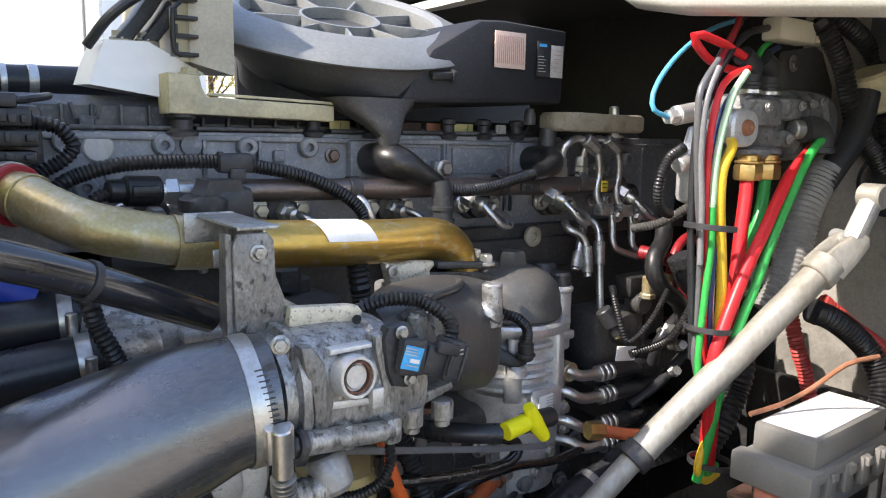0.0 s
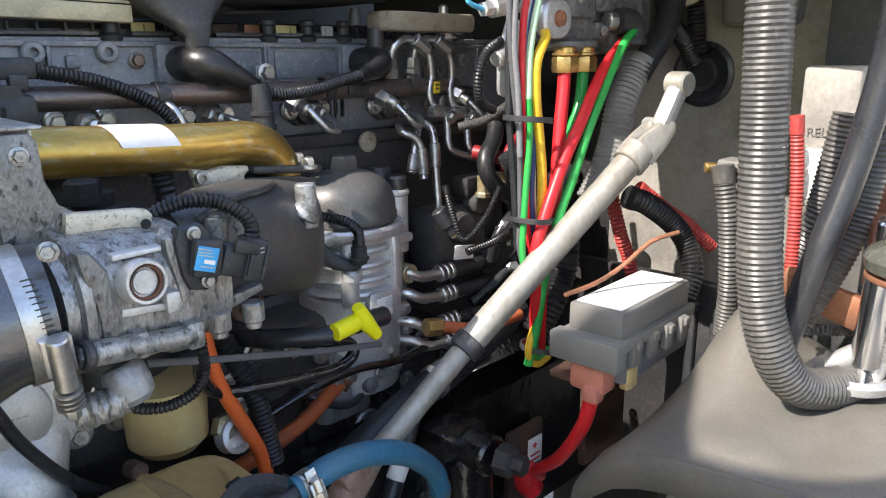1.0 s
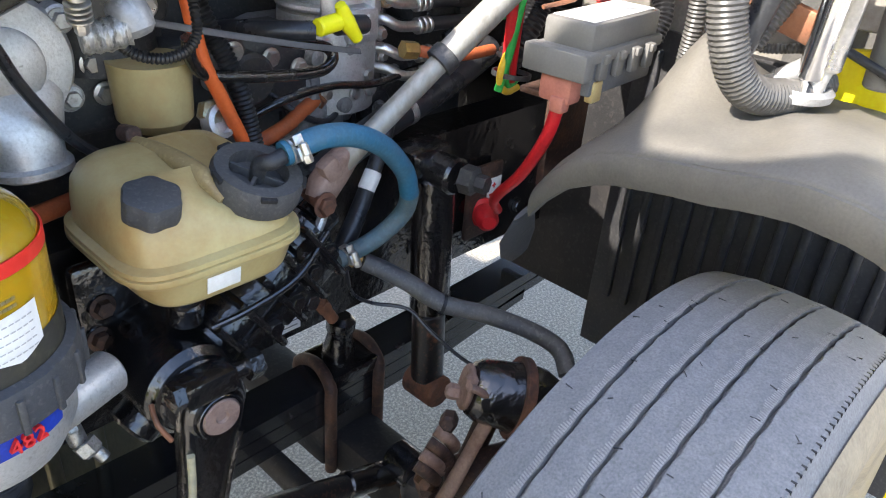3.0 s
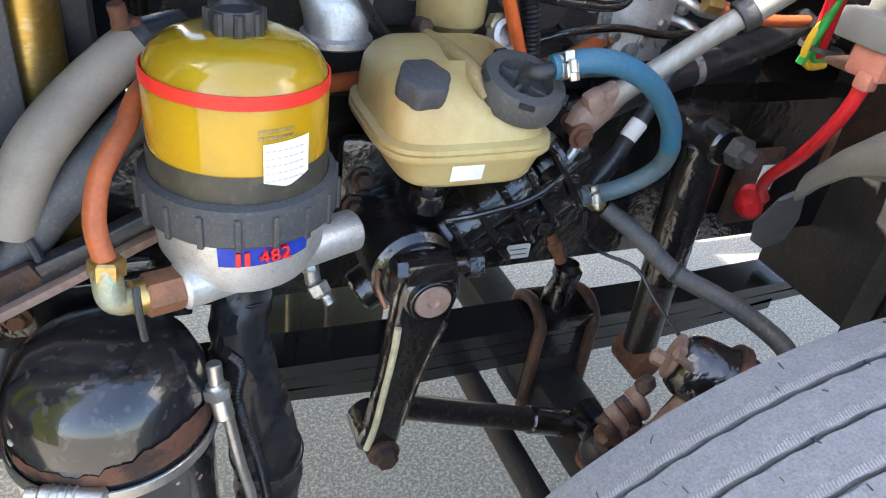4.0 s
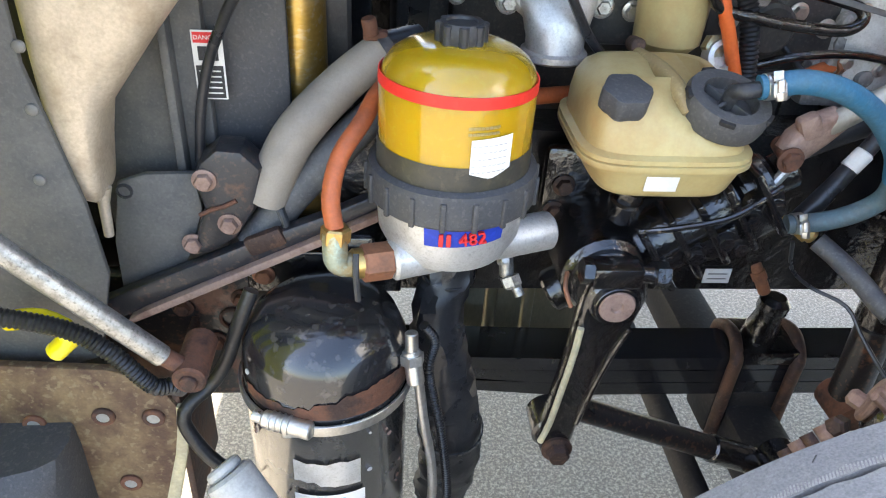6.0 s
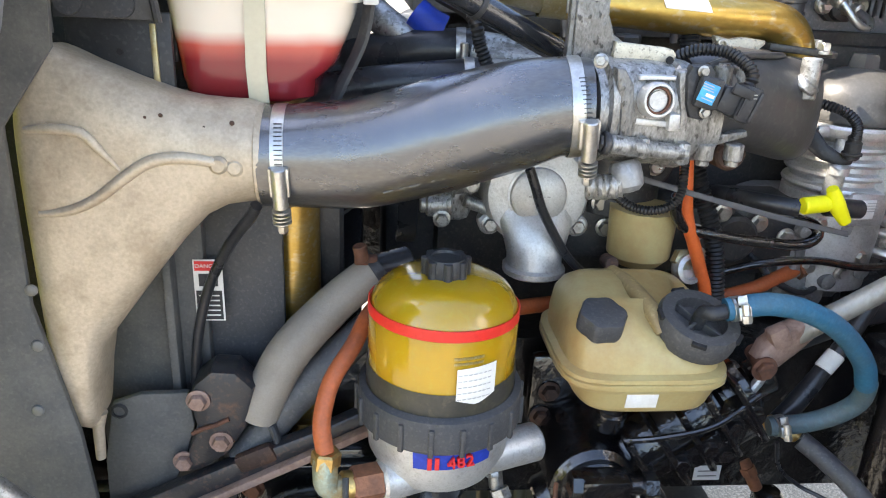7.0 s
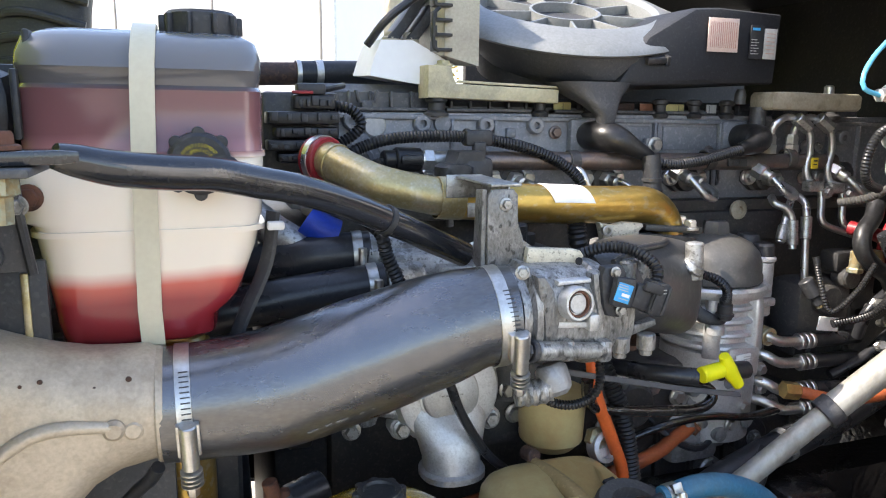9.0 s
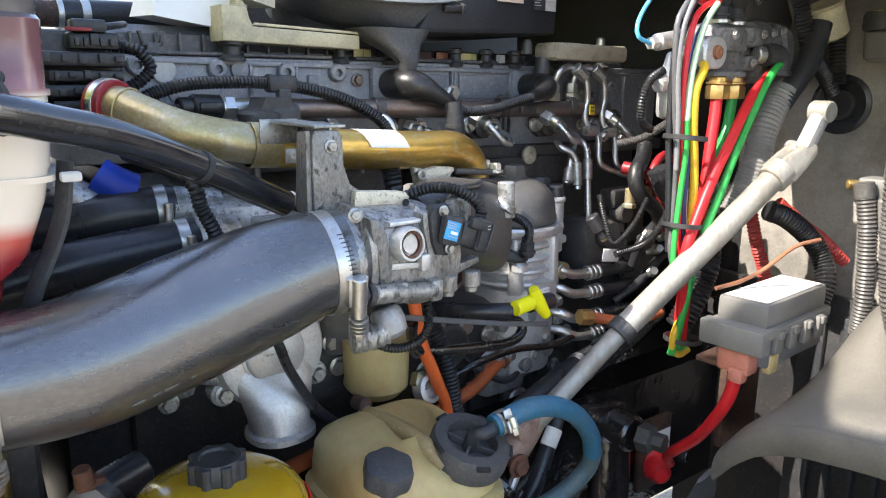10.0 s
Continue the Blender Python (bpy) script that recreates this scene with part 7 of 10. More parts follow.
    part("arm_web", tube([(q[0] + a - 0.006, 0.651, q[2]) for q, a in spine[2:6]], 0.0045, 10), "gloss", armp)
    part("arm_eye", joined(rod((0.531, 0.69, 0.829), (0.531, 0.650, 0.829), 0.036, n=28)), "gloss", armp)
    part("pinch_bolt", joined(rod((0.482, 0.655, 0.874), (0.578, 0.655, 0.868), 0.011), lathe([(0.017, 0), (0.017, 0.016), (0.014, 0.018)], placed((0.570, 0.655, 0.8685), (1, 0, -0.06)), 6), lathe([(0.016, 0), (0.016, 0.012)], placed((0.482, 0.655, 0.874), (1, 0, -0.06)), 6)), "gloss", armp)
    part("clamp_ear", box((0.525, 0.66, 0.868), (0.062, 0.035, 0.030), 0.006), "gloss", armp)
    part("shaft_end", lathe([(0.023, 0), (0.023, 0.004), (0.021, 0.007), (0.008, 0.007), (0.006, 0.004), (0.0, 0.004)], placed((0.531, 0.650, 0.827), (0, -1, 0)), 28), "clay", armp, "pinkish rusted shaft end")
    part("shaft_ring", ring((0.531, 0.650, 0.827), Y, 0.0235, 0.004, 0.012, 40), "gloss", armp)
    part("ball_nut", hexhead((0.494, 0.652, 0.575), (0, -1, 0), 0.016, 0.020), "rust_dark", armp)
    part("cotter_ring", tube([(0.475, 0.685, 0.85), (0.47, 0.665, 0.84), (0.478, 0.655, 0.82)], 0.003, 8), "copper", g)
    lab = part("label", box((0.757, 0.8405, 0.736), (0.042, 0.0012, 0.026), 0.0003), "paper", g, "small white printed label on the rail")
    for i in range(2):
        part("print_line", box((0.757, 0.8395, 0.740 - i * 0.009), (0.030, 0.0006, 0.0016), 0), "box_grey", lab)
    part("port_fitting", joined(rod((0.745, 0.752, 0.885), (0.715, 0.752, 0.895), 0.012), lathe([(0.014, 0), (0.014, 0.016)], placed((0.728, 0.752, 0.89), (1, 0, -0.2)), 6)), "brass", g)
    part("brass_fitting", joined(lathe([(0.012, 0), (0.012, 0.018), (0.009, 0.02)], placed((0.785, 0.77, 0.872), (0.7, 0.4, -0.2)), 6), rod((0.79, 0.775, 0.87), (0.82, 0.788, 0.86), 0.009)), "brass", g)
    part("bleed_fitting", joined(rod((0.815, 0.85, 0.755), (0.842, 0.84, 0.705), 0.0095), lathe([(0.0125, 0), (0.0125, 0.014)], placed((0.822, 0.847, 0.742), (0.5, -0.2, -0.85)), 6)), "copper", g)
    return g


build_steering_gear()
bhose = thing("brake_hose", "thick black brake hose curving to the wheel", "hose", (0.9, 0.67, 0.8))
part("hose", tube([(0.845, 0.775, 0.842), (0.862, 0.755, 0.832), (0.885, 0.72, 0.815), (0.906, 0.67, 0.796), (0.95, 0.62, 0.782), (0.984, 0.57, 0.768), (0.996, 0.52, 0.755), (0.98, 0.49, 0.735)], 0.0135, 18), "rubber_dusty", bhose)
part("ferrule", joined(rod((0.815, 0.79, 0.862), (0.84, 0.778, 0.845), 0.0105), lathe([(0.014, 0), (0.014, 0.016), (0.011, 0.018)], placed((0.822, 0.787, 0.857), (0.7, -0.35, -0.5)), 6)), "brass", bhose, "brass hose ferrule")
part("band", ring((0.906, 0.67, 0.796), (0.6, -0.6, -0.25), 0.0135, 0.0012, 0.006), "rubber", bhose)
solo("sensor_cable", tube([(0.80, 0.76, 0.85), (0.82, 0.77, 0.80), (0.85, 0.76, 0.775), (0.885, 0.72, 0.77), (0.90, 0.68, 0.74), (0.93, 0.62, 0.70), (0.97, 0.58, 0.70)], 0.003, 8), "rubber", "thin black sensor cable below the brake hose", "cable")
solo("steering_line", tube([(0.80, 0.785, 0.855), (0.834, 0.79, 0.893), (0.875, 0.80, 0.952), (0.905, 0.81, 0.995), (0.93, 0.82, 1.04)], [0.012, 0.014, 0.0115, 0.0115, 0.0115], 14), "rubber", "black steering pressure hose with a white band", "hose")
solo("hose_band", rod((0.866, 0.798, 0.940), (0.884, 0.802, 0.964), 0.0128), "paper", "white band on the steering hose", "band")
st = thing("steering_shaft_joint", "rusty steel joint under the strut's lower end", "joint", (0.72, 0.76, 0.98))
part("yoke", joined(loft([oval(q, (0.6, 0.2, -0.75), (0.1, -0.98, 0), a, b, 16, 3) for q, a, b in (((0.790, 0.745, 1.036), 0.016, 0.016), ((0.765, 0.742, 1.020), 0.024, 0.018), ((0.742, 0.738, 1.002), 0.024, 0.018), ((0.728, 0.735, 0.99), 0.014, 0.014))]), box((0.745, 0.728, 1.030), (0.026, 0.02, 0.03), 0.006, Matrix.Rotation(radians(-30), 4, "Y"))), "clay", st)
part("yoke_bolt", joined(rod((0.728, 0.712, 0.992), (0.732, 0.755, 0.996), 0.011), hexhead((0.728, 0.716, 0.992), (0, -1, 0), 0.012, 0.010)), "rust", st)
part("clip", tube([(0.655, 0.735, 0.945), (0.70, 0.725, 0.942), (0.722, 0.724, 0.955), (0.736, 0.726, 0.980)], 0.0065, 10), "cast", st)


def build_axle():
    s = thing("leaf_spring", "black painted leaf spring with rusty U-bolts", "leaf spring", (0.8, 0.9, 0.55))
    for i, (x0, x1, z) in enumerate(((-0.2, 1.9, 0.534), (0.1, 1.6, 0.506), (0.3, 1.4, 0.478))):
        part("leaf", loft([[Vector((x, 0.86, z - 0.013 + dz)), Vector((x, 0.94, z - 0.013 + dz)), Vector((x, 0.94, z + 0.013 + dz)), Vector((x, 0.86, z + 0.013 + dz))] for x, dz in ((x0, 0.03), ((x0 + x1) / 2 - 0.3, 0.005), ((x0 + x1) / 2 + 0.3, 0.005), (x1, 0.03))]), "rod_black", s)
    for x in (0.842, 0.952):
        part("u_bolt", tube([(x, 0.848, 0.37), (x, 0.848, 0.52), (x + 0.004, 0.855, 0.558), (x + 0.012, 0.90, 0.573), (x + 0.012, 0.945, 0.558), (x + 0.012, 0.955, 0.52), (x + 0.012, 0.955, 0.37)], 0.011, 14, 0.012), "rust_dark", s)
    part("spring_pad", box((0.905, 0.90, 0.556), (0.11, 0.10, 0.03), 0.008), "gloss", s)
    part("axle_seat", box((0.90, 0.90, 0.425), (0.14, 0.09, 0.10), 0.01), "dark", s)
    part("stop_post", lathe([(0.030, 0.0), (0.028, 0.02), (0.022, 0.05), (0.026, 0.06), (0.026, 0.075), (0.016, 0.085), (0.0, 0.085)], placed((0.90, 0.90, 0.568), (0.1, 0, 1)), 24), "gloss", s)
    a = thing("front_axle", "grimy black front axle beam with a rusted knuckle", "axle", (0.9, 1.0, 0.45))
    part("beam", loft([oval((0.90, y, z), X, Z, 0.05, h, 16, 5) for y, z, h in ((0.42, 0.50, 0.07), (0.52, 0.46, 0.06), (0.66, 0.40, 0.045), (0.85, 0.40, 0.045), (1.65, 0.40, 0.045), (1.85, 0.46, 0.06), (2.05, 0.5, 0.07))]), "dark", a)
    part("king_pin", rod((0.87, 0.44, 0.34), (0.87, 0.44, 0.64), 0.045), "rust_dark", a)
    part("knuckle", loft([oval(q, (0.7, 0.7, 0), Z, w, h, 16, 3) for q, w, h in (((0.90, 0.42, 0.60), 0.06, 0.06), ((0.86, 0.48, 0.62), 0.05, 0.05), ((0.82, 0.53, 0.62), 0.028, 0.03), ((0.80, 0.55, 0.62), 0.020, 0.02))]), "rust_dark", a)
    ax = Vector((-0.62, 0.58, 0.22)).normalized()
    ch = part("brake_chamber", lathe([(0.0, -0.05), (0.036, -0.048), (0.045, -0.03), (0.048, -0.006), (0.048, 0.006), (0.044, 0.016), (0.041, 0.052), (0.034, 0.064), (0.016, 0.070), (0.0, 0.070)], placed((0.862, 0.492, 0.760), ax), 40), "gloss", a, "glossy black brake chamber")
    part("clamp_band", ring((0.862, 0.492, 0.760), ax, 0.0475, 0.007, 0.014, 44), "rust", ch, "rusty clamp band")
    part("end_plate", joined(rod(Vector((0.862, 0.492, 0.760)) + ax * 0.066, Vector((0.862, 0.492, 0.760)) + ax * 0.074, 0.030, n=28), lathe([(0.011, 0), (0.011, 0.012), (0.007, 0.016)], placed(Vector((0.862, 0.475, 0.775)) + ax * 0.070, ax), 6), lathe([(0.011, 0), (0.011, 0.012), (0.007, 0.016)], placed(Vector((0.862, 0.505, 0.742)) + ax * 0.070, ax), 6)), "clay", ch, "rusted mounting plate with two nuts")
    part("bent_strap", tube([(0.788, 0.515, 0.806), (0.805, 0.505, 0.792), (0.822, 0.502, 0.770), (0.824, 0.504, 0.745), (0.801, 0.51, 0.695), (0.782, 0.515, 0.655), (0.765, 0.52, 0.620), (0.75, 0.525, 0.585)], [0.008, 0.009, 0.0095, 0.010, 0.010, 0.011, 0.011, 0.010], 14, 0.006, squash=0.6), "clay", a, "bent rusty strap")
    for k, (x, z) in enumerate(((0.748, 0.668), (0.757, 0.682), (0.768, 0.694), (0.780, 0.708))):
        part("clevis_fold", tube([(x - 0.012, 0.545, z + 0.020), (x - 0.004, 0.530, z + 0.010), (x + 0.010, 0.530, z - 0.012), (x + 0.022, 0.540, z - 0.034)], 0.0065, 12, 0.005, squash=1.4), "clay" if k % 2 else "rust_dark", a)
    part("clevis_pin", lathe([(0.012, 0), (0.012, 0.03), (0.008, 0.033)], placed((0.80, 0.55, 0.725), (-0.7, -0.5, 0.4)), 6), "rust_dark", a)
    part("slack_lever", tube([(0.90, 0.535, 0.71), (0.875, 0.54, 0.69), (0.85, 0.545, 0.63), (0.82, 0.55, 0.58), (0.79, 0.55, 0.54)], [0.012, 0.014, 0.014, 0.013, 0.012], 14, squash=1.3), "rust_dark", a)
    for q in ((0.79, 0.545, 0.665), (0.765, 0.55, 0.645), (0.775, 0.555, 0.62)):
        part("lever_nut", lathe([(0.016, 0), (0.016, 0.022), (0.012, 0.026), (0.008, 0.034)], placed(q, (-0.7, -0.5, 0.4)), 6), "rust_dark", a)
    part("dust_boot", lathe([(0.026, 0), (0.030, 0.015), (0.024, 0.045), (0.018, 0.05)], placed((0.852, 0.64, 0.462)), 24), "rubber", a)
    part("boot_ring", ring((0.852, 0.64, 0.458), Z, 0.024, 0.006, 0.012), "rust", a)
    part("tie_arm", loft([oval(q, Y, (0.5, 0, 0.8), 0.018, 0.02, 14, 3) for q in ((0.88, 0.47, 0.50), (0.86, 0.54, 0.46), (0.852, 0.62, 0.44), (0.85, 0.66, 0.44))]), "rust", a)
    d = thing("drag_link", "dull black steel drag link from the pitman arm", "drag link", (0.6, 0.66, 0.55))
    part("bar", rod((0.51, 0.70, 0.612), (0.80, 0.695, 0.500), 0.0185, n=24), "paint_rust", d)
    part("sleeve", rod((0.745, 0.696, 0.521), (0.84, 0.694, 0.484), 0.022), "gloss", d)
    part("ball_end", rod((0.487, 0.66, 0.592), (0.487, 0.715, 0.592), 0.028), "gloss", d)
    part("ball_end", rod((0.852, 0.645, 0.51), (0.852, 0.70, 0.51), 0.03), "gloss", d)
    t = thing("tie_rod", "grimy black tie rod across the axle's front", "tie rod", (0.75, 1.2, 0.4))
    part("bar", rod((0.76, 0.58, 0.40), (0.76, 1.9, 0.40), 0.022), "dark", t)
    sh = thing("shock_absorber", "glossy black shock absorber with rust at its foot", "shock absorber", (0.98, 0.78, 0.6))
    part("upper_tube", rod((0.985, 0.778, 0.940), (0.985, 0.768, 0.70), 0.033, n=28), "gloss", sh)
    part("lower_tube", rod((0.985, 0.768, 0.70), (0.985, 0.76, 0.56), 0.028, n=24), "paint_rust", sh)
    part("foot", joined(rod((0.985, 0.725, 0.545), (0.985, 0.795, 0.545), 0.03)), "rust", sh)
    part("top_eye", joined(rod((0.985, 0.73, 0.952), (0.985, 0.84, 0.952), 0.029), box((0.975, 0.80, 0.964), (0.085, 0.06, 0.045), 0.012)), "gloss", sh)
    part("top_nut", joined(lathe([(0.022, 0), (0.022, 0.02), (0.014, 0.024), (0.014, 0.04), (0.0, 0.04)], placed((0.985, 0.72, 0.955), (0.2, -1, 0)), 6)), "cast_dark", sh)


build_axle()


# ---- air dryer ----
CHIP = random.Random(11)


def build_dryer():
    x, y = 0.182, 0.668
    d = thing("air_dryer", "chipped glossy black air dryer canister with a band clamp", "air dryer", (x, y, 0.4))
    up = placed((x, y, 0))
    part("dome", lathe([(0.102, 0.712), (0.103, 0.740), (0.099, 0.772), (0.088, 0.798), (0.068, 0.815), (0.040, 0.823), (0.0, 0.825)], up, 56), "gloss_smooth", d)
    part("body", lathe([(0.0, 0.36), (0.095, 0.36), (0.102, 0.38), (0.102, 0.70), (0.104, 0.704), (0.104, 0.712), (0.0, 0.712)], up, 56), "gloss_smooth", d)
    part("rust_patch", ([(x + rr * math.cos(a), y + rr * math.sin(a), zz) for i, a in enumerate(-2.6 + k * 0.06 for k in range(45)) for rr, zz in ((0.1036, 0.726), (0.1034, 0.738 + 0.007 * CHIP.random() + 0.016 * max(0.0, math.sin(i * 0.11 - 1.5)) + (0.006 if 20 < i < 38 else 0)))], [(2 * i, 2 * i + 2, 2 * i + 3, 2 * i + 1) for i in range(44)]), "rust", d, "bare rusty strip round the dome's foot")
    for k in range(46):
        a, b, w = CHIP.uniform(-2.7, -0.4), CHIP.random(), CHIP.uniform(0.0015, 0.005)
        rr, zz, up_n = (0.1032, CHIP.uniform(0.44, 0.70), 0.0) if k % 2 else (0.1032 - 0.05 * b, 0.745 + 0.066 * math.sqrt(b), 0.25 + 0.7 * b)
        n = Vector((math.cos(a) * (1 - up_n), math.sin(a) * (1 - up_n), up_n)).normalized()
        part("chip", lathe([(w, -0.001), (w * 0.8, 0.0006), (0.0, 0.0007)], placed((x + rr * math.cos(a), y + rr * math.sin(a), zz), n) @ Matrix.Diagonal((1.0, CHIP.uniform(0.3, 0.8), 1.0, 1.0)), 7), "clay" if k % 3 else "tag_grey", d, "paint chip down to bare metal")
    part("band", ring((x, y, 0.712), Z, 0.1055, 0.003, 0.015, 60), "zinc", d, "bright steel band clamp")
    part("band_bolt", joined(rod((x - 0.066, y - 0.094, 0.722), (x - 0.010, y - 0.114, 0.720), 0.0105), rod((x - 0.078, y - 0.089, 0.7225), (x - 0.066, y - 0.094, 0.722), 0.0075), box((x - 0.026, y - 0.108, 0.718), (0.036, 0.012, 0.019), 0.003), *[rod((x - 0.058 + 0.007 * k, y - 0.097 - 0.0025 * k, 0.7218), (x - 0.055 + 0.007 * k, y - 0.098 - 0.0025 * k, 0.7217), 0.0118) for k in range(4)]), "zinc", d)
    part("label", ([(x + 0.1035 * math.cos(a), y + 0.1035 * math.sin(a), z + (0.006 * CHIP.random() if z > 0.63 else -0.004 * CHIP.random()) + (0.008 if i < 4 and z < 0.63 else 0)) for z in (0.612, 0.650) for i, a in enumerate(-1.93 + k * 0.080 for k in range(11))], [(i, i + 1, i + 12, i + 11) for i in range(10)]), "cast_light", d, "torn silver foil label")
    lab = part("label", ([(x + 0.1037 * math.cos(a), y + 0.1037 * math.sin(a), z) for z in (0.535, 0.595) for a in (-1.94 + k * 0.072 for k in range(13))], [(i, i + 1, i + 14, i + 13) for i in range(12)]), "paper", d, "white label naming the air dryer")
    for i, ch in enumerate("AD-9 Air Dryer"):
        a = -1.90 + i * 0.056
        part("print", letters(ch, 0.012, Matrix.Translation((x + 0.1042 * math.cos(a), y + 0.1042 * math.sin(a), 0.562)) @ Matrix.Rotation(a + math.pi / 2, 4, "Z"), 0.0003), "ink", lab)
    for i in range(5):
        a = -1.72 + i * 0.09
        part("logo_bar", box((x + 0.1042 * math.cos(a), y + 0.1042 * math.sin(a), 0.582), (0.0006, 0.007, 0.012), 0, Matrix.Rotation(a, 4, "Z")), "ink_sky", lab)
    part("logo_square", box((x + 0.1042 * math.cos(-1.16), y + 0.1042 * math.sin(-1.16), 0.553), (0.0006, 0.014, 0.014), 0, Matrix.Rotation(-1.16, 4, "Z")), "ink_green", lab)
    part("bracket", joined(box((x - 0.006, y + 0.09, 0.800), (0.20, 0.006, 0.065), 0.004), box((x - 0.006, y + 0.085, 0.8345), (0.20, 0.02, 0.006), 0.002), box((x, y + 0.12, 0.70), (0.12, 0.06, 0.3), 0.006)), "gloss", d)
    part("bolt", hexhead((0.098, 0.755, 0.795), (0, -1, 0), 0.011, 0.010), "copper", d)
    part("side_valve", joined(rod((0.285, 0.63, 0.775), (0.292, 0.615, 0.735), 0.011), lathe([(0.015, 0), (0.015, 0.012)], placed((0.286, 0.628, 0.77), (0.1, -0.3, -1)), 6), rod((0.285, 0.632, 0.80), (0.286, 0.628, 0.775), 0.008)), "zinc", d)


build_dryer()
wh = thing("wrapped_hose", "bundle of hoses wrapped in black crinkled sleeve", "hose bundle", (0.34, 0.73, 0.6))
rng = random.Random(5)
wv, wf = tube([(0.35, 0.765, 0.86), (0.338, 0.755, 0.80), (0.325, 0.735, 0.74), (0.335, 0.72, 0.67), (0.35, 0.715, 0.58), (0.355, 0.72, 0.48), (0.345, 0.74, 0.38)], [0.030, 0.032, 0.034, 0.038, 0.043, 0.045, 0.04], 18, 0.012)
part("sleeve", ([tuple(c + rng.uniform(-0.0045, 0.0045) for c in q) for q in wv], wf), "rubber", wh)
for z, x, r in ((0.80, 0.338, 0.034), (0.70, 0.329, 0.038), (0.56, 0.351, 0.0465)):
    part("tie", ring((x, 0.757 - (0.80 - z) * 0.2, z), (0, -0.2, 1), r, 0.0022, 0.007, 24), "rubber", wh)
for dx in (-0.014, 0.016):
    part("inner_hose", rod((0.35 + dx, 0.768, 0.90), (0.348 + dx, 0.765, 0.845), 0.012), "rubber", wh)


solo("air_line", tube([(0.295, 0.62, 0.735), (0.305, 0.62, 0.66), (0.318, 0.625, 0.58), (0.322, 0.63, 0.50), (0.31, 0.64, 0.40)], 0.0065, 12), "steel", "bright steel air line beside the dryer", "pipe")
solo("air_line", tube([(0.30, 0.645, 0.80), (0.315, 0.65, 0.77), (0.31, 0.65, 0.72), (0.33, 0.645, 0.62), (0.345, 0.64, 0.50), (0.34, 0.64, 0.42)], 0.0065, 10, ribs=(0.0045, 0.0014)), "loom", "black corrugated air line beside the dryer", "pipe")


# ---- front lower corner ----
def build_front_bracket():
    b = thing("bumper_bracket", "rusty brown bumper bracket with round holes and yellow overspray", "bracket", (0.0, 0.62, 0.6))
    outline = [(-0.30, 0.42), (-0.055, 0.42), (-0.03, 0.52), (-0.01, 0.60), (0.004, 0.68), (-0.02, 0.725), (-0.07, 0.745), (-0.30, 0.76)]
    part("plate", prism(outline, 0.012, Matrix.Translation((0, 0.63, 0)), 0.002), "overspray", b)
    part("paint_edge", loft([oval(q, X, Y, w, 0.004, 12, 3) for q, w in (((0.004, 0.632, 0.685), 0.004), ((0.004, 0.632, 0.65), 0.007), ((-0.004, 0.632, 0.60), 0.008), ((-0.022, 0.632, 0.53), 0.009), ((-0.045, 0.632, 0.44), 0.009))]), "beam", b, "pale yellow overspray along the edge")
    for q in ((-0.087, 0.628, 0.671), (-0.028, 0.628, 0.668), (-0.075, 0.628, 0.549), (-0.17, 0.628, 0.66), (-0.155, 0.628, 0.56)):
        part("hole_rim", ring(q, Y, 0.008, 0.006, 0.006, 20), "rust", b)
        part("hole", lathe([(0.0, 0), (0.008, 0), (0.008, 0.002), (0.0, 0.002)], placed(q, (0, -1, 0)), 18), "flange", b)
    part("gusset", box((0.000, 0.70, 0.60), (0.010, 0.13, 0.24), 0.003), "rust_dark", b)
    s = thing("gas_strut", "chrome gas strut with a rusty end eye", "strut", (-0.05, 0.6, 0.76))
    part("shaft", rod((-0.20, 0.56, 1.06), (0.009, 0.60, 0.792), 0.0125, n=18), "bolt_dull", s)
    part("end_eye", joined(rod((0.006, 0.60, 0.796), (0.030, 0.603, 0.772), 0.0105), rod((0.036, 0.585, 0.768), (0.036, 0.66, 0.768), 0.019), rod((0.036, 0.58, 0.768), (0.036, 0.59, 0.768), 0.010), rod((0.034, 0.62, 0.768), (0.028, 0.63, 0.73), 0.009)), "rust", s)
    solo("corrugated_loom", tube([(-0.22, 0.575, 0.88), (-0.14, 0.58, 0.865), (-0.08, 0.588, 0.841), (-0.043, 0.59, 0.809), (-0.007, 0.592, 0.758), (0.010, 0.60, 0.748), (0.021, 0.61, 0.735)], 0.0105, 12, ribs=(0.005, 0.0018)), "loom", "black corrugated loom beside the gas strut", "wiring")
    solo("loom_tail", tube([(0.10, 0.66, 0.84), (0.085, 0.65, 0.804), (0.062, 0.65, 0.738), (0.040, 0.645, 0.704), (0.018, 0.63, 0.69), (0.010, 0.62, 0.67), (0.03, 0.61, 0.63), (0.06, 0.60, 0.60)], 0.009, 12), "loom", "thin black wire hanging by the bracket", "wiring")
    # hook-shaped piece added for a small yellow area; it is no lamp
    h = thing("yellow_hook", "yellow painted tow hook corner piece", "hook", (-0.16, 0.62, 0.78))
    part("hook", tube([(-0.16, 0.63, 0.82), (-0.12, 0.62, 0.83), (-0.09, 0.612, 0.815), (-0.11, 0.612, 0.79)], 0.012, 12), "cab_paint", h)
    solo("air_tube", joined(rod((0.070, 0.56, 0.645), (0.15, 0.50, 0.555), 0.030, n=24), rod((0.062, 0.566, 0.653), (0.070, 0.56, 0.645), 0.022, n=20)), "tag_grey", "short grey rubber tube before the dryer", "tube")
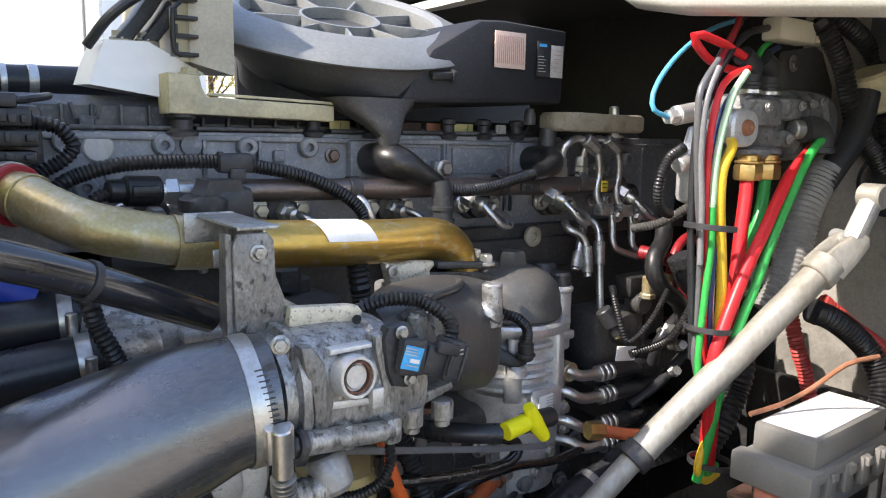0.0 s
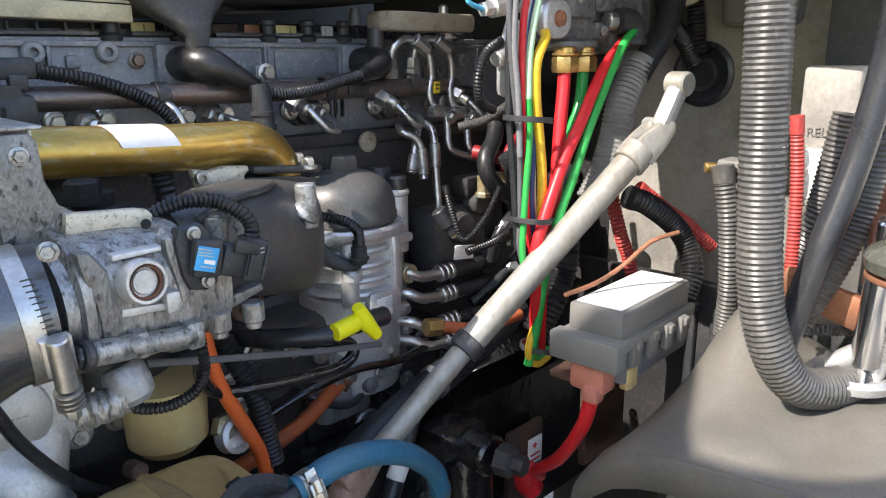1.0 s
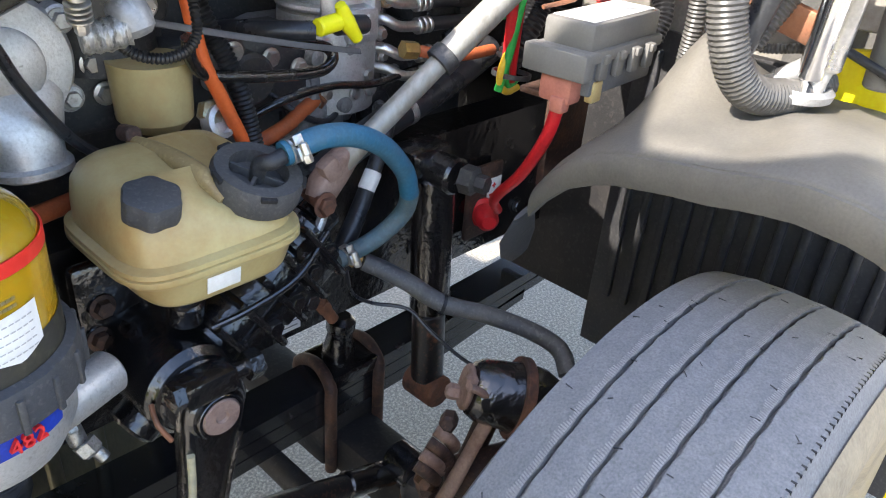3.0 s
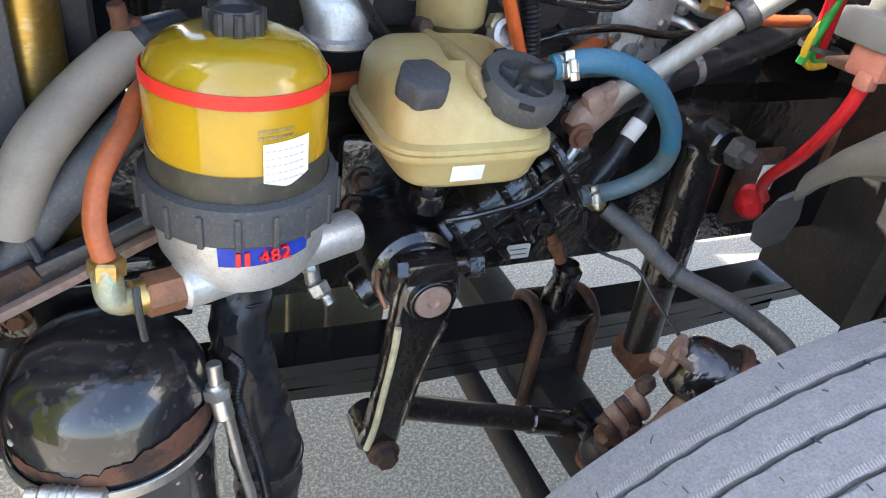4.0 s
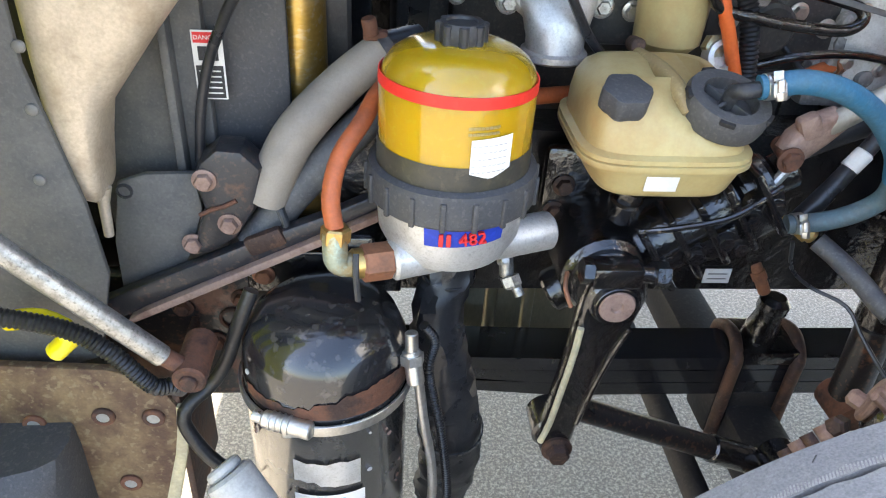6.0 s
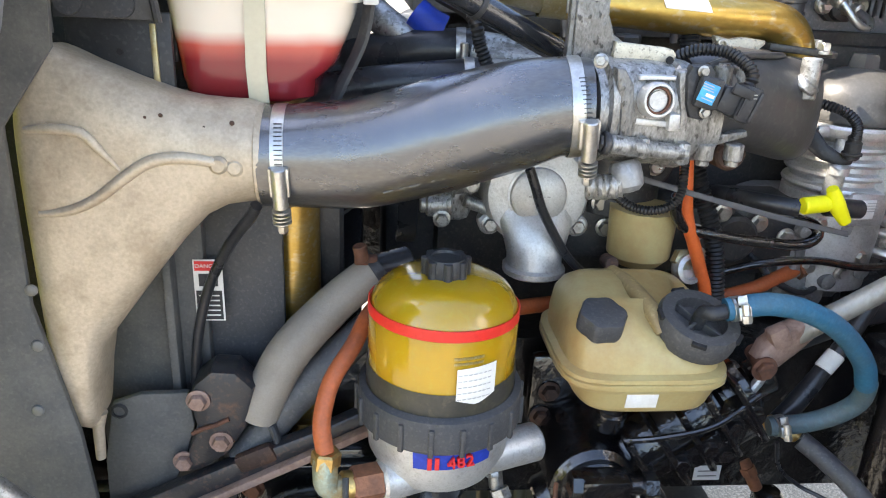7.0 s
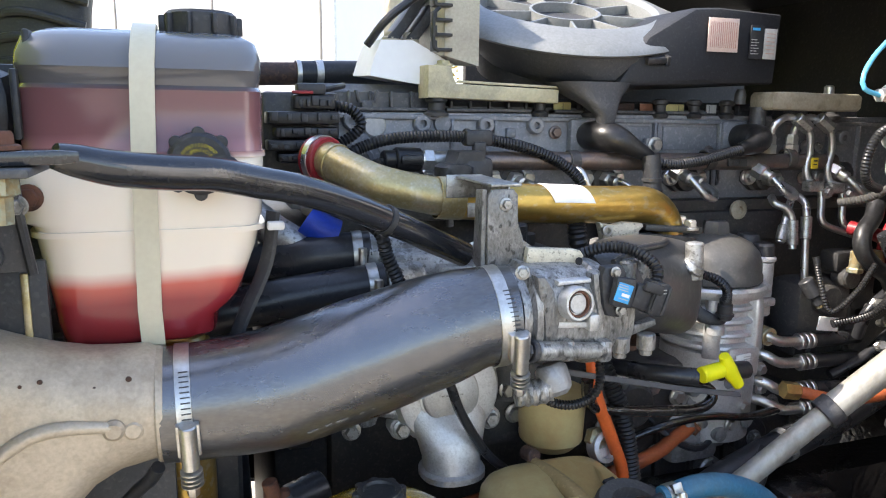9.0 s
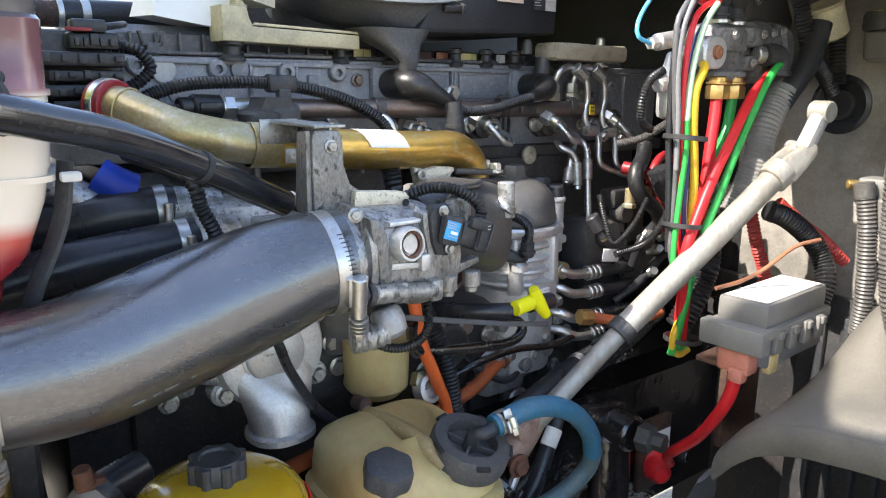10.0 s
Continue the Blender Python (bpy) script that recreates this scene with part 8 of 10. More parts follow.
    solo("bumper_end", loft([oval((-0.30, 0.60, z), X, Y, 0.18, a, 20, 3) for z, a in ((0.30, 0.12), (0.5, 0.14), (0.62, 0.11), (0.66, 0.06))]), "plastic_matt", "dark grey plastic bumper end cover", "bumper")


build_front_bracket()
fc = thing("front_crossmember", "rusty black front crossmember below the radiator", "crossmember", (-0.1, 0.8, 0.66))
part("web", box((-0.10, 0.80, 0.66), (0.55, 0.03, 0.22), 0.01), "rust_patchy", fc)
part("beam", box((-0.10, 1.2, 0.56), (0.10, 0.8, 0.02), 0.004), "rust_dark", fc)
for q in ((-0.02, 0.783, 0.72), (0.06, 0.783, 0.735), (0.02, 0.783, 0.66)):
    part("bolt", hexhead(q, (0, -1, 0), 0.011, 0.011), "rust", fc)
part("cross_hole", ring((0.045, 0.783, 0.70), Y, 0.014, 0.005, 0.006, 20), "rust", fc)


# ---- compressor, pump and lower engine side ----
def build_compressor():
    c = thing("air_compressor", "ribbed cast aluminium air compressor with a dark dome", "air compressor", (0.935, 0.95, 1.1))
    up = placed((0.935, 0.95, 0))
    dome = part("dome", lathe([(0.070, 1.262), (0.0735, 1.266), (0.0735, 1.273), (0.0715, 1.277), (0.0705, 1.292), (0.066, 1.308), (0.054, 1.321), (0.036, 1.330), (0.021, 1.334), (0.0, 1.334)], up, 44), "dome_grey", c, "dark grey domed cover")
    part("dome_boss", joined(lathe([(0.0225, 1.328), (0.0215, 1.336), (0.0195, 1.350), (0.0170, 1.353), (0.0, 1.353)], up, 6)), "dome_grey", dome)
    part("flange", joined(lathe([(0.060, 1.243), (0.079, 1.245), (0.081, 1.249), (0.081, 1.257), (0.078, 1.261), (0.0, 1.262)], up, 44), box((0.990, 0.915, 1.252), (0.036, 0.036, 0.018), 0.007), box((0.872, 0.915, 1.252), (0.030, 0.036, 0.018), 0.007)), "cast_light", c, "wide pale lower rim of the dome")
    prof = [(0.0, 1.02), (0.070, 1.02), (0.0735, 1.10), (0.0715, 1.160)]
    for z, r in ((1.164, 0.073), (1.184, 0.0725), (1.204, 0.0715), (1.224, 0.0705)):
        prof += [(0.064, z - 0.001), (r, z + 0.002), (r + 0.0015, z + 0.005), (r, z + 0.009), (0.065, z + 0.0125)]
    part("cylinder", lathe(prof + [(0.066, 1.240), (0.066, 1.246), (0.0, 1.246)], up, 44), "cast_light", c)
    for a in (-125, -62, -20):
        d = Vector((math.cos(radians(a)), math.sin(radians(a)), 0))
        part("rib_lug", loft([oval(Vector((0.935, 0.95, z)) + d * r, d, d.cross(Z), 0.012, w, 14, 4) for z, r, w in ((1.155, 0.066, 0.012), (1.165, 0.070, 0.013), (1.236, 0.068, 0.011), (1.246, 0.066, 0.010))]), "cast_light", c)
    part("side_column", joined(box((1.012, 0.955, 1.19), (0.04, 0.05, 0.15), 0.012), rod((1.022, 0.94, 1.20), (1.022, 0.94, 1.288), 0.0175), rod((1.022, 0.94, 1.286), (1.022, 0.94, 1.296), 0.020), box((1.015, 0.93, 1.225), (0.036, 0.03, 0.014), 0.004)), "cast_light", c)
    for q, r, h in (((1.022, 0.94, 1.296), 0.0165, 0.020), ((1.018, 0.972, 1.296), 0.019, 0.030)):
        part("cap", lathe([(r, 0), (r, h * 0.8), (r * 0.82, h), (0.0, h)], placed(q), 14), "plastic", c)
    part("crankcase", joined(box((0.935, 1.0, 1.06), (0.20, 0.16, 0.16), 0.03), rod((0.925, 0.90, 1.075), (0.925, 0.93, 1.075), 0.052), box((0.985, 0.935, 1.125), (0.06, 0.06, 0.10), 0.014), box((0.885, 0.915, 1.02), (0.09, 0.04, 0.07), 0.014)), "cast_dusty", c)
    for q in ((0.872, 0.905, 1.108), (0.868, 0.903, 1.050), (0.925, 0.893, 1.118), (0.962, 0.893, 1.052), (0.915, 0.893, 1.035)):
        part("case_boss", lathe([(0.013, 0), (0.012, 0.014), (0.008, 0.016), (0.0, 0.016)], placed(q, (0.1, -1, 0)), 20), "cast_dusty", c)
    turn = Matrix.Rotation(radians(8), 4, "Z")
    part("label_pad", box((0.942, 0.886, 1.148), (0.060, 0.030, 0.052), 0.010), "cast_light", c)
    lab = part("label", box((0.940, 0.8702, 1.150), (0.038, 0.0014, 0.028), 0.0004, turn), "paper", c)
    part("print", letters("DC", 0.008, Matrix.Translation((0.928, 0.8682, 1.1425)) @ turn, 0.0002), "ink", lab)
    for i in range(4):
        part("print_line", box((0.945, 0.8691, 1.160 - i * 0.004), (0.018, 0.0006, 0.001), 0, turn), "tag_grey", lab)
    for q in ((0.990, 0.892, 1.128), (0.985, 0.905, 1.185), (1.006, 0.905, 1.09), (0.885, 0.888, 1.125), (0.955, 0.882, 1.075), (0.93, 0.88, 1.05), (0.885, 0.89, 1.055)):
        part("bolt", hexhead(q, (0.1, -1, 0), 0.0080, 0.009), "zinc", c)
    part("eye", joined(ring((1.008, 0.905, 1.176), Y, 0.0085, 0.006, 0.02, 24), lathe([(0.008, 0), (0.007, 0.003), (0.0, 0.003)], placed((1.008, 0.901, 1.176), (0, -1, 0)), 18)), "brass_old", c)
    for z, y in ((1.168, 0.905), (1.135, 0.90), (1.092, 0.895), (1.062, 0.89)):
        ln = part("coolant_line", tube([(0.992, y + 0.02, z + 0.012), (1.007, y, z + 0.01), (1.026, y - 0.01, z), (1.064, y - 0.01, z - 0.004)], 0.0082, 14, 0.006), "zinc", c)
        for i in range(3):
            part("crimp", ring((1.066 + i * 0.011, y - 0.010, z - 0.004), X, 0.0085, 0.0045, 0.007, 20), "zinc", ln)
        part("line_hose", tube([(1.088, y - 0.01, z - 0.004), (1.15, y - 0.01, z - 0.006), (1.22, y + 0.02, z - 0.02)], 0.0115, 14), "rubber", ln)
    part("boot", loft([oval(q, Vector((0.2, 0.1, 1)).normalized(), Y, a, b, 20, 3) for q, a, b in (((0.842, 0.905, 1.258), 0.010, 0.004), ((0.850, 0.895, 1.242), 0.015, 0.005), ((0.864, 0.884, 1.227), 0.011, 0.007), ((0.882, 0.876, 1.219), 0.008, 0.010), ((0.897, 0.876, 1.220), 0.007, 0.009))]), "plastic", c, "black rubber boot strap on the compressor's port")
    part("port", lathe([(0.013, 0), (0.013, 0.010), (0.009, 0.014)], placed((0.884, 0.872, 1.200), (0, 0, 1)), 20), "cast_light", c)
    part("boot_plug", joined(rod((0.889, 0.862, 1.224), (0.887, 0.860, 1.248), 0.0105), rod((0.887, 0.860, 1.246), (0.885, 0.858, 1.256), 0.0085), ring((0.8885, 0.8615, 1.231), (0, 0, 1), 0.010, 0.003, 0.004)), "plastic", c)
    part("boot_loom", tube([(0.830, 0.872, 1.296), (0.842, 0.858, 1.293), (0.860, 0.850, 1.287), (0.876, 0.849, 1.274), (0.882, 0.852, 1.262), (0.885, 0.857, 1.252)], 0.0070, 14, 0.004, ribs=(0.0042, 0.0016)), "loom", c)
    part("line_tag", box((1.10, 0.875, 1.195), (0.042, 0.003, 0.022), 0.001, Matrix.Rotation(radians(8), 4, "Y")), "paper", c)
    return c


COMP = build_compressor()
COMP.location += Vector((-0.004, 0.016, -0.006))


def build_dipstick():
    d = thing("dipstick", "bright yellow T-handled dipstick in a black tube", "dipstick", (0.8, 0.78, 1.18))
    part("grip", joined(rod((0.764, 0.772, 1.184), (0.797, 0.775, 1.187), 0.0105, n=20), rod((0.797, 0.775, 1.187), (0.806, 0.775, 1.187), 0.0085)), "yellow_handle", d)
    part("crossbar", tube([(0.796, 0.771, 1.207), (0.801, 0.772, 1.199), (0.808, 0.773, 1.186), (0.817, 0.773, 1.174), (0.825, 0.773, 1.164)], [0.0065, 0.0085, 0.0105, 0.0088, 0.0072], 16, 0.005), "yellow_handle", d)
    part("tube", tube([(0.768, 0.782, 1.178), (0.74, 0.80, 1.178), (0.715, 0.83, 1.175), (0.70, 0.88, 1.165), (0.69, 0.95, 1.12)], 0.0115, 14), "rubber", d)
    part("tube", rod((0.806, 0.79, 1.178), (0.86, 0.80, 1.172), 0.012), "rubber", d)


build_dipstick()


def build_pump():
    w = thing("coolant_pump", "clean cast aluminium coolant pump with a round cover", "pump", (0.46, 0.88, 1.1))
    fr = placed((0.458, 0.865, 1.165), (0, -1, 0.08))
    part("housing", joined(lathe([(0.070, -0.05), (0.070, -0.002), (0.064, 0.008), (0.052, 0.011), (0.0, 0.011)], fr, 44)), "cast_light", w)
    part("neck", loft([oval((x, y, z), X, Y, rx, ry, 36, 2.3) for x, y, z, rx, ry in ((0.458, 0.885, 1.17, 0.062, 0.028), (0.458, 0.878, 1.145, 0.060, 0.032), (0.459, 0.868, 1.125, 0.050, 0.036), (0.460, 0.858, 1.105, 0.041, 0.036), (0.460, 0.853, 1.085, 0.036, 0.034), (0.460, 0.851, 1.074, 0.036, 0.034), (0.460, 0.850, 1.071, 0.041, 0.039), (0.460, 0.850, 1.064, 0.041, 0.039), (0.460, 0.850, 1.060, 0.034, 0.033), (0.460, 0.852, 1.056, 0.020, 0.020))]), "cast_light", w)
    part("cover_disc", lathe([(0.040, 0.011), (0.040, 0.013), (0.037, 0.0135), (0.036, 0.017), (0.033, 0.019), (0.0, 0.020)], fr, 44), "cast_light", w, "machined round cover")
    for i in range(5):
        part("cast_mark", moved(box((-0.012 + i * 0.006, 0, 0.0205), (0.004, 0.0016, 0.0006), 0), fr), "bolt_dull", w)
    for q in ((0.400, 0.862, 1.122), (0.516, 0.858, 1.122), (0.395, 0.868, 1.205), (0.52, 0.862, 1.20)):
        part("ear", joined(rod((q[0], 0.89, q[2]), (q[0], q[1] + 0.004, q[2]), 0.015)), "cast_light", w)
        part("bolt", hexhead((q[0], q[1] + 0.003, q[2]), (0, -1, 0.08), 0.0090, 0.009), "bolt_dull", w)
    part("wire", tube([(0.432, 0.80, 1.215), (0.442, 0.80, 1.19), (0.452, 0.805, 1.165), (0.475, 0.815, 1.125), (0.50, 0.83, 1.09), (0.53, 0.84, 1.06)], 0.006, 10), "rubber", w)
    a = thing("belt_tensioner", "greasy cast aluminium bracket at the engine's front", "bracket", (0.36, 0.9, 1.16))
    part("body", joined(box((0.350, 0.905, 1.155), (0.055, 0.05, 0.075), 0.014), rod((0.318, 0.880, 1.168), (0.366, 0.880, 1.172), 0.013), rod((0.316, 0.875, 1.145), (0.350, 0.875, 1.146), 0.016), rod((0.308, 0.875, 1.145), (0.318, 0.875, 1.145), 0.011), rod((0.366, 0.872, 1.152), (0.400, 0.872, 1.140), 0.009)), "cast_grimy", a)
    for k in range(4):
        part("collar", ring((0.324 + 0.009 * k, 0.880, 1.1685), X, 0.012, 0.004, 0.004, 20), "bolt_dull", a)
    for q in ((0.336, 0.862, 1.130), (0.372, 0.863, 1.176), (0.352, 0.866, 1.190)):
        part("bolt", hexhead(q, (0, -1, 0), 0.0085, 0.010), "bolt_dull", a)
    part("belt", ring((0.30, 1.10, 1.12), X, 0.10, 0.006, 0.03, 48), "rubber", a)
    f = thing("oil_separator_bowl", "yellowed plastic bowl under the intake throttle", "bowl", (0.6, 0.85, 1.1))
    part("bowl", lathe([(0.0, 1.07), (0.030, 1.072), (0.042, 1.085), (0.045, 1.15), (0.0, 1.15)], placed((0.605, 0.865, 0)), 32), "tank", f)
    part("plug", lathe([(0.016, 0), (0.016, 0.012), (0.012, 0.014)], placed((0.655, 0.84, 1.085), (0.2, -1, 0.3)), 6), "brass_old", f)
    part("plug", joined(lathe([(0.020, 0), (0.020, 0.016), (0.014, 0.018), (0.013, 0.01), (0.0, 0.01)], placed((0.66, 0.835, 1.075), (0.2, -1, 0.3)), 20)), "cast_light", f)
    m = thing("engine_castings", "oily grey castings and bolts on the lower engine side", "casting", (0.6, 0.95, 1.1))
    for g in (box((0.56, 0.93, 1.12), (0.10, 0.06, 0.12), 0.015), box((0.70, 0.95, 1.09), (0.13, 0.08, 0.12), 0.02), box((0.82, 0.98, 1.08), (0.12, 0.1, 0.12), 0.02), rod((0.62, 0.93, 1.2), (0.62, 0.89, 1.2), 0.03), rod((0.76, 0.94, 1.09), (0.76, 0.90, 1.09), 0.035)):
        part("casting", g, "cast_dark", m)
    for q in ((0.565, 0.895, 1.11), (0.555, 0.895, 1.145), (0.585, 0.895, 1.085), (0.70, 0.905, 1.10), (0.735, 0.905, 1.13), (0.80, 0.92, 1.11), (0.845, 0.92, 1.09), (0.71, 0.905, 1.065), (0.62, 0.888, 1.2)):
        part("bolt", hexhead(q, (0, -1, 0), 0.010, 0.010), "zinc", m)
    part("round_port", joined(lathe([(0.020, 0), (0.020, 0.025), (0.017, 0.028), (0.013, 0.028), (0.012, 0.01), (0.0, 0.01)], placed((0.66, 0.80, 1.245), (0.1, -1, 0)), 24)), "rust_dark", m)
    solo("corrugated_wire", tube([(0.508, 0.715, 1.216), (0.516, 0.72, 1.206), (0.530, 0.72, 1.197), (0.552, 0.72, 1.192), (0.575, 0.722, 1.196), (0.588, 0.725, 1.21), (0.590, 0.73, 1.232), (0.592, 0.74, 1.26)], 0.0055, 12, ribs=(0.004, 0.0013)), "loom", "thin corrugated wire looping under the throttle", "wiring")
    solo("black_pipe", tube([(0.618, 0.80, 1.185), (0.625, 0.81, 1.160), (0.646, 0.82, 1.137), (0.685, 0.82, 1.128), (0.75, 0.82, 1.119), (0.806, 0.82, 1.116), (0.827, 0.822, 1.128), (0.820, 0.826, 1.142), (0.79, 0.83, 1.150), (0.76, 0.84, 1.155)], 0.0075, 16, 0.006), "gloss", "bent glossy black pipe under the throttle", "pipe")
    solo("flat_cable", loft([oval(q, (0, 0.3, 1), (0, 1, 0), 0.0035, 0.0012, 8) for q in ((0.555, 0.765, 1.216), (0.62, 0.77, 1.198), (0.66, 0.775, 1.187), (0.75, 0.78, 1.164), (0.845, 0.79, 1.142))]), "grey_line", "flat grey cable tie crossing under the throttle", "cable")
    solo("orange_conduit", tube([(0.632, 0.825, 1.24), (0.637, 0.82, 1.19), (0.645, 0.82, 1.15), (0.660, 0.82, 1.115), (0.677, 0.82, 1.075), (0.69, 0.82, 1.04), (0.70, 0.825, 0.98)], 0.0085, 14), "orange_loom", "bright orange conduit hanging down the engine", "cable")
    solo("corrugated_loom", tube([(0.628, 0.865, 1.385), (0.632, 0.86, 1.34), (0.655, 0.85, 1.22), (0.69, 0.83, 1.12), (0.705, 0.82, 1.03)], 0.0125, 14, ribs=(0.0055, 0.002)), "loom", "black corrugated loom hanging down the engine", "wiring")
    solo("copper_line", tube([(0.985, 0.83, 1.115), (1.02, 0.81, 1.108), (1.06, 0.80, 1.105), (1.12, 0.80, 1.105)], 0.0085, 14), "orange", "reddish line with a brass nut behind the strut", "pipe")
    solo("brass_nut", joined(lathe([(0.013, 0), (0.013, 0.022), (0.010, 0.025)], placed((0.962, 0.835, 1.118), (0.9, -0.25, -0.1)), 6)), "brass", "brass union nut on the reddish line", "fitting")
    solo("hose_nut", joined(lathe([(0.015, 0), (0.015, 0.02), (0.012, 0.022)], placed((0.868, 0.912, 1.040), (0.8, 0.3, 0.3)), 6)), "copper", "rusty union nut on the orange hose", "fitting")


    k = thing("engine_block_side", "greasy dark engine block side with bolts and ribs", "engine block", (0.95, 1.0, 1.0))
    part("block", box((0.93, 1.02, 0.96), (0.40, 0.14, 0.20), 0.015), "cast_dark", k)
    for i in range(6):
        part("block_rib", box((0.77 + i * 0.065, 0.948, 0.98), (0.010, 0.014, 0.15), 0.003), "cast_dark", k)
    part("boss", rod((0.86, 0.955, 1.03), (0.86, 0.925, 1.03), 0.026), "cast", k)
    part("boss", rod((1.00, 0.955, 1.00), (1.00, 0.925, 1.00), 0.032), "cast_dark", k)
    part("boss", rod((0.93, 0.955, 0.95), (0.93, 0.93, 0.95), 0.022), "cast", k)
    for q in ((0.80, 0.945, 1.045), (0.90, 0.945, 1.05), (0.83, 0.945, 0.99), (0.96, 0.945, 1.045), (0.895, 0.945, 0.985), (1.05, 0.945, 1.045), (1.04, 0.945, 0.96), (0.86, 0.923, 1.03), (1.0, 0.923, 1.0)):
        part("bolt", hexhead(q, (0, -1, 0), 0.010, 0.011), "cast", k)
    d = thing("drain_pipe", "thick black pipe slanting down beside the engine block", "pipe", (0.95, 0.86, 1.0))
    part("pipe", tube([(0.70, 0.88, 0.86), (0.84, 0.86, 0.955), (0.95, 0.86, 1.0), (1.08, 0.86, 1.04), (1.2, 0.87, 1.08)], 0.024, 20), "rubber", d)
    part("clamp", ring((1.0, 0.86, 1.016), (0.95, 0, 0.3), 0.024, 0.0015, 0.012), "cast", d)
    solo("ground_strap", tube([(0.80, 0.93, 1.06), (0.83, 0.90, 1.03), (0.88, 0.90, 1.01), (0.93, 0.92, 1.03)], 0.005, 10), "rubber", "thin black cable on the engine block", "cable")
    solo("pipe_run", tube([(0.74, 0.90, 1.04), (0.80, 0.89, 1.06), (0.88, 0.89, 1.065), (0.96, 0.89, 1.055), (1.06, 0.90, 1.06)], 0.006, 12), "gloss", "bent black line along the engine block", "pipe")


build_pump()


# ---- strut across the bay ----
def build_strut():
    s = thing("cab_strut", "weathered silver telescopic strut with a forked top", "strut", (0.95, 0.7, 1.15))
    top, mid, low = Vector((1.160, 0.639, 1.359)), Vector((0.918, 0.715, 1.140)), Vector((0.752, 0.742, 1.010))
    part("outer_tube", rod(mid.lerp(top, -0.02), top, 0.0175, n=28), "strut", s)
    part("top_collar", ring(mid.lerp(top, 0.965), top - mid, 0.0165, 0.006, 0.026), "strut", s)
    part("lower_collar", ring(mid, top - mid, 0.0150, 0.0055, 0.020), "cast_dark", s)
    part("inner_tube", rod(low, mid, 0.0135, n=24), "strut", s)
    for d in (-1, 1):
        side = Vector((0.5, 0.85, 0)) * 0.0145 * d
        part("fork", loft([oval(top + side + (top - mid).normalized() * q, (0.7, -0.5, -0.5), side.normalized(), w, 0.005, 14, 3) for q, w in ((-0.01, 0.020), (0.02, 0.018), (0.045, 0.014), (0.055, 0.006))]), "strut", s)
    part("link", joined(box(top + Vector((0.045, -0.015, 0.055)), (0.026, 0.024, 0.075), 0.009, Matrix.Rotation(radians(38), 4, "Y")), rod(top + Vector((0.02, -0.02, 0.03)), top + Vector((0.05, 0.02, 0.03)), 0.009)), "cast_light", s)
    part("link_eye", rod(top + Vector((0.062, -0.03, 0.082)), top + Vector((0.066, 0.0, 0.082)), 0.016), "strut", s)


build_strut()


# ---- fuse box ----
def build_fuse_box():
    b = thing("fuse_box", "grey plastic fuse box with latches and a red terminal cover", "fuse box", (1.04, 0.57, 1.13))
    rot = Matrix.Rotation(radians(3), 4, "Z")
    part("lid", joined(box((1.042, 0.568, 1.198), (0.165, 0.068, 0.034), 0.005, rot), box((1.040, 0.567, 1.178), (0.178, 0.080, 0.014), 0.003, rot)), "box_grey", b)
    part("lid_label", box((1.042, 0.568, 1.2155), (0.150, 0.056, 0.001), 0.0003, rot), "paper", b)
    part("body", joined(box((1.045, 0.568, 1.152), (0.155, 0.070, 0.045), 0.004, rot)), "baffle", b)
    part("front_shelf", box((0.951, 0.566, 1.168), (0.022, 0.086, 0.032), 0.003, rot), "box_grey", b)
    part("terminal_cover", joined(box((0.960, 0.563, 1.137), (0.03, 0.045, 0.034), 0.006, rot), box((0.95, 0.555, 1.12), (0.018, 0.02, 0.02), 0.004, rot)), "pink_cover", b, "faded red terminal cover")
    part("terminal_block", box((0.985, 0.533, 1.135), (0.022, 0.012, 0.026), 0.003, rot), "tank", b)
    for i, x in enumerate((0.985, 1.02, 1.055, 1.09)):
        lt = part("latch", joined(box((x, 0.527, 1.165), (0.018, 0.008, 0.030), 0.002, rot), box((x, 0.522, 1.175), (0.012, 0.006, 0.010), 0.002, rot)), "box_grey", b)
    part("wire", tube([(0.955, 0.60, 1.222), (1.0, 0.59, 1.228), (1.03, 0.575, 1.245), (1.045, 0.55, 1.275), (1.07, 0.53, 1.285)], 0.0028, 8), "copper", b, "loose reddish wire")
    part("bracket", joined(box((1.05, 0.60, 1.118), (0.17, 0.06, 0.008), 0.002, rot), box((1.09, 0.63, 1.04), (0.10, 0.012, 0.16), 0.003, rot)), "rust_dark", b)
    part("power_cable", tube([(0.958, 0.56, 1.125), (0.965, 0.575, 1.07), (1.0, 0.63, 0.99), (1.05, 0.70, 0.92), (1.11, 0.755, 0.865), (1.15, 0.775, 0.83)], 0.0085, 14), "red", b, "thick red battery cable")


build_fuse_box()
j = thing("jump_start_post", "red rubber capped jump post on a black plate", "jump post", (1.16, 0.8, 0.8))
part("plate", joined(box((1.175, 0.83, 0.82), (0.09, 0.012, 0.14), 0.02)), "rust_dark", j)
part("cap", joined(lathe([(0.026, 0), (0.028, 0.012), (0.022, 0.018), (0.020, 0.045), (0.012, 0.055), (0.0, 0.056)], placed((1.172, 0.825, 0.802), (-0.6, -0.8, 0.05)), 24)), "red", j)
lab = part("label", box((1.195, 0.8225, 0.838), (0.036, 0.0015, 0.048), 0.0004), "paper", j, "white label with a red plus sign")
part("plus_bar", box((1.193, 0.821, 0.848), (0.010, 0.0008, 0.003), 0), "ink_red", lab)
part("plus_post", box((1.193, 0.8209, 0.848), (0.003, 0.0008, 0.010), 0), "ink_red", lab)
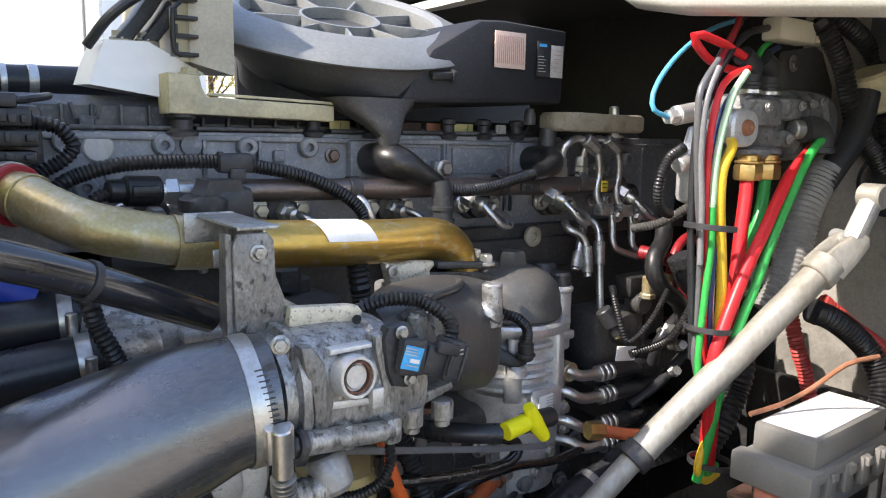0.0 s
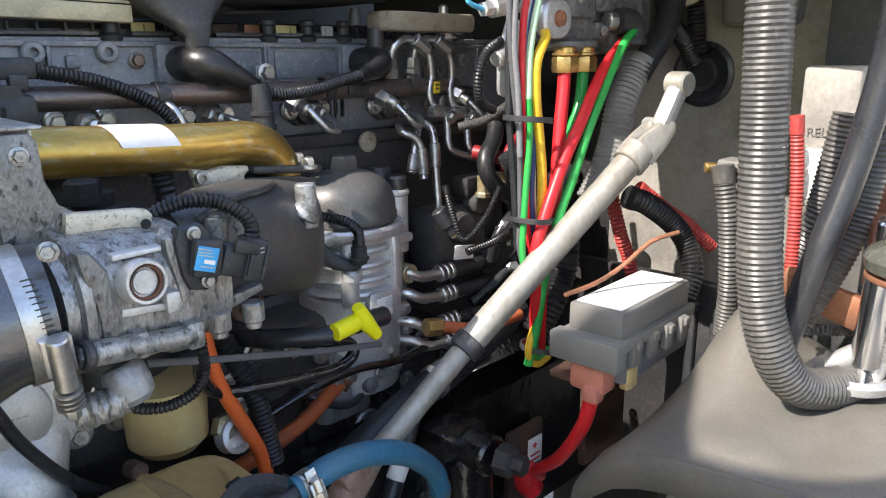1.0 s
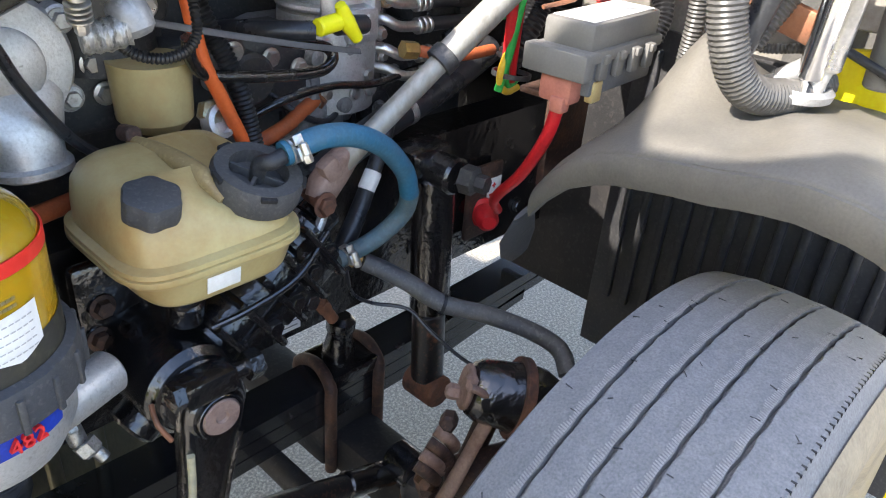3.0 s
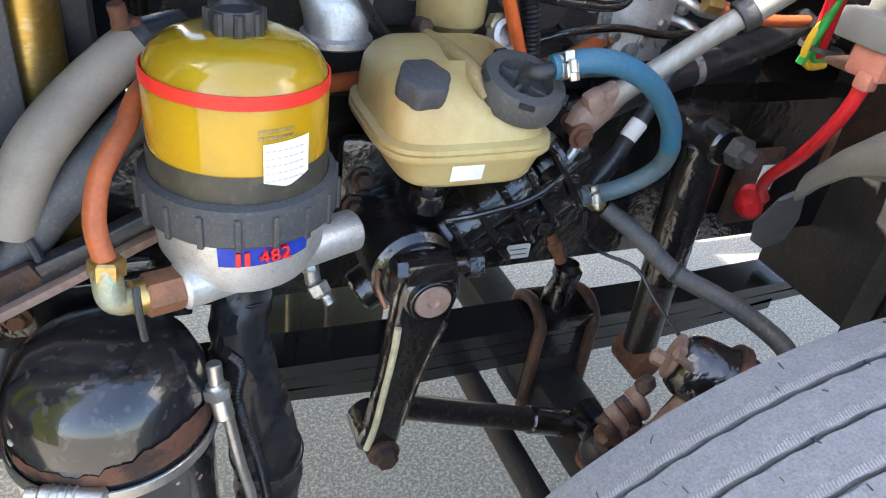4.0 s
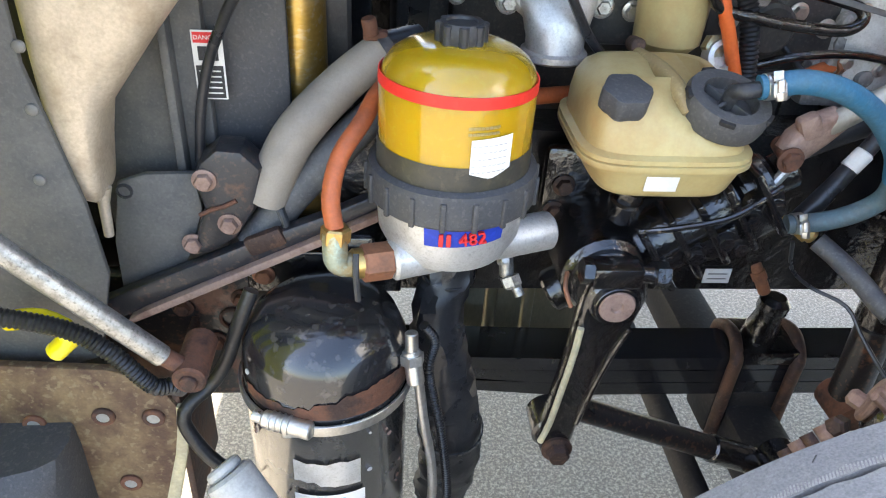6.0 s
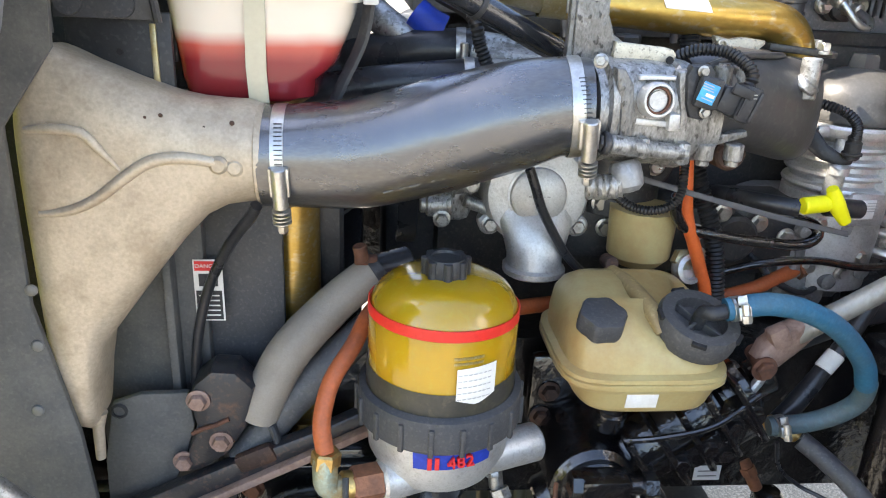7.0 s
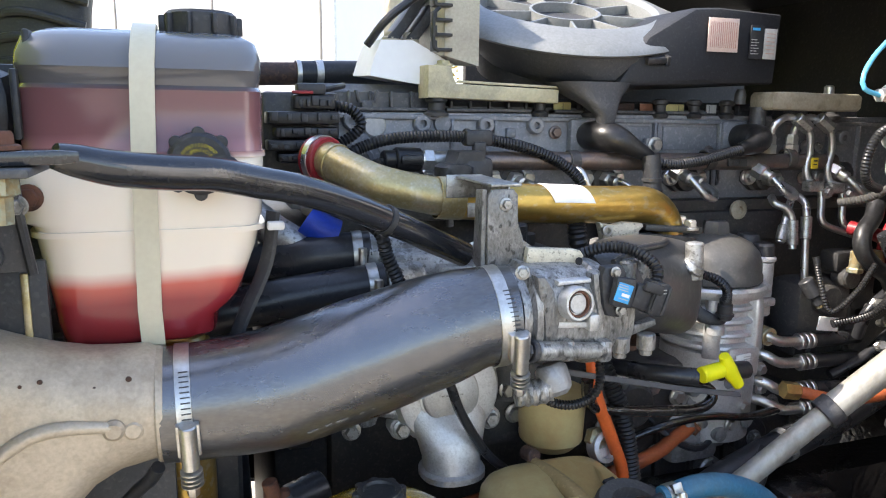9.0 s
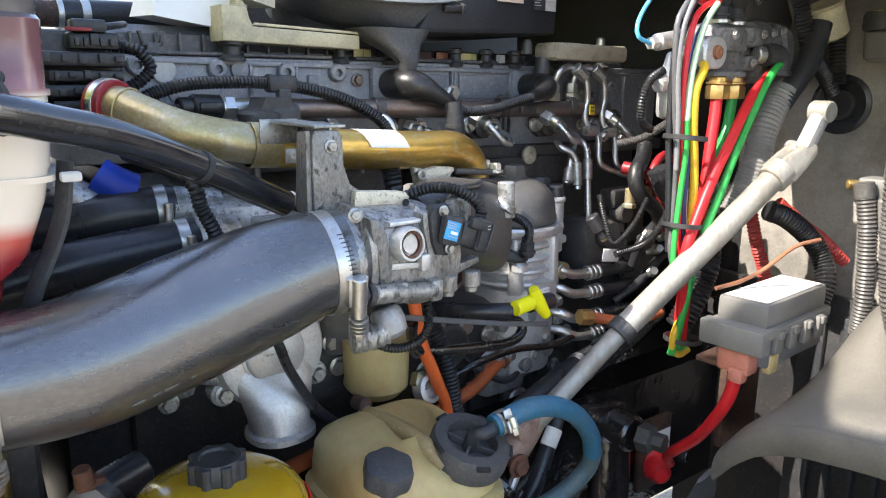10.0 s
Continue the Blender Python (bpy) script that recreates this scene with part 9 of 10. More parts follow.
for i in range(2):
    part("print_line", box((1.195, 0.821, 0.831 - i * 0.009), (0.026, 0.0008, 0.003), 0), "ink_red", lab)


# ---- brake valve and air lines ----
def build_air_valve():
    v = thing("brake_valve", "grimy cast brake valve with elbow fittings and brass nuts", "valve", (1.19, 0.75, 1.5))
    part("body", joined(box((1.165, 0.765, 1.530), (0.125, 0.07, 0.072), 0.012), box((1.135, 0.732, 1.542), (0.06, 0.03, 0.034), 0.006), loft([oval((x, 0.762, 1.528), Y, Z, r, r * 1.05, 30, 2.6) for x, r in ((1.215, 0.030), (1.222, 0.043), (1.246, 0.046), (1.252, 0.040), (1.272, 0.041), (1.278, 0.046), (1.300, 0.045), (1.314, 0.034), (1.318, 0.018))]), rod((1.135, 0.748, 1.50), (1.135, 0.748, 1.484), 0.030), rod((1.178, 0.752, 1.50), (1.178, 0.752, 1.486), 0.026), box((1.195, 0.728, 1.548), (0.05, 0.03, 0.030), 0.008), box((1.19, 0.733, 1.510), (0.036, 0.026, 0.024), 0.007)), "cast_grey", v)
    for q in ((1.125, 0.714, 1.548), (1.165, 0.726, 1.532), (1.196, 0.711, 1.552), (1.185, 0.718, 1.51), (1.232, 0.716, 1.556), (1.262, 0.718, 1.560)):
        part("screw", hexhead(q, (0, -1, 0), 0.005, 0.005), "cast", v)
    part("ear", loft([oval((1.072, yy, 1.522), X, Z, a, a * 0.85, 32, 2.6) for yy, a in ((0.722, 0.027), (0.710, 0.027), (0.707, 0.024))]), "cast_light", v)
    part("ear_bolt", lathe([(0.010, 0), (0.009, 0.005), (0.005, 0.006), (0.0, 0.003)], placed((1.072, 0.707, 1.522), (0, -1, 0)), 20), "copper", v)
    part("ear_arm", box((1.092, 0.735, 1.523), (0.04, 0.03, 0.030), 0.008), "cast_grey", v)
    for x, y in ((1.126, 0.742), (1.178, 0.748)):
        part("elbow", tube([(x, y, 1.563), (x, y, 1.590), (x - 0.005, y - 0.004, 1.600), (x - 0.026, y - 0.004, 1.611)], 0.0125, 16, 0.004), "plastic", v)
        part("elbow_ring", ring((x, y, 1.568), Z, 0.0115, 0.004, 0.006), "zinc", v)
        part("elbow_ring", ring((x, y, 1.578), Z, 0.0115, 0.003, 0.005), "plastic", v)
    part("elbow", tube([(1.205, 0.712, 1.522), (1.222, 0.708, 1.523), (1.235, 0.706, 1.518), (1.238, 0.705, 1.506), (1.237, 0.705, 1.492)], 0.017, 16, 0.005), "plastic", v)
    part("elbow_ring", rod((1.190, 0.718, 1.522), (1.204, 0.713, 1.522), 0.0125), "bolt_dull", v)
    part("elbow_ring", ring((1.237, 0.705, 1.496), Z, 0.0165, 0.003, 0.008), "plastic", v)
    for x, y in ((1.115, 0.728), (1.166, 0.734)):
        part("brass_nut", joined(lathe([(0.016, 0), (0.0175, 0.003), (0.0175, 0.017), (0.016, 0.020)], placed((x, y, 1.457)), 6), rod((x, y, 1.476), (x, y, 1.490), 0.0135), ring((x, y, 1.480), Z, 0.013, 0.004, 0.004)), "brass", v)
    side = part("side_fitting", joined(rod((1.075, 0.765, 1.545), (1.012, 0.765, 1.535), 0.012), lathe([(0.009, 0), (0.009, 0.014)], placed((1.012, 0.765, 1.535), (-1, 0.0, -0.15)), 6), rod((1.06, 0.765, 1.52), (1.04, 0.765, 1.468), 0.013), box((1.055, 0.765, 1.452), (0.04, 0.03, 0.05), 0.010), rod((1.04, 0.765, 1.482), (1.022, 0.765, 1.474), 0.011)), "cast_light", v)
    part("side_line", tube([(1.032, 0.765, 1.497), (1.010, 0.768, 1.484), (0.998, 0.770, 1.459), (1.002, 0.775, 1.433), (1.020, 0.782, 1.418), (1.045, 0.79, 1.411)], 0.0065, 12, 0.004, ribs=(0.004, 0.001)), "loom", side)
    part("mount_plate", prism([(1.272, 1.582), (1.275, 1.610), (1.288, 1.634), (1.372, 1.648), (1.392, 1.640), (1.43, 1.590), (1.43, 1.50), (1.26, 1.50)], 0.008, Matrix.Translation((0, 0.795, 0)), 0.003), "shroud", v)
    part("plate_screw", hexhead((1.302, 0.789, 1.618), (0, -1, 0), 0.009, 0.005), "cast", v)


build_air_valve()


def air_line(colour, mat, rad, *pts):
    solo("air_line", tube(list(pts), rad, 12, 0.01), mat, f"{colour} nylon air line in the bundle below the brake valve", "air line", group="air lines")


# two black lines in the sun, their glint put into a grey colour
air_line("grey", "grey_line", 0.0040, (1.021, 0.716, 1.599), (0.998, 0.716, 1.574), (0.989, 0.716, 1.554), (0.991, 0.716, 1.506), (1.000, 0.716, 1.441), (1.011, 0.716, 1.380), (1.015, 0.716, 1.284), (1.015, 0.715, 1.24), (1.04, 0.715, 1.18))
air_line("pale grey", "pale_line", 0.0036, (1.015, 0.711, 1.590), (1.000, 0.711, 1.562), (0.994, 0.711, 1.534), (0.994, 0.711, 1.486), (1.002, 0.711, 1.429), (1.008, 0.712, 1.36))
air_line("red", "red", 0.0043, (1.078, 0.714, 1.592), (1.044, 0.713, 1.582), (1.023, 0.712, 1.565), (1.013, 0.712, 1.535), (1.009, 0.712, 1.499), (1.010, 0.712, 1.441), (1.019, 0.712, 1.380), (1.022, 0.71, 1.27), (1.045, 0.71, 1.19), (1.05, 0.715, 1.14))
# upper run of the green line below, paler to paint in sunlight
air_line("sunlit green", "pale_green", 0.0043, (1.063, 0.706, 1.587), (1.041, 0.706, 1.564), (1.028, 0.706, 1.535), (1.020, 0.706, 1.507), (1.015, 0.706, 1.474), (1.015, 0.706, 1.429))
air_line("green", "green", 0.0043, (1.015, 0.706, 1.432), (1.018, 0.706, 1.381), (1.012, 0.706, 1.305), (1.008, 0.705, 1.24), (1.02, 0.708, 1.18))
air_line("dark blue", "navy_line", 0.0040, (1.057, 0.716, 1.567), (1.038, 0.714, 1.548), (1.029, 0.714, 1.527), (1.024, 0.714, 1.486), (1.026, 0.714, 1.424), (1.031, 0.710, 1.395), (1.027, 0.708, 1.304), (1.04, 0.708, 1.22))
air_line("yellow", "yellow_line", 0.0062, (1.062, 0.725, 1.515), (1.045, 0.706, 1.500), (1.030, 0.703, 1.483), (1.024, 0.703, 1.464), (1.026, 0.703, 1.425), (1.034, 0.703, 1.380), (1.041, 0.703, 1.33), (1.046, 0.706, 1.25))
air_line("cream", "milk", 0.0037, (1.030, 0.715, 1.40), (1.033, 0.712, 1.35), (1.036, 0.712, 1.30), (1.045, 0.714, 1.25))
air_line("black", "rubber", 0.0044, (1.02, 0.722, 1.56), (1.0, 0.724, 1.51), (1.0, 0.724, 1.42), (1.008, 0.722, 1.33), (1.016, 0.720, 1.24))
air_line("thick red", "red", 0.0086, (1.115, 0.728, 1.468), (1.110, 0.725, 1.437), (1.102, 0.722, 1.400), (1.093, 0.718, 1.356), (1.082, 0.713, 1.303), (1.066, 0.710, 1.256), (1.056, 0.710, 1.19), (1.06, 0.715, 1.12), (1.075, 0.725, 1.075))
air_line("thick green", "green", 0.0078, (1.166, 0.734, 1.468), (1.158, 0.732, 1.422), (1.140, 0.729, 1.388), (1.112, 0.724, 1.35), (1.095, 0.722, 1.30))
air_line("thick red", "red", 0.0078, (1.237, 0.706, 1.505), (1.205, 0.703, 1.490), (1.168, 0.702, 1.464), (1.135, 0.698, 1.429), (1.105, 0.694, 1.393), (1.080, 0.692, 1.364), (1.056, 0.690, 1.330), (1.032, 0.690, 1.285), (1.018, 0.692, 1.24), (1.03, 0.700, 1.17), (1.05, 0.715, 1.10))
air_line("green", "green", 0.0060, (1.243, 0.700, 1.515), (1.210, 0.696, 1.500), (1.180, 0.694, 1.469), (1.148, 0.692, 1.425), (1.117, 0.688, 1.387), (1.080, 0.684, 1.328), (1.052, 0.684, 1.280), (1.035, 0.688, 1.22), (1.035, 0.70, 1.14), (1.03, 0.71, 1.08))
air_line("yellow", "yellow_line", 0.0051, (1.04, 0.705, 1.14), (1.028, 0.706, 1.115), (1.03, 0.708, 1.09), (1.05, 0.71, 1.075), (1.08, 0.715, 1.075))
air_line("green", "green", 0.0044, (1.04, 0.708, 1.13), (1.045, 0.71, 1.095), (1.06, 0.715, 1.078), (1.085, 0.72, 1.085))
air_line("pale blue", "blue_line", 0.0031, (1.167, 0.79, 1.667), (1.097, 0.786, 1.646), (1.041, 0.781, 1.617), (1.0, 0.776, 1.587), (0.977, 0.772, 1.559), (0.976, 0.768, 1.541), (1.0, 0.765, 1.533))
air_line("thick red", "red", 0.0053, (1.111, 0.735, 1.605), (1.068, 0.736, 1.618), (1.017, 0.738, 1.628), (1.003, 0.739, 1.626), (1.009, 0.74, 1.618), (1.033, 0.741, 1.603), (1.057, 0.742, 1.597), (1.09, 0.744, 1.593), (1.13, 0.75, 1.594))
air_line("black", "rubber", 0.0046, (1.21, 0.77, 1.66), (1.167, 0.75, 1.651), (1.116, 0.742, 1.64), (1.073, 0.735, 1.616), (1.039, 0.728, 1.586), (1.013, 0.72, 1.559))
air_line("black", "rubber", 0.0042, (1.134, 0.76, 1.668), (1.083, 0.747, 1.629), (1.042, 0.735, 1.595), (1.01, 0.722, 1.562))
air_line("dark red", "red_dark", 0.0041, (1.10, 0.745, 1.665), (1.084, 0.74, 1.64), (1.049, 0.733, 1.603), (1.033, 0.727, 1.579), (1.02, 0.72, 1.555))
air_line("green", "green", 0.0037, (1.20, 0.76, 1.64), (1.16, 0.75, 1.625), (1.13, 0.74, 1.605))
air_line("dark blue", "navy_line", 0.0041, (1.22, 0.765, 1.632), (1.18, 0.755, 1.62), (1.145, 0.745, 1.605))
for z, x in ((1.405, 1.018), (1.28, 1.028), (1.10, 1.055)):
    solo("cable_tie", ring((x, 0.709, z), (0.1, 0, 1), 0.028 if z > 1.3 else 0.026, 0.0025, 0.007, 24), "plastic", "black cable tie round the air lines", "cable tie")


# ---- cab side: firewall, looms and hoses ----
solo("firewall", joined(prism([(0.25, 1.0), (0.85, 1.0), (0.85, 1.78), (0.25, 1.78)], 0.03, Matrix.Translation((1.46, 0.0, 0)) @ Matrix.Rotation(radians(90), 4, "Z"), 0.002)), "firewall", "light grey cab firewall, partly sunlit", "firewall", kind="structure")
# near-black boxes painting in the shade behind the engine
solo("firewall_tunnel", joined(box((1.62, 1.25, 1.35), (0.10, 0.85, 0.95), 0.02), box((1.50, 0.86, 1.35), (0.14, 0.03, 0.9), 0.01)), "dark", "near-black boxes standing for shade behind the engine", "firewall", kind="structure")
# roof added only to keep sun off the firewall and engine rear
solo("engine_tunnel_roof", box((1.35, 1.55, 1.80), (0.60, 1.5, 0.05), 0.01), "dark", "dark roof added to shade the engine's rear", "cowl", kind="structure")
cowl = thing("cab_cowl", "off-white cab cowl reaching over the engine's rear", "cowl", (1.2, 0.8, 1.68))
part("edge", loft([oval((1.05, y, z), X, Z, 0.034, h, 20, 3) for y, z, h in ((0.20, 1.632, 0.030), (0.239, 1.632, 0.034), (0.551, 1.664, 0.034), (0.787, 1.692, 0.033), (0.855, 1.702, 0.028), (0.89, 1.710, 0.014))]), "cowl_white", cowl)
# largely unseen; reaches far back so the air box stays shaded
part("panel", loft([[Vector((1.06, y, z)), Vector((1.46, y, z + 0.09)), Vector((1.46, y, z + 0.105)), Vector((1.06, y, z + 0.015))] for y, z in ((0.239, 1.650), (0.551, 1.680), (0.787, 1.708), (0.95, 1.730), (1.226, 1.742), (1.54, 1.742))]), "cowl_white", cowl, "sloping painted cowl panel, largely unseen, kept for its shade")
# near-black sheet added to keep the bay's far side dark
solo("bay_wall", box((1.30, 1.86, 1.35), (0.90, 0.02, 1.1), 0.004), "dark", "near-black sheet closing the bay's far side", "wall", kind="structure")
def cab_hose(name, mat, rad, ribs, *pts):
    label = {"loom": "black corrugated plastic tubing at the cab side", "loom_grey": "dusty grey corrugated loom at the cab side", "red_dark": "dull red hose behind the air lines", "loom_pale": "pale grey corrugated conduit below the brake valve", "rubber": "black rubber hose at the cab side", "red": "thick red battery cable by the firewall", "loom_red": "red corrugated loom by the firewall"}[mat]
    h = thing(name, label, "hose", pts[0])
    part("sleeve", tube(list(pts), rad, 24 if rad > 0.02 else 14, 0.012, ribs), mat, h)
    part("end_tape", tube([pts[0], Vector(pts[0]).lerp(Vector(pts[1]), 0.3)], rad * 1.02, 14), mat, h)


cab_hose("corrugated_intake_hose", "loom_grey", 0.0200, (0.0050, 0.0014), (0.940, 0.405, 1.64), (0.945, 0.402, 1.52), (0.948, 0.398, 1.42), (0.950, 0.393, 1.324), (0.951, 0.387, 1.271), (0.956, 0.378, 1.232), (0.970, 0.368, 1.200), (0.992, 0.356, 1.180), (1.025, 0.340, 1.173), (1.06, 0.327, 1.176), (1.09, 0.32, 1.185))
cab_hose("corrugated_loom", "loom_grey", 0.012, (0.005, 0.0018), (1.10, 0.50, 1.36), (1.105, 0.49, 1.30), (1.11, 0.485, 1.22), (1.12, 0.49, 1.16))
cab_hose("corrugated_loom", "loom_grey", 0.014, (0.005, 0.0018), (1.05, 0.34, 1.62), (1.07, 0.34, 1.45), (1.06, 0.35, 1.32), (1.02, 0.38, 1.22))
cab_hose("wire_sleeve", "rubber", 0.013, None, (1.03, 0.33, 1.70), (1.045, 0.335, 1.52), (1.03, 0.345, 1.40), (1.0, 0.36, 1.30), (0.985, 0.375, 1.22))
cab_hose("heater_hose", "rubber", 0.019, None, (1.14, 0.84, 1.34), (1.16, 0.83, 1.30), (1.20, 0.82, 1.285), (1.25, 0.81, 1.30))
cab_hose("corrugated_loom", "loom", 0.0135, (0.006, 0.002), (1.25, 0.73, 1.668), (1.267, 0.72, 1.643), (1.296, 0.716, 1.611), (1.315, 0.712, 1.568), (1.333, 0.708, 1.533), (1.38, 0.704, 1.497), (1.41, 0.70, 1.465))
cab_hose("corrugated_loom", "loom", 0.014, (0.006, 0.002), (1.30, 0.75, 1.70), (1.312, 0.74, 1.68), (1.365, 0.727, 1.653), (1.387, 0.713, 1.617), (1.397, 0.70, 1.558), (1.40, 0.69, 1.48))
cab_hose("rubber_boot", "rubber", 0.018, None, (1.340, 0.70, 1.575), (1.330, 0.70, 1.545), (1.308, 0.70, 1.506), (1.282, 0.705, 1.475), (1.262, 0.71, 1.448))
cab_hose("corrugated_loom", "loom_pale", 0.0225, (0.0065, 0.0024), (1.275, 0.712, 1.470), (1.260, 0.714, 1.450), (1.234, 0.715, 1.412), (1.220, 0.715, 1.365), (1.196, 0.715, 1.315), (1.175, 0.72, 1.28))
cab_hose("corrugated_loom", "loom", 0.016, (0.006, 0.002), (1.174, 0.66, 1.294), (1.204, 0.645, 1.28), (1.249, 0.63, 1.247), (1.262, 0.615, 1.218), (1.255, 0.60, 1.185), (1.24, 0.60, 1.15))
cab_hose("battery_cable", "loom_red", 0.010, (0.006, 0.002), (1.216, 0.67, 1.30), (1.238, 0.658, 1.282), (1.26, 0.645, 1.262), (1.303, 0.633, 1.236), (1.34, 0.615, 1.20))
cab_hose("battery_cable", "loom_red", 0.011, (0.006, 0.002), (1.235, 0.73, 1.30), (1.241, 0.72, 1.252), (1.25, 0.713, 1.214), (1.261, 0.707, 1.185), (1.27, 0.70, 1.14))
cab_hose("corrugated_loom", "loom", 0.021, (0.007, 0.0025), (1.14, 0.74, 1.26), (1.118, 0.72, 1.211), (1.108, 0.72, 1.182), (1.089, 0.72, 1.150), (1.07, 0.73, 1.11))
cab_hose("engine_hose", "loom", 0.013, None, (1.165, 0.89, 1.375), (1.150, 0.88, 1.355), (1.124, 0.872, 1.334), (1.120, 0.866, 1.309), (1.140, 0.862, 1.285), (1.168, 0.86, 1.268), (1.19, 0.862, 1.24))
cab_hose("engine_hose", "red_dark", 0.011, (0.006, 0.0008), (1.150, 0.92, 1.334), (1.160, 0.895, 1.331), (1.184, 0.886, 1.320), (1.203, 0.882, 1.297), (1.217, 0.88, 1.262), (1.215, 0.88, 1.22))
cab_hose("wire_loom", "loom", 0.0065, (0.004, 0.0012), (1.20, 0.84, 1.40), (1.19, 0.83, 1.34), (1.17, 0.83, 1.28), (1.13, 0.84, 1.22), (1.07, 0.86, 1.20))
cab_hose("engine_hose", "loom", 0.0048, (0.004, 0.001), (1.045, 0.88, 1.30), (1.05, 0.87, 1.26), (1.065, 0.86, 1.22), (1.10, 0.85, 1.25), (1.13, 0.85, 1.29))
cab_hose("wire_loom", "loom_grey", 0.0065, (0.004, 0.0012), (1.084, 0.775, 1.428), (1.070, 0.80, 1.407), (1.060, 0.82, 1.394), (1.045, 0.85, 1.385))
rear = thing("rear_engine_castings", "oily rear engine castings and plugs under the cowl", "casting", (1.15, 0.95, 1.2))
# bracket coloured near-black in place of the shade under the cowl
part("bracket", joined(box((1.19, 0.95, 1.275), (0.09, 0.04, 0.035), 0.008), box((1.21, 0.95, 1.22), (0.05, 0.04, 0.09), 0.01)), "dark", rear, "mounting bracket, its shade put into a near-black colour")
part("casting", joined(box((1.14, 0.975, 1.18), (0.12, 0.08, 0.13), 0.02), rod((1.13, 0.945, 1.215), (1.13, 0.92, 1.215), 0.026), rod((1.17, 0.95, 1.25), (1.17, 0.92, 1.25), 0.018), box((1.23, 0.97, 1.16), (0.10, 0.08, 0.10), 0.015)), "cast_dark", rear)
part("plug", joined(rod((1.045, 0.895, 1.262), (1.058, 0.885, 1.238), 0.012), rod((1.058, 0.885, 1.238), (1.064, 0.88, 1.226), 0.009)), "plastic", rear)
part("collar", rod((1.058, 0.885, 1.236), (1.066, 0.879, 1.222), 0.0075), "brass_old", rear)
for x in (1.148, 1.195):
    part("stud", joined(rod((x, 0.90, 1.272), (x, 0.90, 1.300), 0.009), rod((x, 0.90, 1.265), (x, 0.90, 1.274), 0.012, n=6)), "brass_old", rear)
for q in ((1.17, 0.937, 1.205), (1.19, 0.937, 1.135), (1.11, 0.937, 1.13)):
    part("bolt", hexhead(q, (0, -1, 0), 0.009, 0.010), "cast_dark", rear)


for mat, words, rad, pts in (
        ("red_dark", "dull red hose looping behind the wires", 0.0075, ((1.30, 0.93, 1.34), (1.25, 0.91, 1.352), (1.21, 0.90, 1.335), (1.20, 0.90, 1.29), (1.24, 0.91, 1.255), (1.29, 0.92, 1.245))),
        ("red_dark", "dull red hose looping behind the wires", 0.0065, ((1.32, 0.92, 1.30), (1.27, 0.90, 1.315), (1.235, 0.90, 1.30), (1.235, 0.90, 1.26), (1.27, 0.91, 1.225), (1.33, 0.92, 1.20))),
        ("rubber", "black hose curling down behind the wires", 0.009, ((1.33, 0.90, 1.26), (1.27, 0.885, 1.255), (1.20, 0.88, 1.235), (1.165, 0.885, 1.20), (1.17, 0.90, 1.16))),
        ("rubber", "black hose curling down behind the wires", 0.008, ((1.34, 0.90, 1.20), (1.28, 0.885, 1.19), (1.22, 0.885, 1.165), (1.18, 0.89, 1.13), (1.12, 0.90, 1.10))),
        ("gloss", "glossy black pipe behind the wires", 0.006, ((1.26, 0.89, 1.33), (1.235, 0.875, 1.28), (1.245, 0.87, 1.22), (1.28, 0.875, 1.17), (1.34, 0.88, 1.15)))):
    solo("rear_hose", tube(list(pts), rad, 14), mat, words, "hose")
for q in ((1.18, 0.885, 1.215), (1.21, 0.885, 1.185), (1.245, 0.89, 1.205), (1.20, 0.885, 1.145)):
    solo("hose_fitting", joined(lathe([(0.010, 0), (0.010, 0.012), (0.007, 0.014), (0.007, 0.028), (0.0, 0.028)], placed(q, (-0.5, -0.7, 0.3)), 6), rod(Vector(q) + Vector((0.02, 0.028, -0.012)), q, 0.006)), "zinc", "small plated hose fitting behind the wires", "fitting")


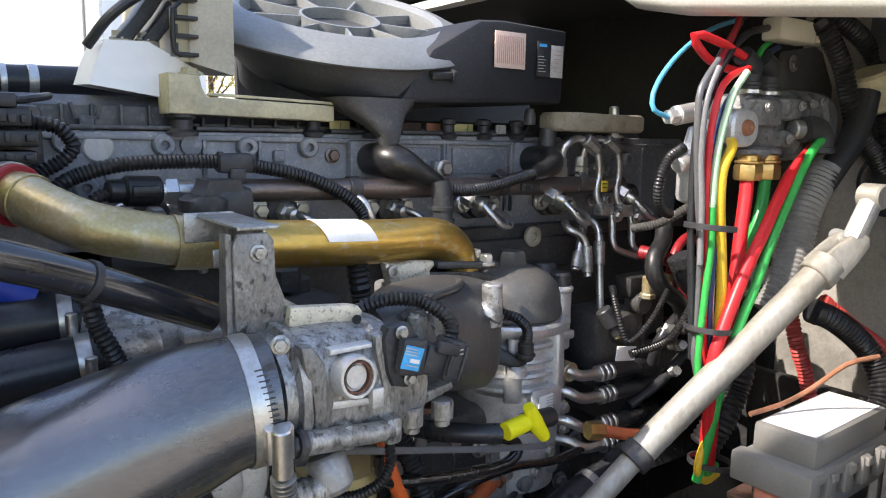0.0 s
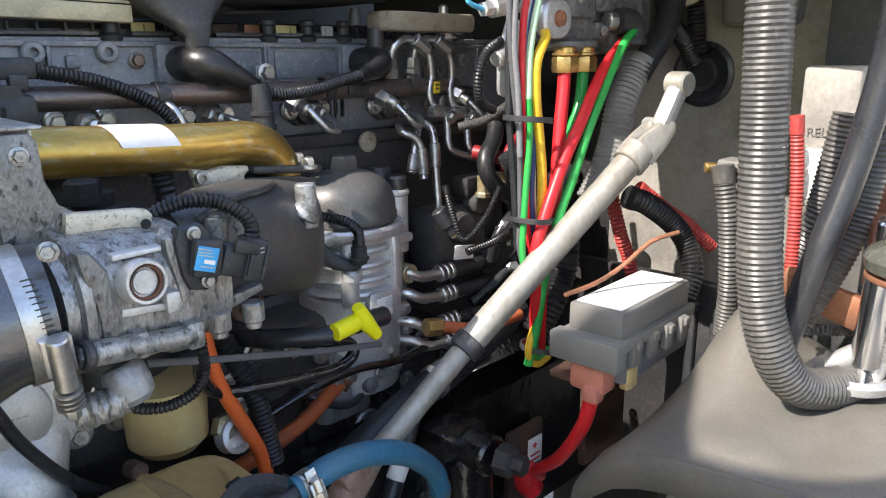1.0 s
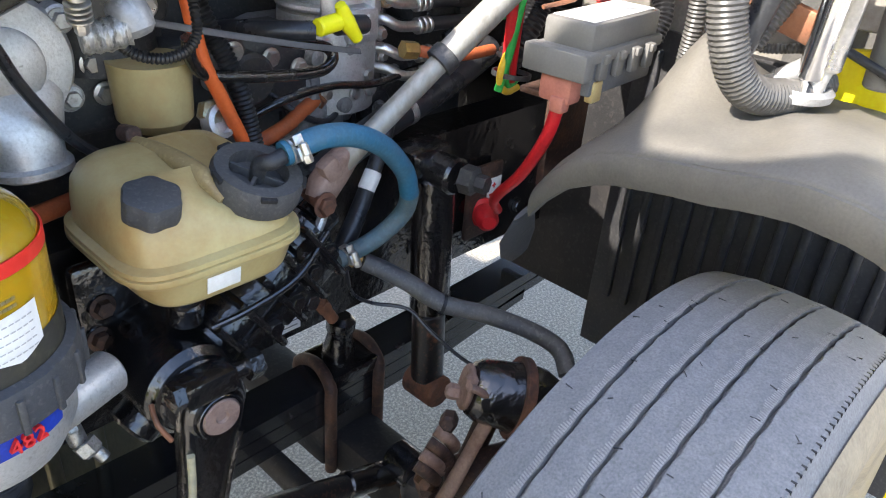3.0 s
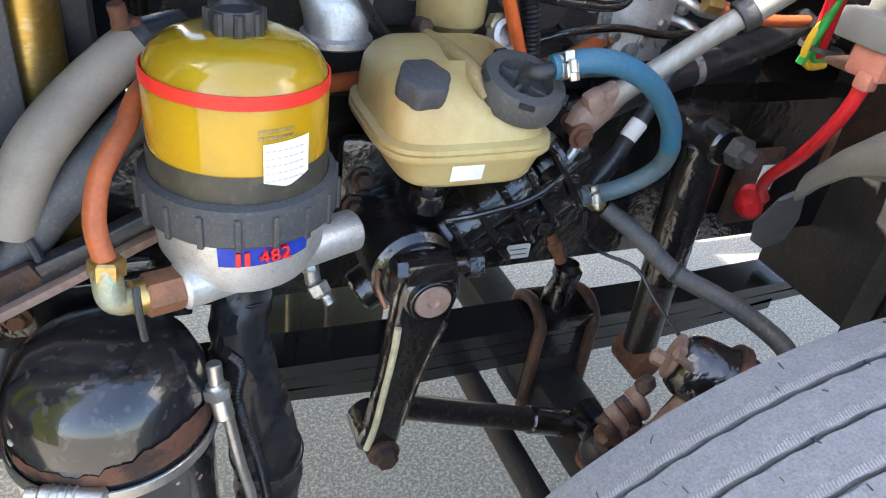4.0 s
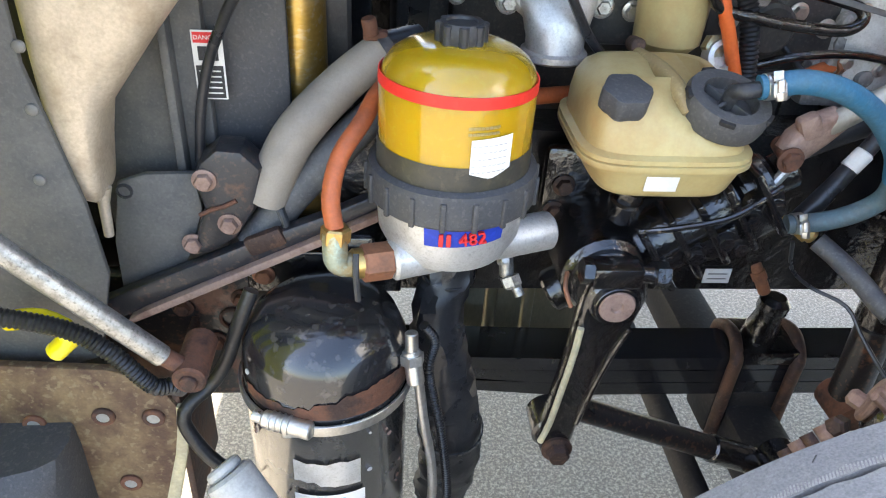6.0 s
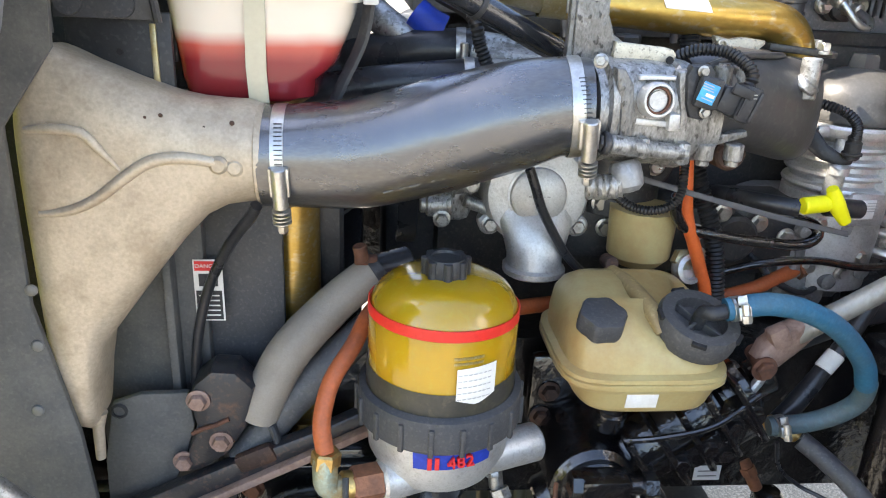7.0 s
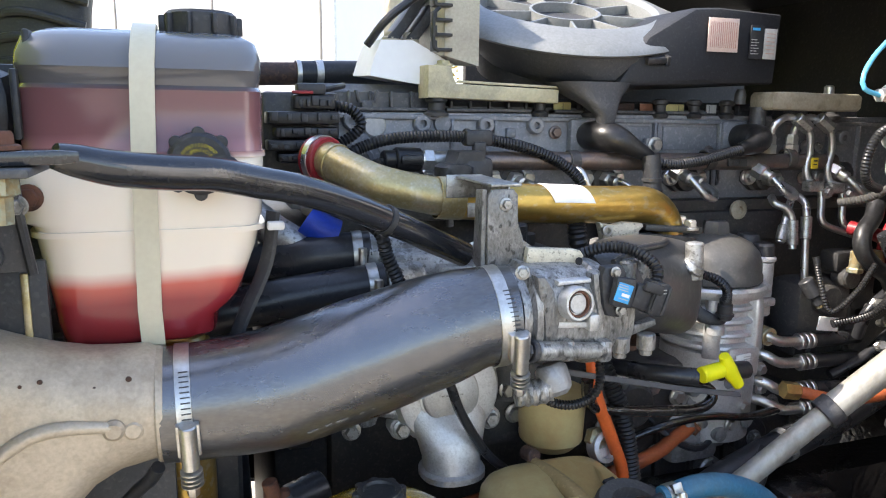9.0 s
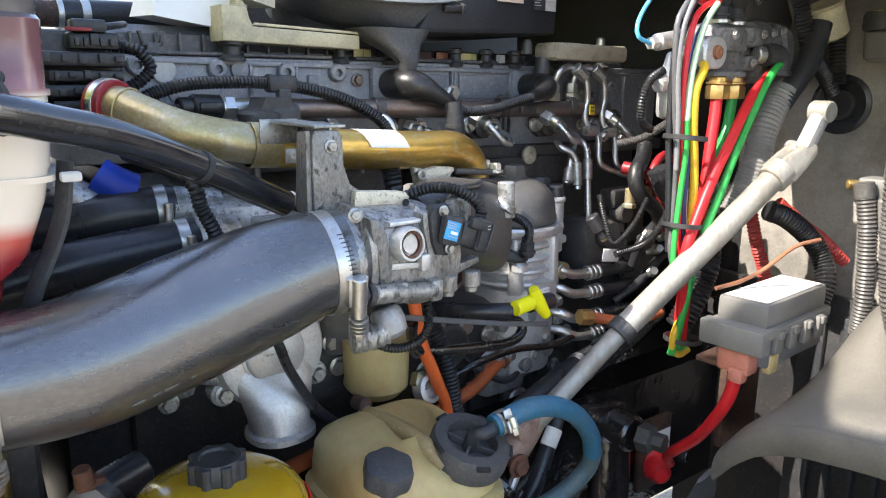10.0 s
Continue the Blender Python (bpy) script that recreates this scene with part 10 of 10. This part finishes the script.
def build_washer_bits():
    t = thing("steel_column", "polished steel tubes standing by the cab", "tube", (1.0, 0.28, 1.2))
    part("tube", rod((1.025, 0.310, 1.34), (1.048, 0.322, 1.195), 0.0135, n=24), "chrome", t)
    part("tube", rod((1.04, 0.299, 1.34), (1.056, 0.308, 1.205), 0.012, n=24), "steel", t)
    part("rear_tube", rod((1.10, 0.270, 1.34), (1.095, 0.262, 1.19), 0.020, n=24), "box_grey", t)
    foot = part("foot", joined(rod((1.048, 0.322, 1.21), (1.045, 0.350, 1.188), 0.010), rod((1.056, 0.310, 1.21), (1.056, 0.316, 1.18), 0.009), lathe([(0.038, -0.004), (0.040, 0.004), (0.035, 0.009), (0.029, 0.005), (0.0, 0.004)], placed((1.055, 0.334, 1.176)), 28)), "cast_light", t)
    for k in range(5):
        q = Matrix.Translation((1.055, 0.334, 1.186)) @ Matrix.Rotation(k * 1.2566, 4, "Z")
        part("foot_web", moved(box((0.015, 0, 0), (0.027, 0.004, 0.014), 0.001), q), "cast_light", foot)
    g = thing("filter_cup", "dusty clear cup with a copper rim by the cab", "cup", (0.985, 0.265, 1.36))
    part("cup", lathe([(0.0, 1.300), (0.042, 1.302), (0.0485, 1.307), (0.050, 1.316), (0.046, 1.322), (0.034, 1.330), (0.021, 1.338), (0.0175, 1.348), (0.0145, 1.376), (0.011, 1.379), (0.0, 1.379)], placed((1.0, 0.273, 0)), 40), "dusty_glass", g)
    part("rim", ring((1.0, 0.273, 1.300), Z, 0.040, 0.007, 0.005, 40), "copper", g)
    b = thing("relay_block", "off-white relay block with copper terminals on the firewall", "relay", (1.20, 0.42, 1.3))
    part("body", joined(box((1.19, 0.31, 1.28), (0.06, 0.05, 0.10), 0.008), box((1.17, 0.255, 1.25), (0.05, 0.05, 0.11), 0.008), box((1.12, 0.37, 1.22), (0.05, 0.05, 0.03), 0.006)), "firewall", b)
    part("dark_housing", box((1.275, 0.405, 1.52), (0.04, 0.115, 0.14), 0.01), "plastic_matt", b, "dark plastic housing above the relay")
    rb = part("relay_housing", box((1.228, 0.432, 1.385), (0.05, 0.062, 0.16), 0.006), "firewall", b, "grey relay housing with a white label")
    part("label", box((1.2025, 0.434, 1.345), (0.0015, 0.046, 0.058), 0.0003), "paper", rb)
    part("print", letters("RELAY", 0.014, Matrix.Translation((1.2020, 0.432, 1.392)) @ Matrix.Rotation(radians(-90), 4, "Z"), 0.0008), "box_grey", rb)
    part("terminal_plate", joined(box((1.05, 0.358, 1.248), (0.012, 0.10, 0.034), 0.005, Matrix.Rotation(radians(14), 4, "X")), box((1.07, 0.325, 1.30), (0.02, 0.026, 0.07), 0.004), box((1.10, 0.345, 1.35), (0.02, 0.03, 0.06), 0.004)), "copper", b, "rust-red terminal strap")
    part("terminal_bolt", hexhead((1.043, 0.392, 1.242), (-1, 0, 0), 0.008, 0.006), "copper", b)
    k = thing("air_fitting_stack", "white plastic air fitting stack by the cab", "fitting", (1.12, 0.48, 1.3))
    part("body", joined(lathe([(0.006, 1.335), (0.0085, 1.345), (0.0085, 1.365), (0.012, 1.368), (0.012, 1.388), (0.009, 1.391), (0.009, 1.405), (0.0125, 1.408), (0.0125, 1.425), (0.010, 1.432), (0.007, 1.436), (0.010, 1.442), (0.010, 1.450), (0.006, 1.456), (0.0, 1.456)], placed((1.11, 0.47, 0)), 18), box((1.13, 0.492, 1.352), (0.035, 0.045, 0.026), 0.005), rod((1.12, 0.48, 1.30), (1.115, 0.475, 1.34), 0.012)), "box_grey", k)
    part("tail_hose", tube([(1.11, 0.47, 1.345), (1.112, 0.462, 1.31), (1.118, 0.458, 1.26), (1.125, 0.455, 1.21)], 0.0065, 12), "box_grey", k)
    part("terminal", rod((1.108, 0.512, 1.356), (1.100, 0.520, 1.356), 0.006), "brass", k)
    w = thing("sensor_cable", "black sensor cable with a steel spiral end by the fender", "cable", (1.05, 0.25, 1.2))
    part("cable", tube([(1.07, 0.330, 1.222), (1.07, 0.305, 1.225), (1.07, 0.273, 1.215), (1.07, 0.249, 1.206), (1.07, 0.228, 1.190), (1.07, 0.206, 1.186), (1.07, 0.188, 1.180)], 0.0048, 12), "rubber", w)
    part("spiral", tube([(1.07, 0.252, 1.207), (1.07, 0.240, 1.200), (1.07, 0.226, 1.189)], 0.0066, 12, ribs=(0.003, 0.001)), "zinc", w)
    cab_hose("corrugated_loom", "loom_grey", 0.006, (0.004, 0.0013), (1.06, 0.392, 1.215), (1.06, 0.381, 1.211), (1.065, 0.36, 1.214), (1.068, 0.33, 1.222))
    cab_hose("corrugated_loom", "loom_red", 0.007, (0.004, 0.0013), (1.08, 0.42, 1.42), (1.085, 0.415, 1.36), (1.08, 0.41, 1.30), (1.07, 0.405, 1.25))
    cab_hose("corrugated_loom", "loom_grey", 0.014, (0.005, 0.0018), (1.16, 0.46, 1.13), (1.15, 0.445, 1.19), (1.14, 0.425, 1.25), (1.13, 0.405, 1.32), (1.13, 0.39, 1.42))


build_washer_bits()
solo("wiper_housing", box((1.40, 0.655, 1.655), (0.05, 0.14, 0.075), 0.01), "plastic_matt", "black plastic wiper housing under the cowl", "housing")
def build_washer_bottle():
    w = thing("fluid_bottle", "small off-white fluid bottle with a black cap on the firewall", "bottle", (1.40, 0.60, 1.54))
    part("body", loft([oval((1.405, 0.60, z), X, Y, a, b, 28, 5) for z, a, b in ((1.516, 0.016, 0.046), (1.522, 0.021, 0.053), (1.545, 0.022, 0.055), (1.560, 0.021, 0.054), (1.566, 0.014, 0.046))]), "box_grey", w)
    cap = part("cap", lathe([(0.026, 0), (0.028, 0.004), (0.028, 0.022), (0.025, 0.028), (0.0, 0.028)], placed((1.398, 0.632, 1.564)), 14), "plastic", w, "black ribbed cap")
    part("mark", lathe([(0.012, 0), (0.012, 0.0015), (0.0, 0.0015)], placed((1.394, 0.636, 1.592)), 20), "ink_yellow", cap, "yellow mark on the cap")
    part("mount", box((1.425, 0.60, 1.54), (0.012, 0.06, 0.03), 0.003), "plastic_matt", w)


build_washer_bottle()
port = thing("firewall_grommet", "large round black rubber grommet in the firewall", "grommet", (1.43, 0.695, 1.447))
part("disc", lathe([(0.050, 0), (0.050, 0.004), (0.043, 0.007), (0.036, 0.003), (0.0, 0.003)], placed((1.4295, 0.693, 1.447), (-1, 0, 0)), 40), "rubber", port)
part("collar", ring((1.424, 0.693, 1.447), X, 0.020, 0.006, 0.012, 28), "plastic", port)
kick = thing("kick_panel", "dark shaded inner panel at the cab's corner", "panel", (1.43, 0.38, 1.4))
part("panel", box((1.435, 0.385, 1.40), (0.03, 0.18, 0.62), 0.006), "shroud", kick)
part("return_flange", box((1.39, 0.300, 1.40), (0.09, 0.015, 0.60), 0.005), "shroud", kick)
for z in (1.20, 1.34, 1.48):
    part("screw", hexhead((1.42, 0.36, z), (-1, 0, 0), 0.008, 0.005), "cast", kick)
solo("plug_connector", joined(box((1.21, 0.745, 1.650), (0.085, 0.03, 0.030), 0.005), box((1.27, 0.74, 1.648), (0.04, 0.024, 0.022), 0.004)), "milk", "cream plug connector on the firewall loom", "connector")
solo("loom_tape", joined(rod((1.350, 0.705, 1.605), (1.375, 0.70, 1.555), 0.030, n=24)), "beam", "beige tape wrapped round a loom", "tape")
solo("firewall_duct", loft([oval((1.444, 0.697, 1.45), Y, Z, 0.036, 0.062, 32, 2.6), oval((1.436, 0.697, 1.45), Y, Z, 0.036, 0.062, 32, 2.6)]), "dark", "dark round grommet and duct in the firewall", "duct")


# ---- wheel and fender ----
def build_wheel():
    cx, y0, y1, R = 0.845, 0.150, 0.348, 0.50
    w = thing("steer_tyre", "worn truck steer tyre with four circumferential grooves", "tyre", (cx, 0.235, 0))
    mid, half = (y0 + y1) / 2, (y1 - y0) / 2
    crown = lambda q: R - 0.009 * (abs(q - mid) / half) ** 2.6
    prof = [(0.29, y0 + 0.02), (0.36, y0 - 0.020), (0.43, y0 - 0.026), (0.462, y0 - 0.016), (0.480, y0 - 0.004)]
    ribs = 5
    width = (y1 - y0) / ribs
    for i in range(ribs):
        a, b = y0 + i * width, y0 + (i + 1) * width
        prof += [(crown(a), a + (0.0 if i == 0 else 0.0022)), (crown(a + 0.012), a + 0.012), (crown((a + b) / 2), (a + b) / 2), (crown(b), b - (0.0022 if i < ribs - 1 else 0))]
        if i < ribs - 1:
            prof += [(crown(b) - 0.009, b - 0.0018), (crown(b) - 0.009, b + 0.0018)]
    prof += [(0.480, y1 + 0.004), (0.462, y1 + 0.014), (0.43, y1 + 0.022), (0.36, y1 + 0.016), (0.29, y1 - 0.02)]
    m = Matrix.Translation((cx, 0, R)) @ Matrix.Rotation(radians(-90), 4, "X")
    tread = lathe([(r, q) for r, q in prof], Matrix(), 420, closed=True)
    grooves = [y0 + i * width for i in range(1, ribs)]
    waved = []
    for vx, vy, vz in tread[0]:
        if vx * vx + vy * vy > 0.23 and min(abs(vz - g) for g in grooves) < 0.004:
            ang = math.atan2(vy, vx)
            vz += 0.0008 * math.sin(ang * 84 + vz * 300) + 0.0007 * noise.noise((ang * 40, vz * 900, 0.2))
        waved.append(tuple(m @ Vector((vx, vy, vz))))
    tyre = part("tyre", (waved, tread[1]), "tyre", w, sharp=28)
    part("sidewall", lathe([(0.30, y0 + 0.012), (0.36, y0 - 0.0235), (0.43, y0 - 0.0295), (0.462, y0 - 0.020), (0.470, y0 - 0.013), (0.462, y0 - 0.013), (0.43, y0 - 0.024), (0.36, y0 - 0.016), (0.30, y0 + 0.016)], m, 160, closed=True), "sidewall", tyre, "tan dusty outer sidewall")
    worn = random.Random(11)
    for g in grooves:
        verts, faces = [], []
        for i in range(1150):
            ang = math.tau * i / 1150
            reach = 0.0045 + 0.0045 * abs(noise.noise((ang * 26, g * 50, 0.7))) + 0.0018 * worn.random()
            spin = m @ Matrix.Rotation(ang, 4, "Z")
            near = g + 0.0026
            n0 = len(verts)
            slant = 0.0011
            verts += [tuple(spin @ Vector((crown(near) + 0.0007, -slant, near))), tuple(spin @ Vector((crown(near) + 0.0007, slant, near))), tuple(spin @ Vector((crown(near + reach) + 0.0004, slant + 0.0012, near + reach))), tuple(spin @ Vector((crown(near + reach) + 0.0004, slant, near + reach)))]
            faces.append((n0, n0 + 1, n0 + 2, n0 + 3))
        tagged(part("worn_lip", (verts, faces), "scuff", tyre, "feathered pale edge along a groove"), kind="stuff")
    sipes = []
    for i in range(330):
        q = y0 + 0.001
        sipes.append(moved(box((0, 0, 0), (0.0035, 0.0018, 0.0048), 0), m @ Matrix.Rotation(math.tau * i / 330, 4, "Z") @ Matrix.Translation((crown(q) - 0.0012, 0, q))))
    tagged(part("edge_sipe", joined(*sipes), "rubber", tyre), kind="stuff")
    cuts = []
    for i in range(260):
        q = worn.uniform(y0 + 0.006, y1 - 0.006)
        cuts.append(moved(box((0, 0, 0), (0.0012, worn.uniform(0.0006, 0.0011), worn.uniform(0.004, 0.009)), 0), m @ Matrix.Rotation(worn.uniform(0, math.tau), 4, "Z") @ Matrix.Translation((crown(q), 0, q)) @ Matrix.Rotation(worn.uniform(-0.9, 0.9), 4, "X")))
    tagged(part("tread_cut", joined(*cuts), "rubber", tyre), kind="stuff")
    rim = part("rim", lathe([(0.0, y0 + 0.09), (0.12, y0 + 0.09), (0.16, y0 + 0.11), (0.24, y0 + 0.10), (0.27, y0 + 0.04), (0.295, y0 + 0.015), (0.30, y0 + 0.02), (0.285, y0 + 0.09), (0.285, y1 - 0.03), (0.27, y1 - 0.03), (0.0, y1 - 0.05)], m, 60), "cast_light", w)
    for i in range(10):
        a = math.tau * i / 10
        part("lug_nut", hexhead((cx + 0.143 * math.cos(a), y0 + 0.10, R + 0.143 * math.sin(a)), (0, -1, 0), 0.016, 0.03), "zinc", rim)
    part("brake_drum", rod((cx, 0.33, R), (cx, 0.46, R), 0.21, n=48), "rust_dark", w)


build_wheel()


def build_fender():
    f = thing("inner_fender", "dusty grey plastic inner fender arching over the tyre", "fender", (1.1, 0.35, 1.1))
    edge = ((0.150, 0.867, 1.104), (0.172, 0.869, 1.115), (0.202, 0.872, 1.120), (0.247, 0.878, 1.120), (0.311, 0.888, 1.108), (0.372, 0.897, 1.094), (0.44, 0.908, 1.077), (0.475, 0.917, 1.062), (0.51, 0.925, 1.042), (0.543, 0.936, 1.010), (0.570, 0.945, 0.975))
    ys = [e[0] for e in edge]
    back = (0.0, 0.004, 0.012, 0.025, 0.045, 0.07, 0.10, 0.13, 0.16, 0.19, 0.22, 0.25, 0.262)
    rows, n = [], 48
    for d in back:
        row = []
        for k in range(n + 1):
            y = 0.150 + 0.42 * k / n
            x, z = float(np.interp(y, ys, [e[1] for e in edge])), float(np.interp(y, ys, [e[2] for e in edge])) + 0.030
            w = min(1.0, d / 0.17)
            w = w * w * (3 - 2 * w)
            top = min(1.158, z + 0.052) - 0.9 * max(0.0, y - 0.485)
            z2 = (z + 0.012 * min(1.0, d / 0.02)) * (1 - w) + top * w
            z2 += 0.062 * math.exp(-((y - 0.455) / 0.042) ** 2) * math.exp(-((d - 0.20) / 0.07) ** 2)
            z2 += 0.010 * math.exp(-((y - 0.27) / 0.06) ** 2) * math.exp(-((d - 0.12) / 0.06) ** 2) - 0.012 * math.exp(-((y - 0.33) / 0.03) ** 2) * math.exp(-((d - 0.05) / 0.04) ** 2)
            z2 -= 0.046 * min(1.0, max(0.0, (0.225 - y) / 0.075)) ** 1.5 * w
            torn = 0.010 * noise.noise((y * 60, 1.7, 0.3)) if d > 0.24 else 0.0
            row.append(Vector((x + d + torn, y, z2 - (0.012 if d > 0.255 else 0.0))))
        rows.append(row)
    cols = n + 1
    verts = [tuple(p) for row in rows for p in row]
    off = len(verts)
    verts += [(p[0], p[1], p[2] - 0.005) for p in verts[:off]]
    faces = []
    for i in range(len(rows) - 1):
        for k in range(n):
            a = i * cols + k
            faces += [(a, a + 1, a + cols + 1, a + cols), (off + a, off + a + cols, off + a + cols + 1, off + a + 1)]
        for k in (0, n):
            a = i * cols + k
            faces.append((a, a + cols, off + a + cols, off + a))
    for k in range(n):
        for i in (0, len(rows) - 1):
            a = i * cols + k
            faces.append((a, a + 1, off + a + 1, off + a))
    part("skin", (verts, faces), "fender", f, sharp=60)
    part("lip", loft([[p + Vector((0.004, 0, 0.001)), p + Vector((-0.003, 0, -0.003)), p + Vector((-0.007, 0, -0.012)), p + Vector((-0.007, 0, -0.028)), p + Vector((-0.003, 0, -0.038)), p + Vector((0.004, 0, -0.040))] for p in rows[0]]), "fender", f, "turned-down front lip")
    part("outer_edge", loft([[row[0] + Vector((0, -0.004, 0.002)), row[0] + Vector((0, 0.005, 0.002)), row[0] + Vector((0, 0.003, -0.030)), row[0] + Vector((0, -0.004, -0.030))] for row in rows]), "fender", f)
    liner = part("well_liner", joined(prism([(0.65, 1.16), (0.25, 1.12), (0.205, 1.05), (0.175, 0.985), (0.105, 0.975), (0.10, 0.56), (0.65, 0.56)], 0.01, Matrix.Translation((1.305, 0, 0)) @ Matrix.Rotation(radians(90), 4, "Z"), 0.003), box((1.34, 0.118, 0.80), (0.09, 0.012, 0.34), 0.004)), "plastic", f, "ribbed black wheel well liner")
    for i in range(13):
        part("liner_rib", box((1.292, 0.18 + i * 0.036, 0.84 if i < 3 else 0.90), (0.014, 0.014, 0.24 if i < 3 else 0.45), 0.004), "plastic", liner)
    part("inner_flap", loft([oval(q, (0.8, -0.2, 0.5), (0.2, 0.9, 0.2), w, 0.004, 18) for q, w in (((0.955, 0.585, 0.965), 0.020), ((0.965, 0.60, 0.93), 0.034), ((0.985, 0.61, 0.895), 0.034), ((1.0, 0.615, 0.87), 0.018))]), "plastic_matt", f)


build_fender()


def build_cab():
    c = thing("truck_cab", "yellow and white truck cab corner, sunlit", "cab", (1.6, 0.1, 0.6))
    facing = Matrix.Rotation(radians(90), 4, "Z")
    part("front_corner", prism([(0.290, 2.2), (0.284, 1.40), (0.274, 1.285), (0.252, 1.209), (0.262, 1.13), (0.225, 1.07), (0.187, 1.015), (0.165, 0.955), (0.10, 0.90), (-0.30, 0.90), (-0.30, 2.2)], 0.06, Matrix.Translation((1.51, 0, 0)) @ facing, 0.008), "white_panel", c, "white painted cab corner in full sun")
    part("yellow_stripe", prism([(0.172, 1.085), (0.180, 1.18), (0.186, 1.30), (0.192, 1.50), (0.160, 1.50), (0.140, 1.20), (0.136, 1.085)], 0.004, Matrix.Translation((1.4485, 0, 0)) @ facing, 0.001), "cab_paint", c, "yellow stripe on the white panel")
    part("yellow_trim", prism([(0.188, 1.004), (0.168, 1.052), (0.150, 1.024), (0.154, 0.978), (0.180, 0.950)], 0.004, Matrix.Translation((1.4475, 0, 0)) @ facing, 0.001), "cab_paint", c, "yellow trim below the stripe")
    part("door_panel", prism([(1.515, 0.62), (2.6, 0.5), (2.6, 2.4), (1.75, 2.4), (1.515, 1.9)], 0.04, Matrix.Translation((0, -0.02, 0)), 0.01), "white_panel", c)
    part("yellow_bracket", prism([(0.268, 1.207), (0.278, 1.240), (0.281, 1.276), (0.270, 1.302), (0.249, 1.316), (0.230, 1.300), (0.219, 1.270), (0.216, 1.245), (0.220, 1.215), (0.232, 1.204), (0.250, 1.200)], 0.02, Matrix.Translation((1.18, 0, 0)) @ facing, 0.006), "cab_paint", c, "round-cornered yellow bracket plate")
    part("bracket_bolt", hexhead((1.158, 0.269, 1.261), (-1, 0, 0), 0.0085, 0.006), "zinc", c)
    part("yellow_cowl", prism([(0.325, 1.205), (0.27, 1.215), (0.245, 1.205), (0.226, 1.184), (0.186, 1.137), (0.164, 1.115), (0.160, 1.05), (0.34, 1.05), (0.36, 1.16)], 0.02, Matrix.Translation((1.20, 0, 0)) @ facing, 0.006), "cab_paint", c, "yellow inner cowl panel in the fender's shade")
    part("yellow_skirt", prism([(0.126, 0.975), (0.098, 1.005), (0.066, 0.86), (0.066, 0.78), (0.056, 0.59), (0.03, 0.35), (0.085, 0.35), (0.104, 0.57), (0.115, 0.68), (0.120, 0.81)], 0.05, Matrix.Translation((1.35, 0, 0)) @ facing, 0.008), "cab_paint", c, "yellow painted skirt beside the wheel well")
    part("hood_latch", joined(box((1.29, 0.108, 1.012), (0.03, 0.045, 0.026), 0.006), box((1.285, 0.088, 1.025), (0.02, 0.02, 0.03), 0.005)), "plastic", c, "black rubber hood latch")
    part("step_skirt", prism([(1.36, 0.30), (2.2, 0.30), (2.2, 0.52), (1.40, 0.56), (1.365, 0.46)], 0.05, Matrix.Translation((0, 0.0, 0)), 0.01), "cab_paint", c)
    step = part("step_plate", box((1.75, -0.02, 0.60), (0.66, 0.20, 0.02), 0.006), "cast_light", c, "punched metal step")
    for i in range(10):
        for k in range(3):
            part("step_hole", lathe([(0.014, 0), (0.014, 0.002), (0.0, 0.002)], placed((1.46 + i * 0.06, -0.08 + k * 0.055, 0.6105)), 14), "dark", step)
    # near-black sheet that darkens the lower firewall behind the fuse box
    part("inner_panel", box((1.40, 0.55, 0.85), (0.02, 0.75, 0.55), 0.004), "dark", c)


build_cab()
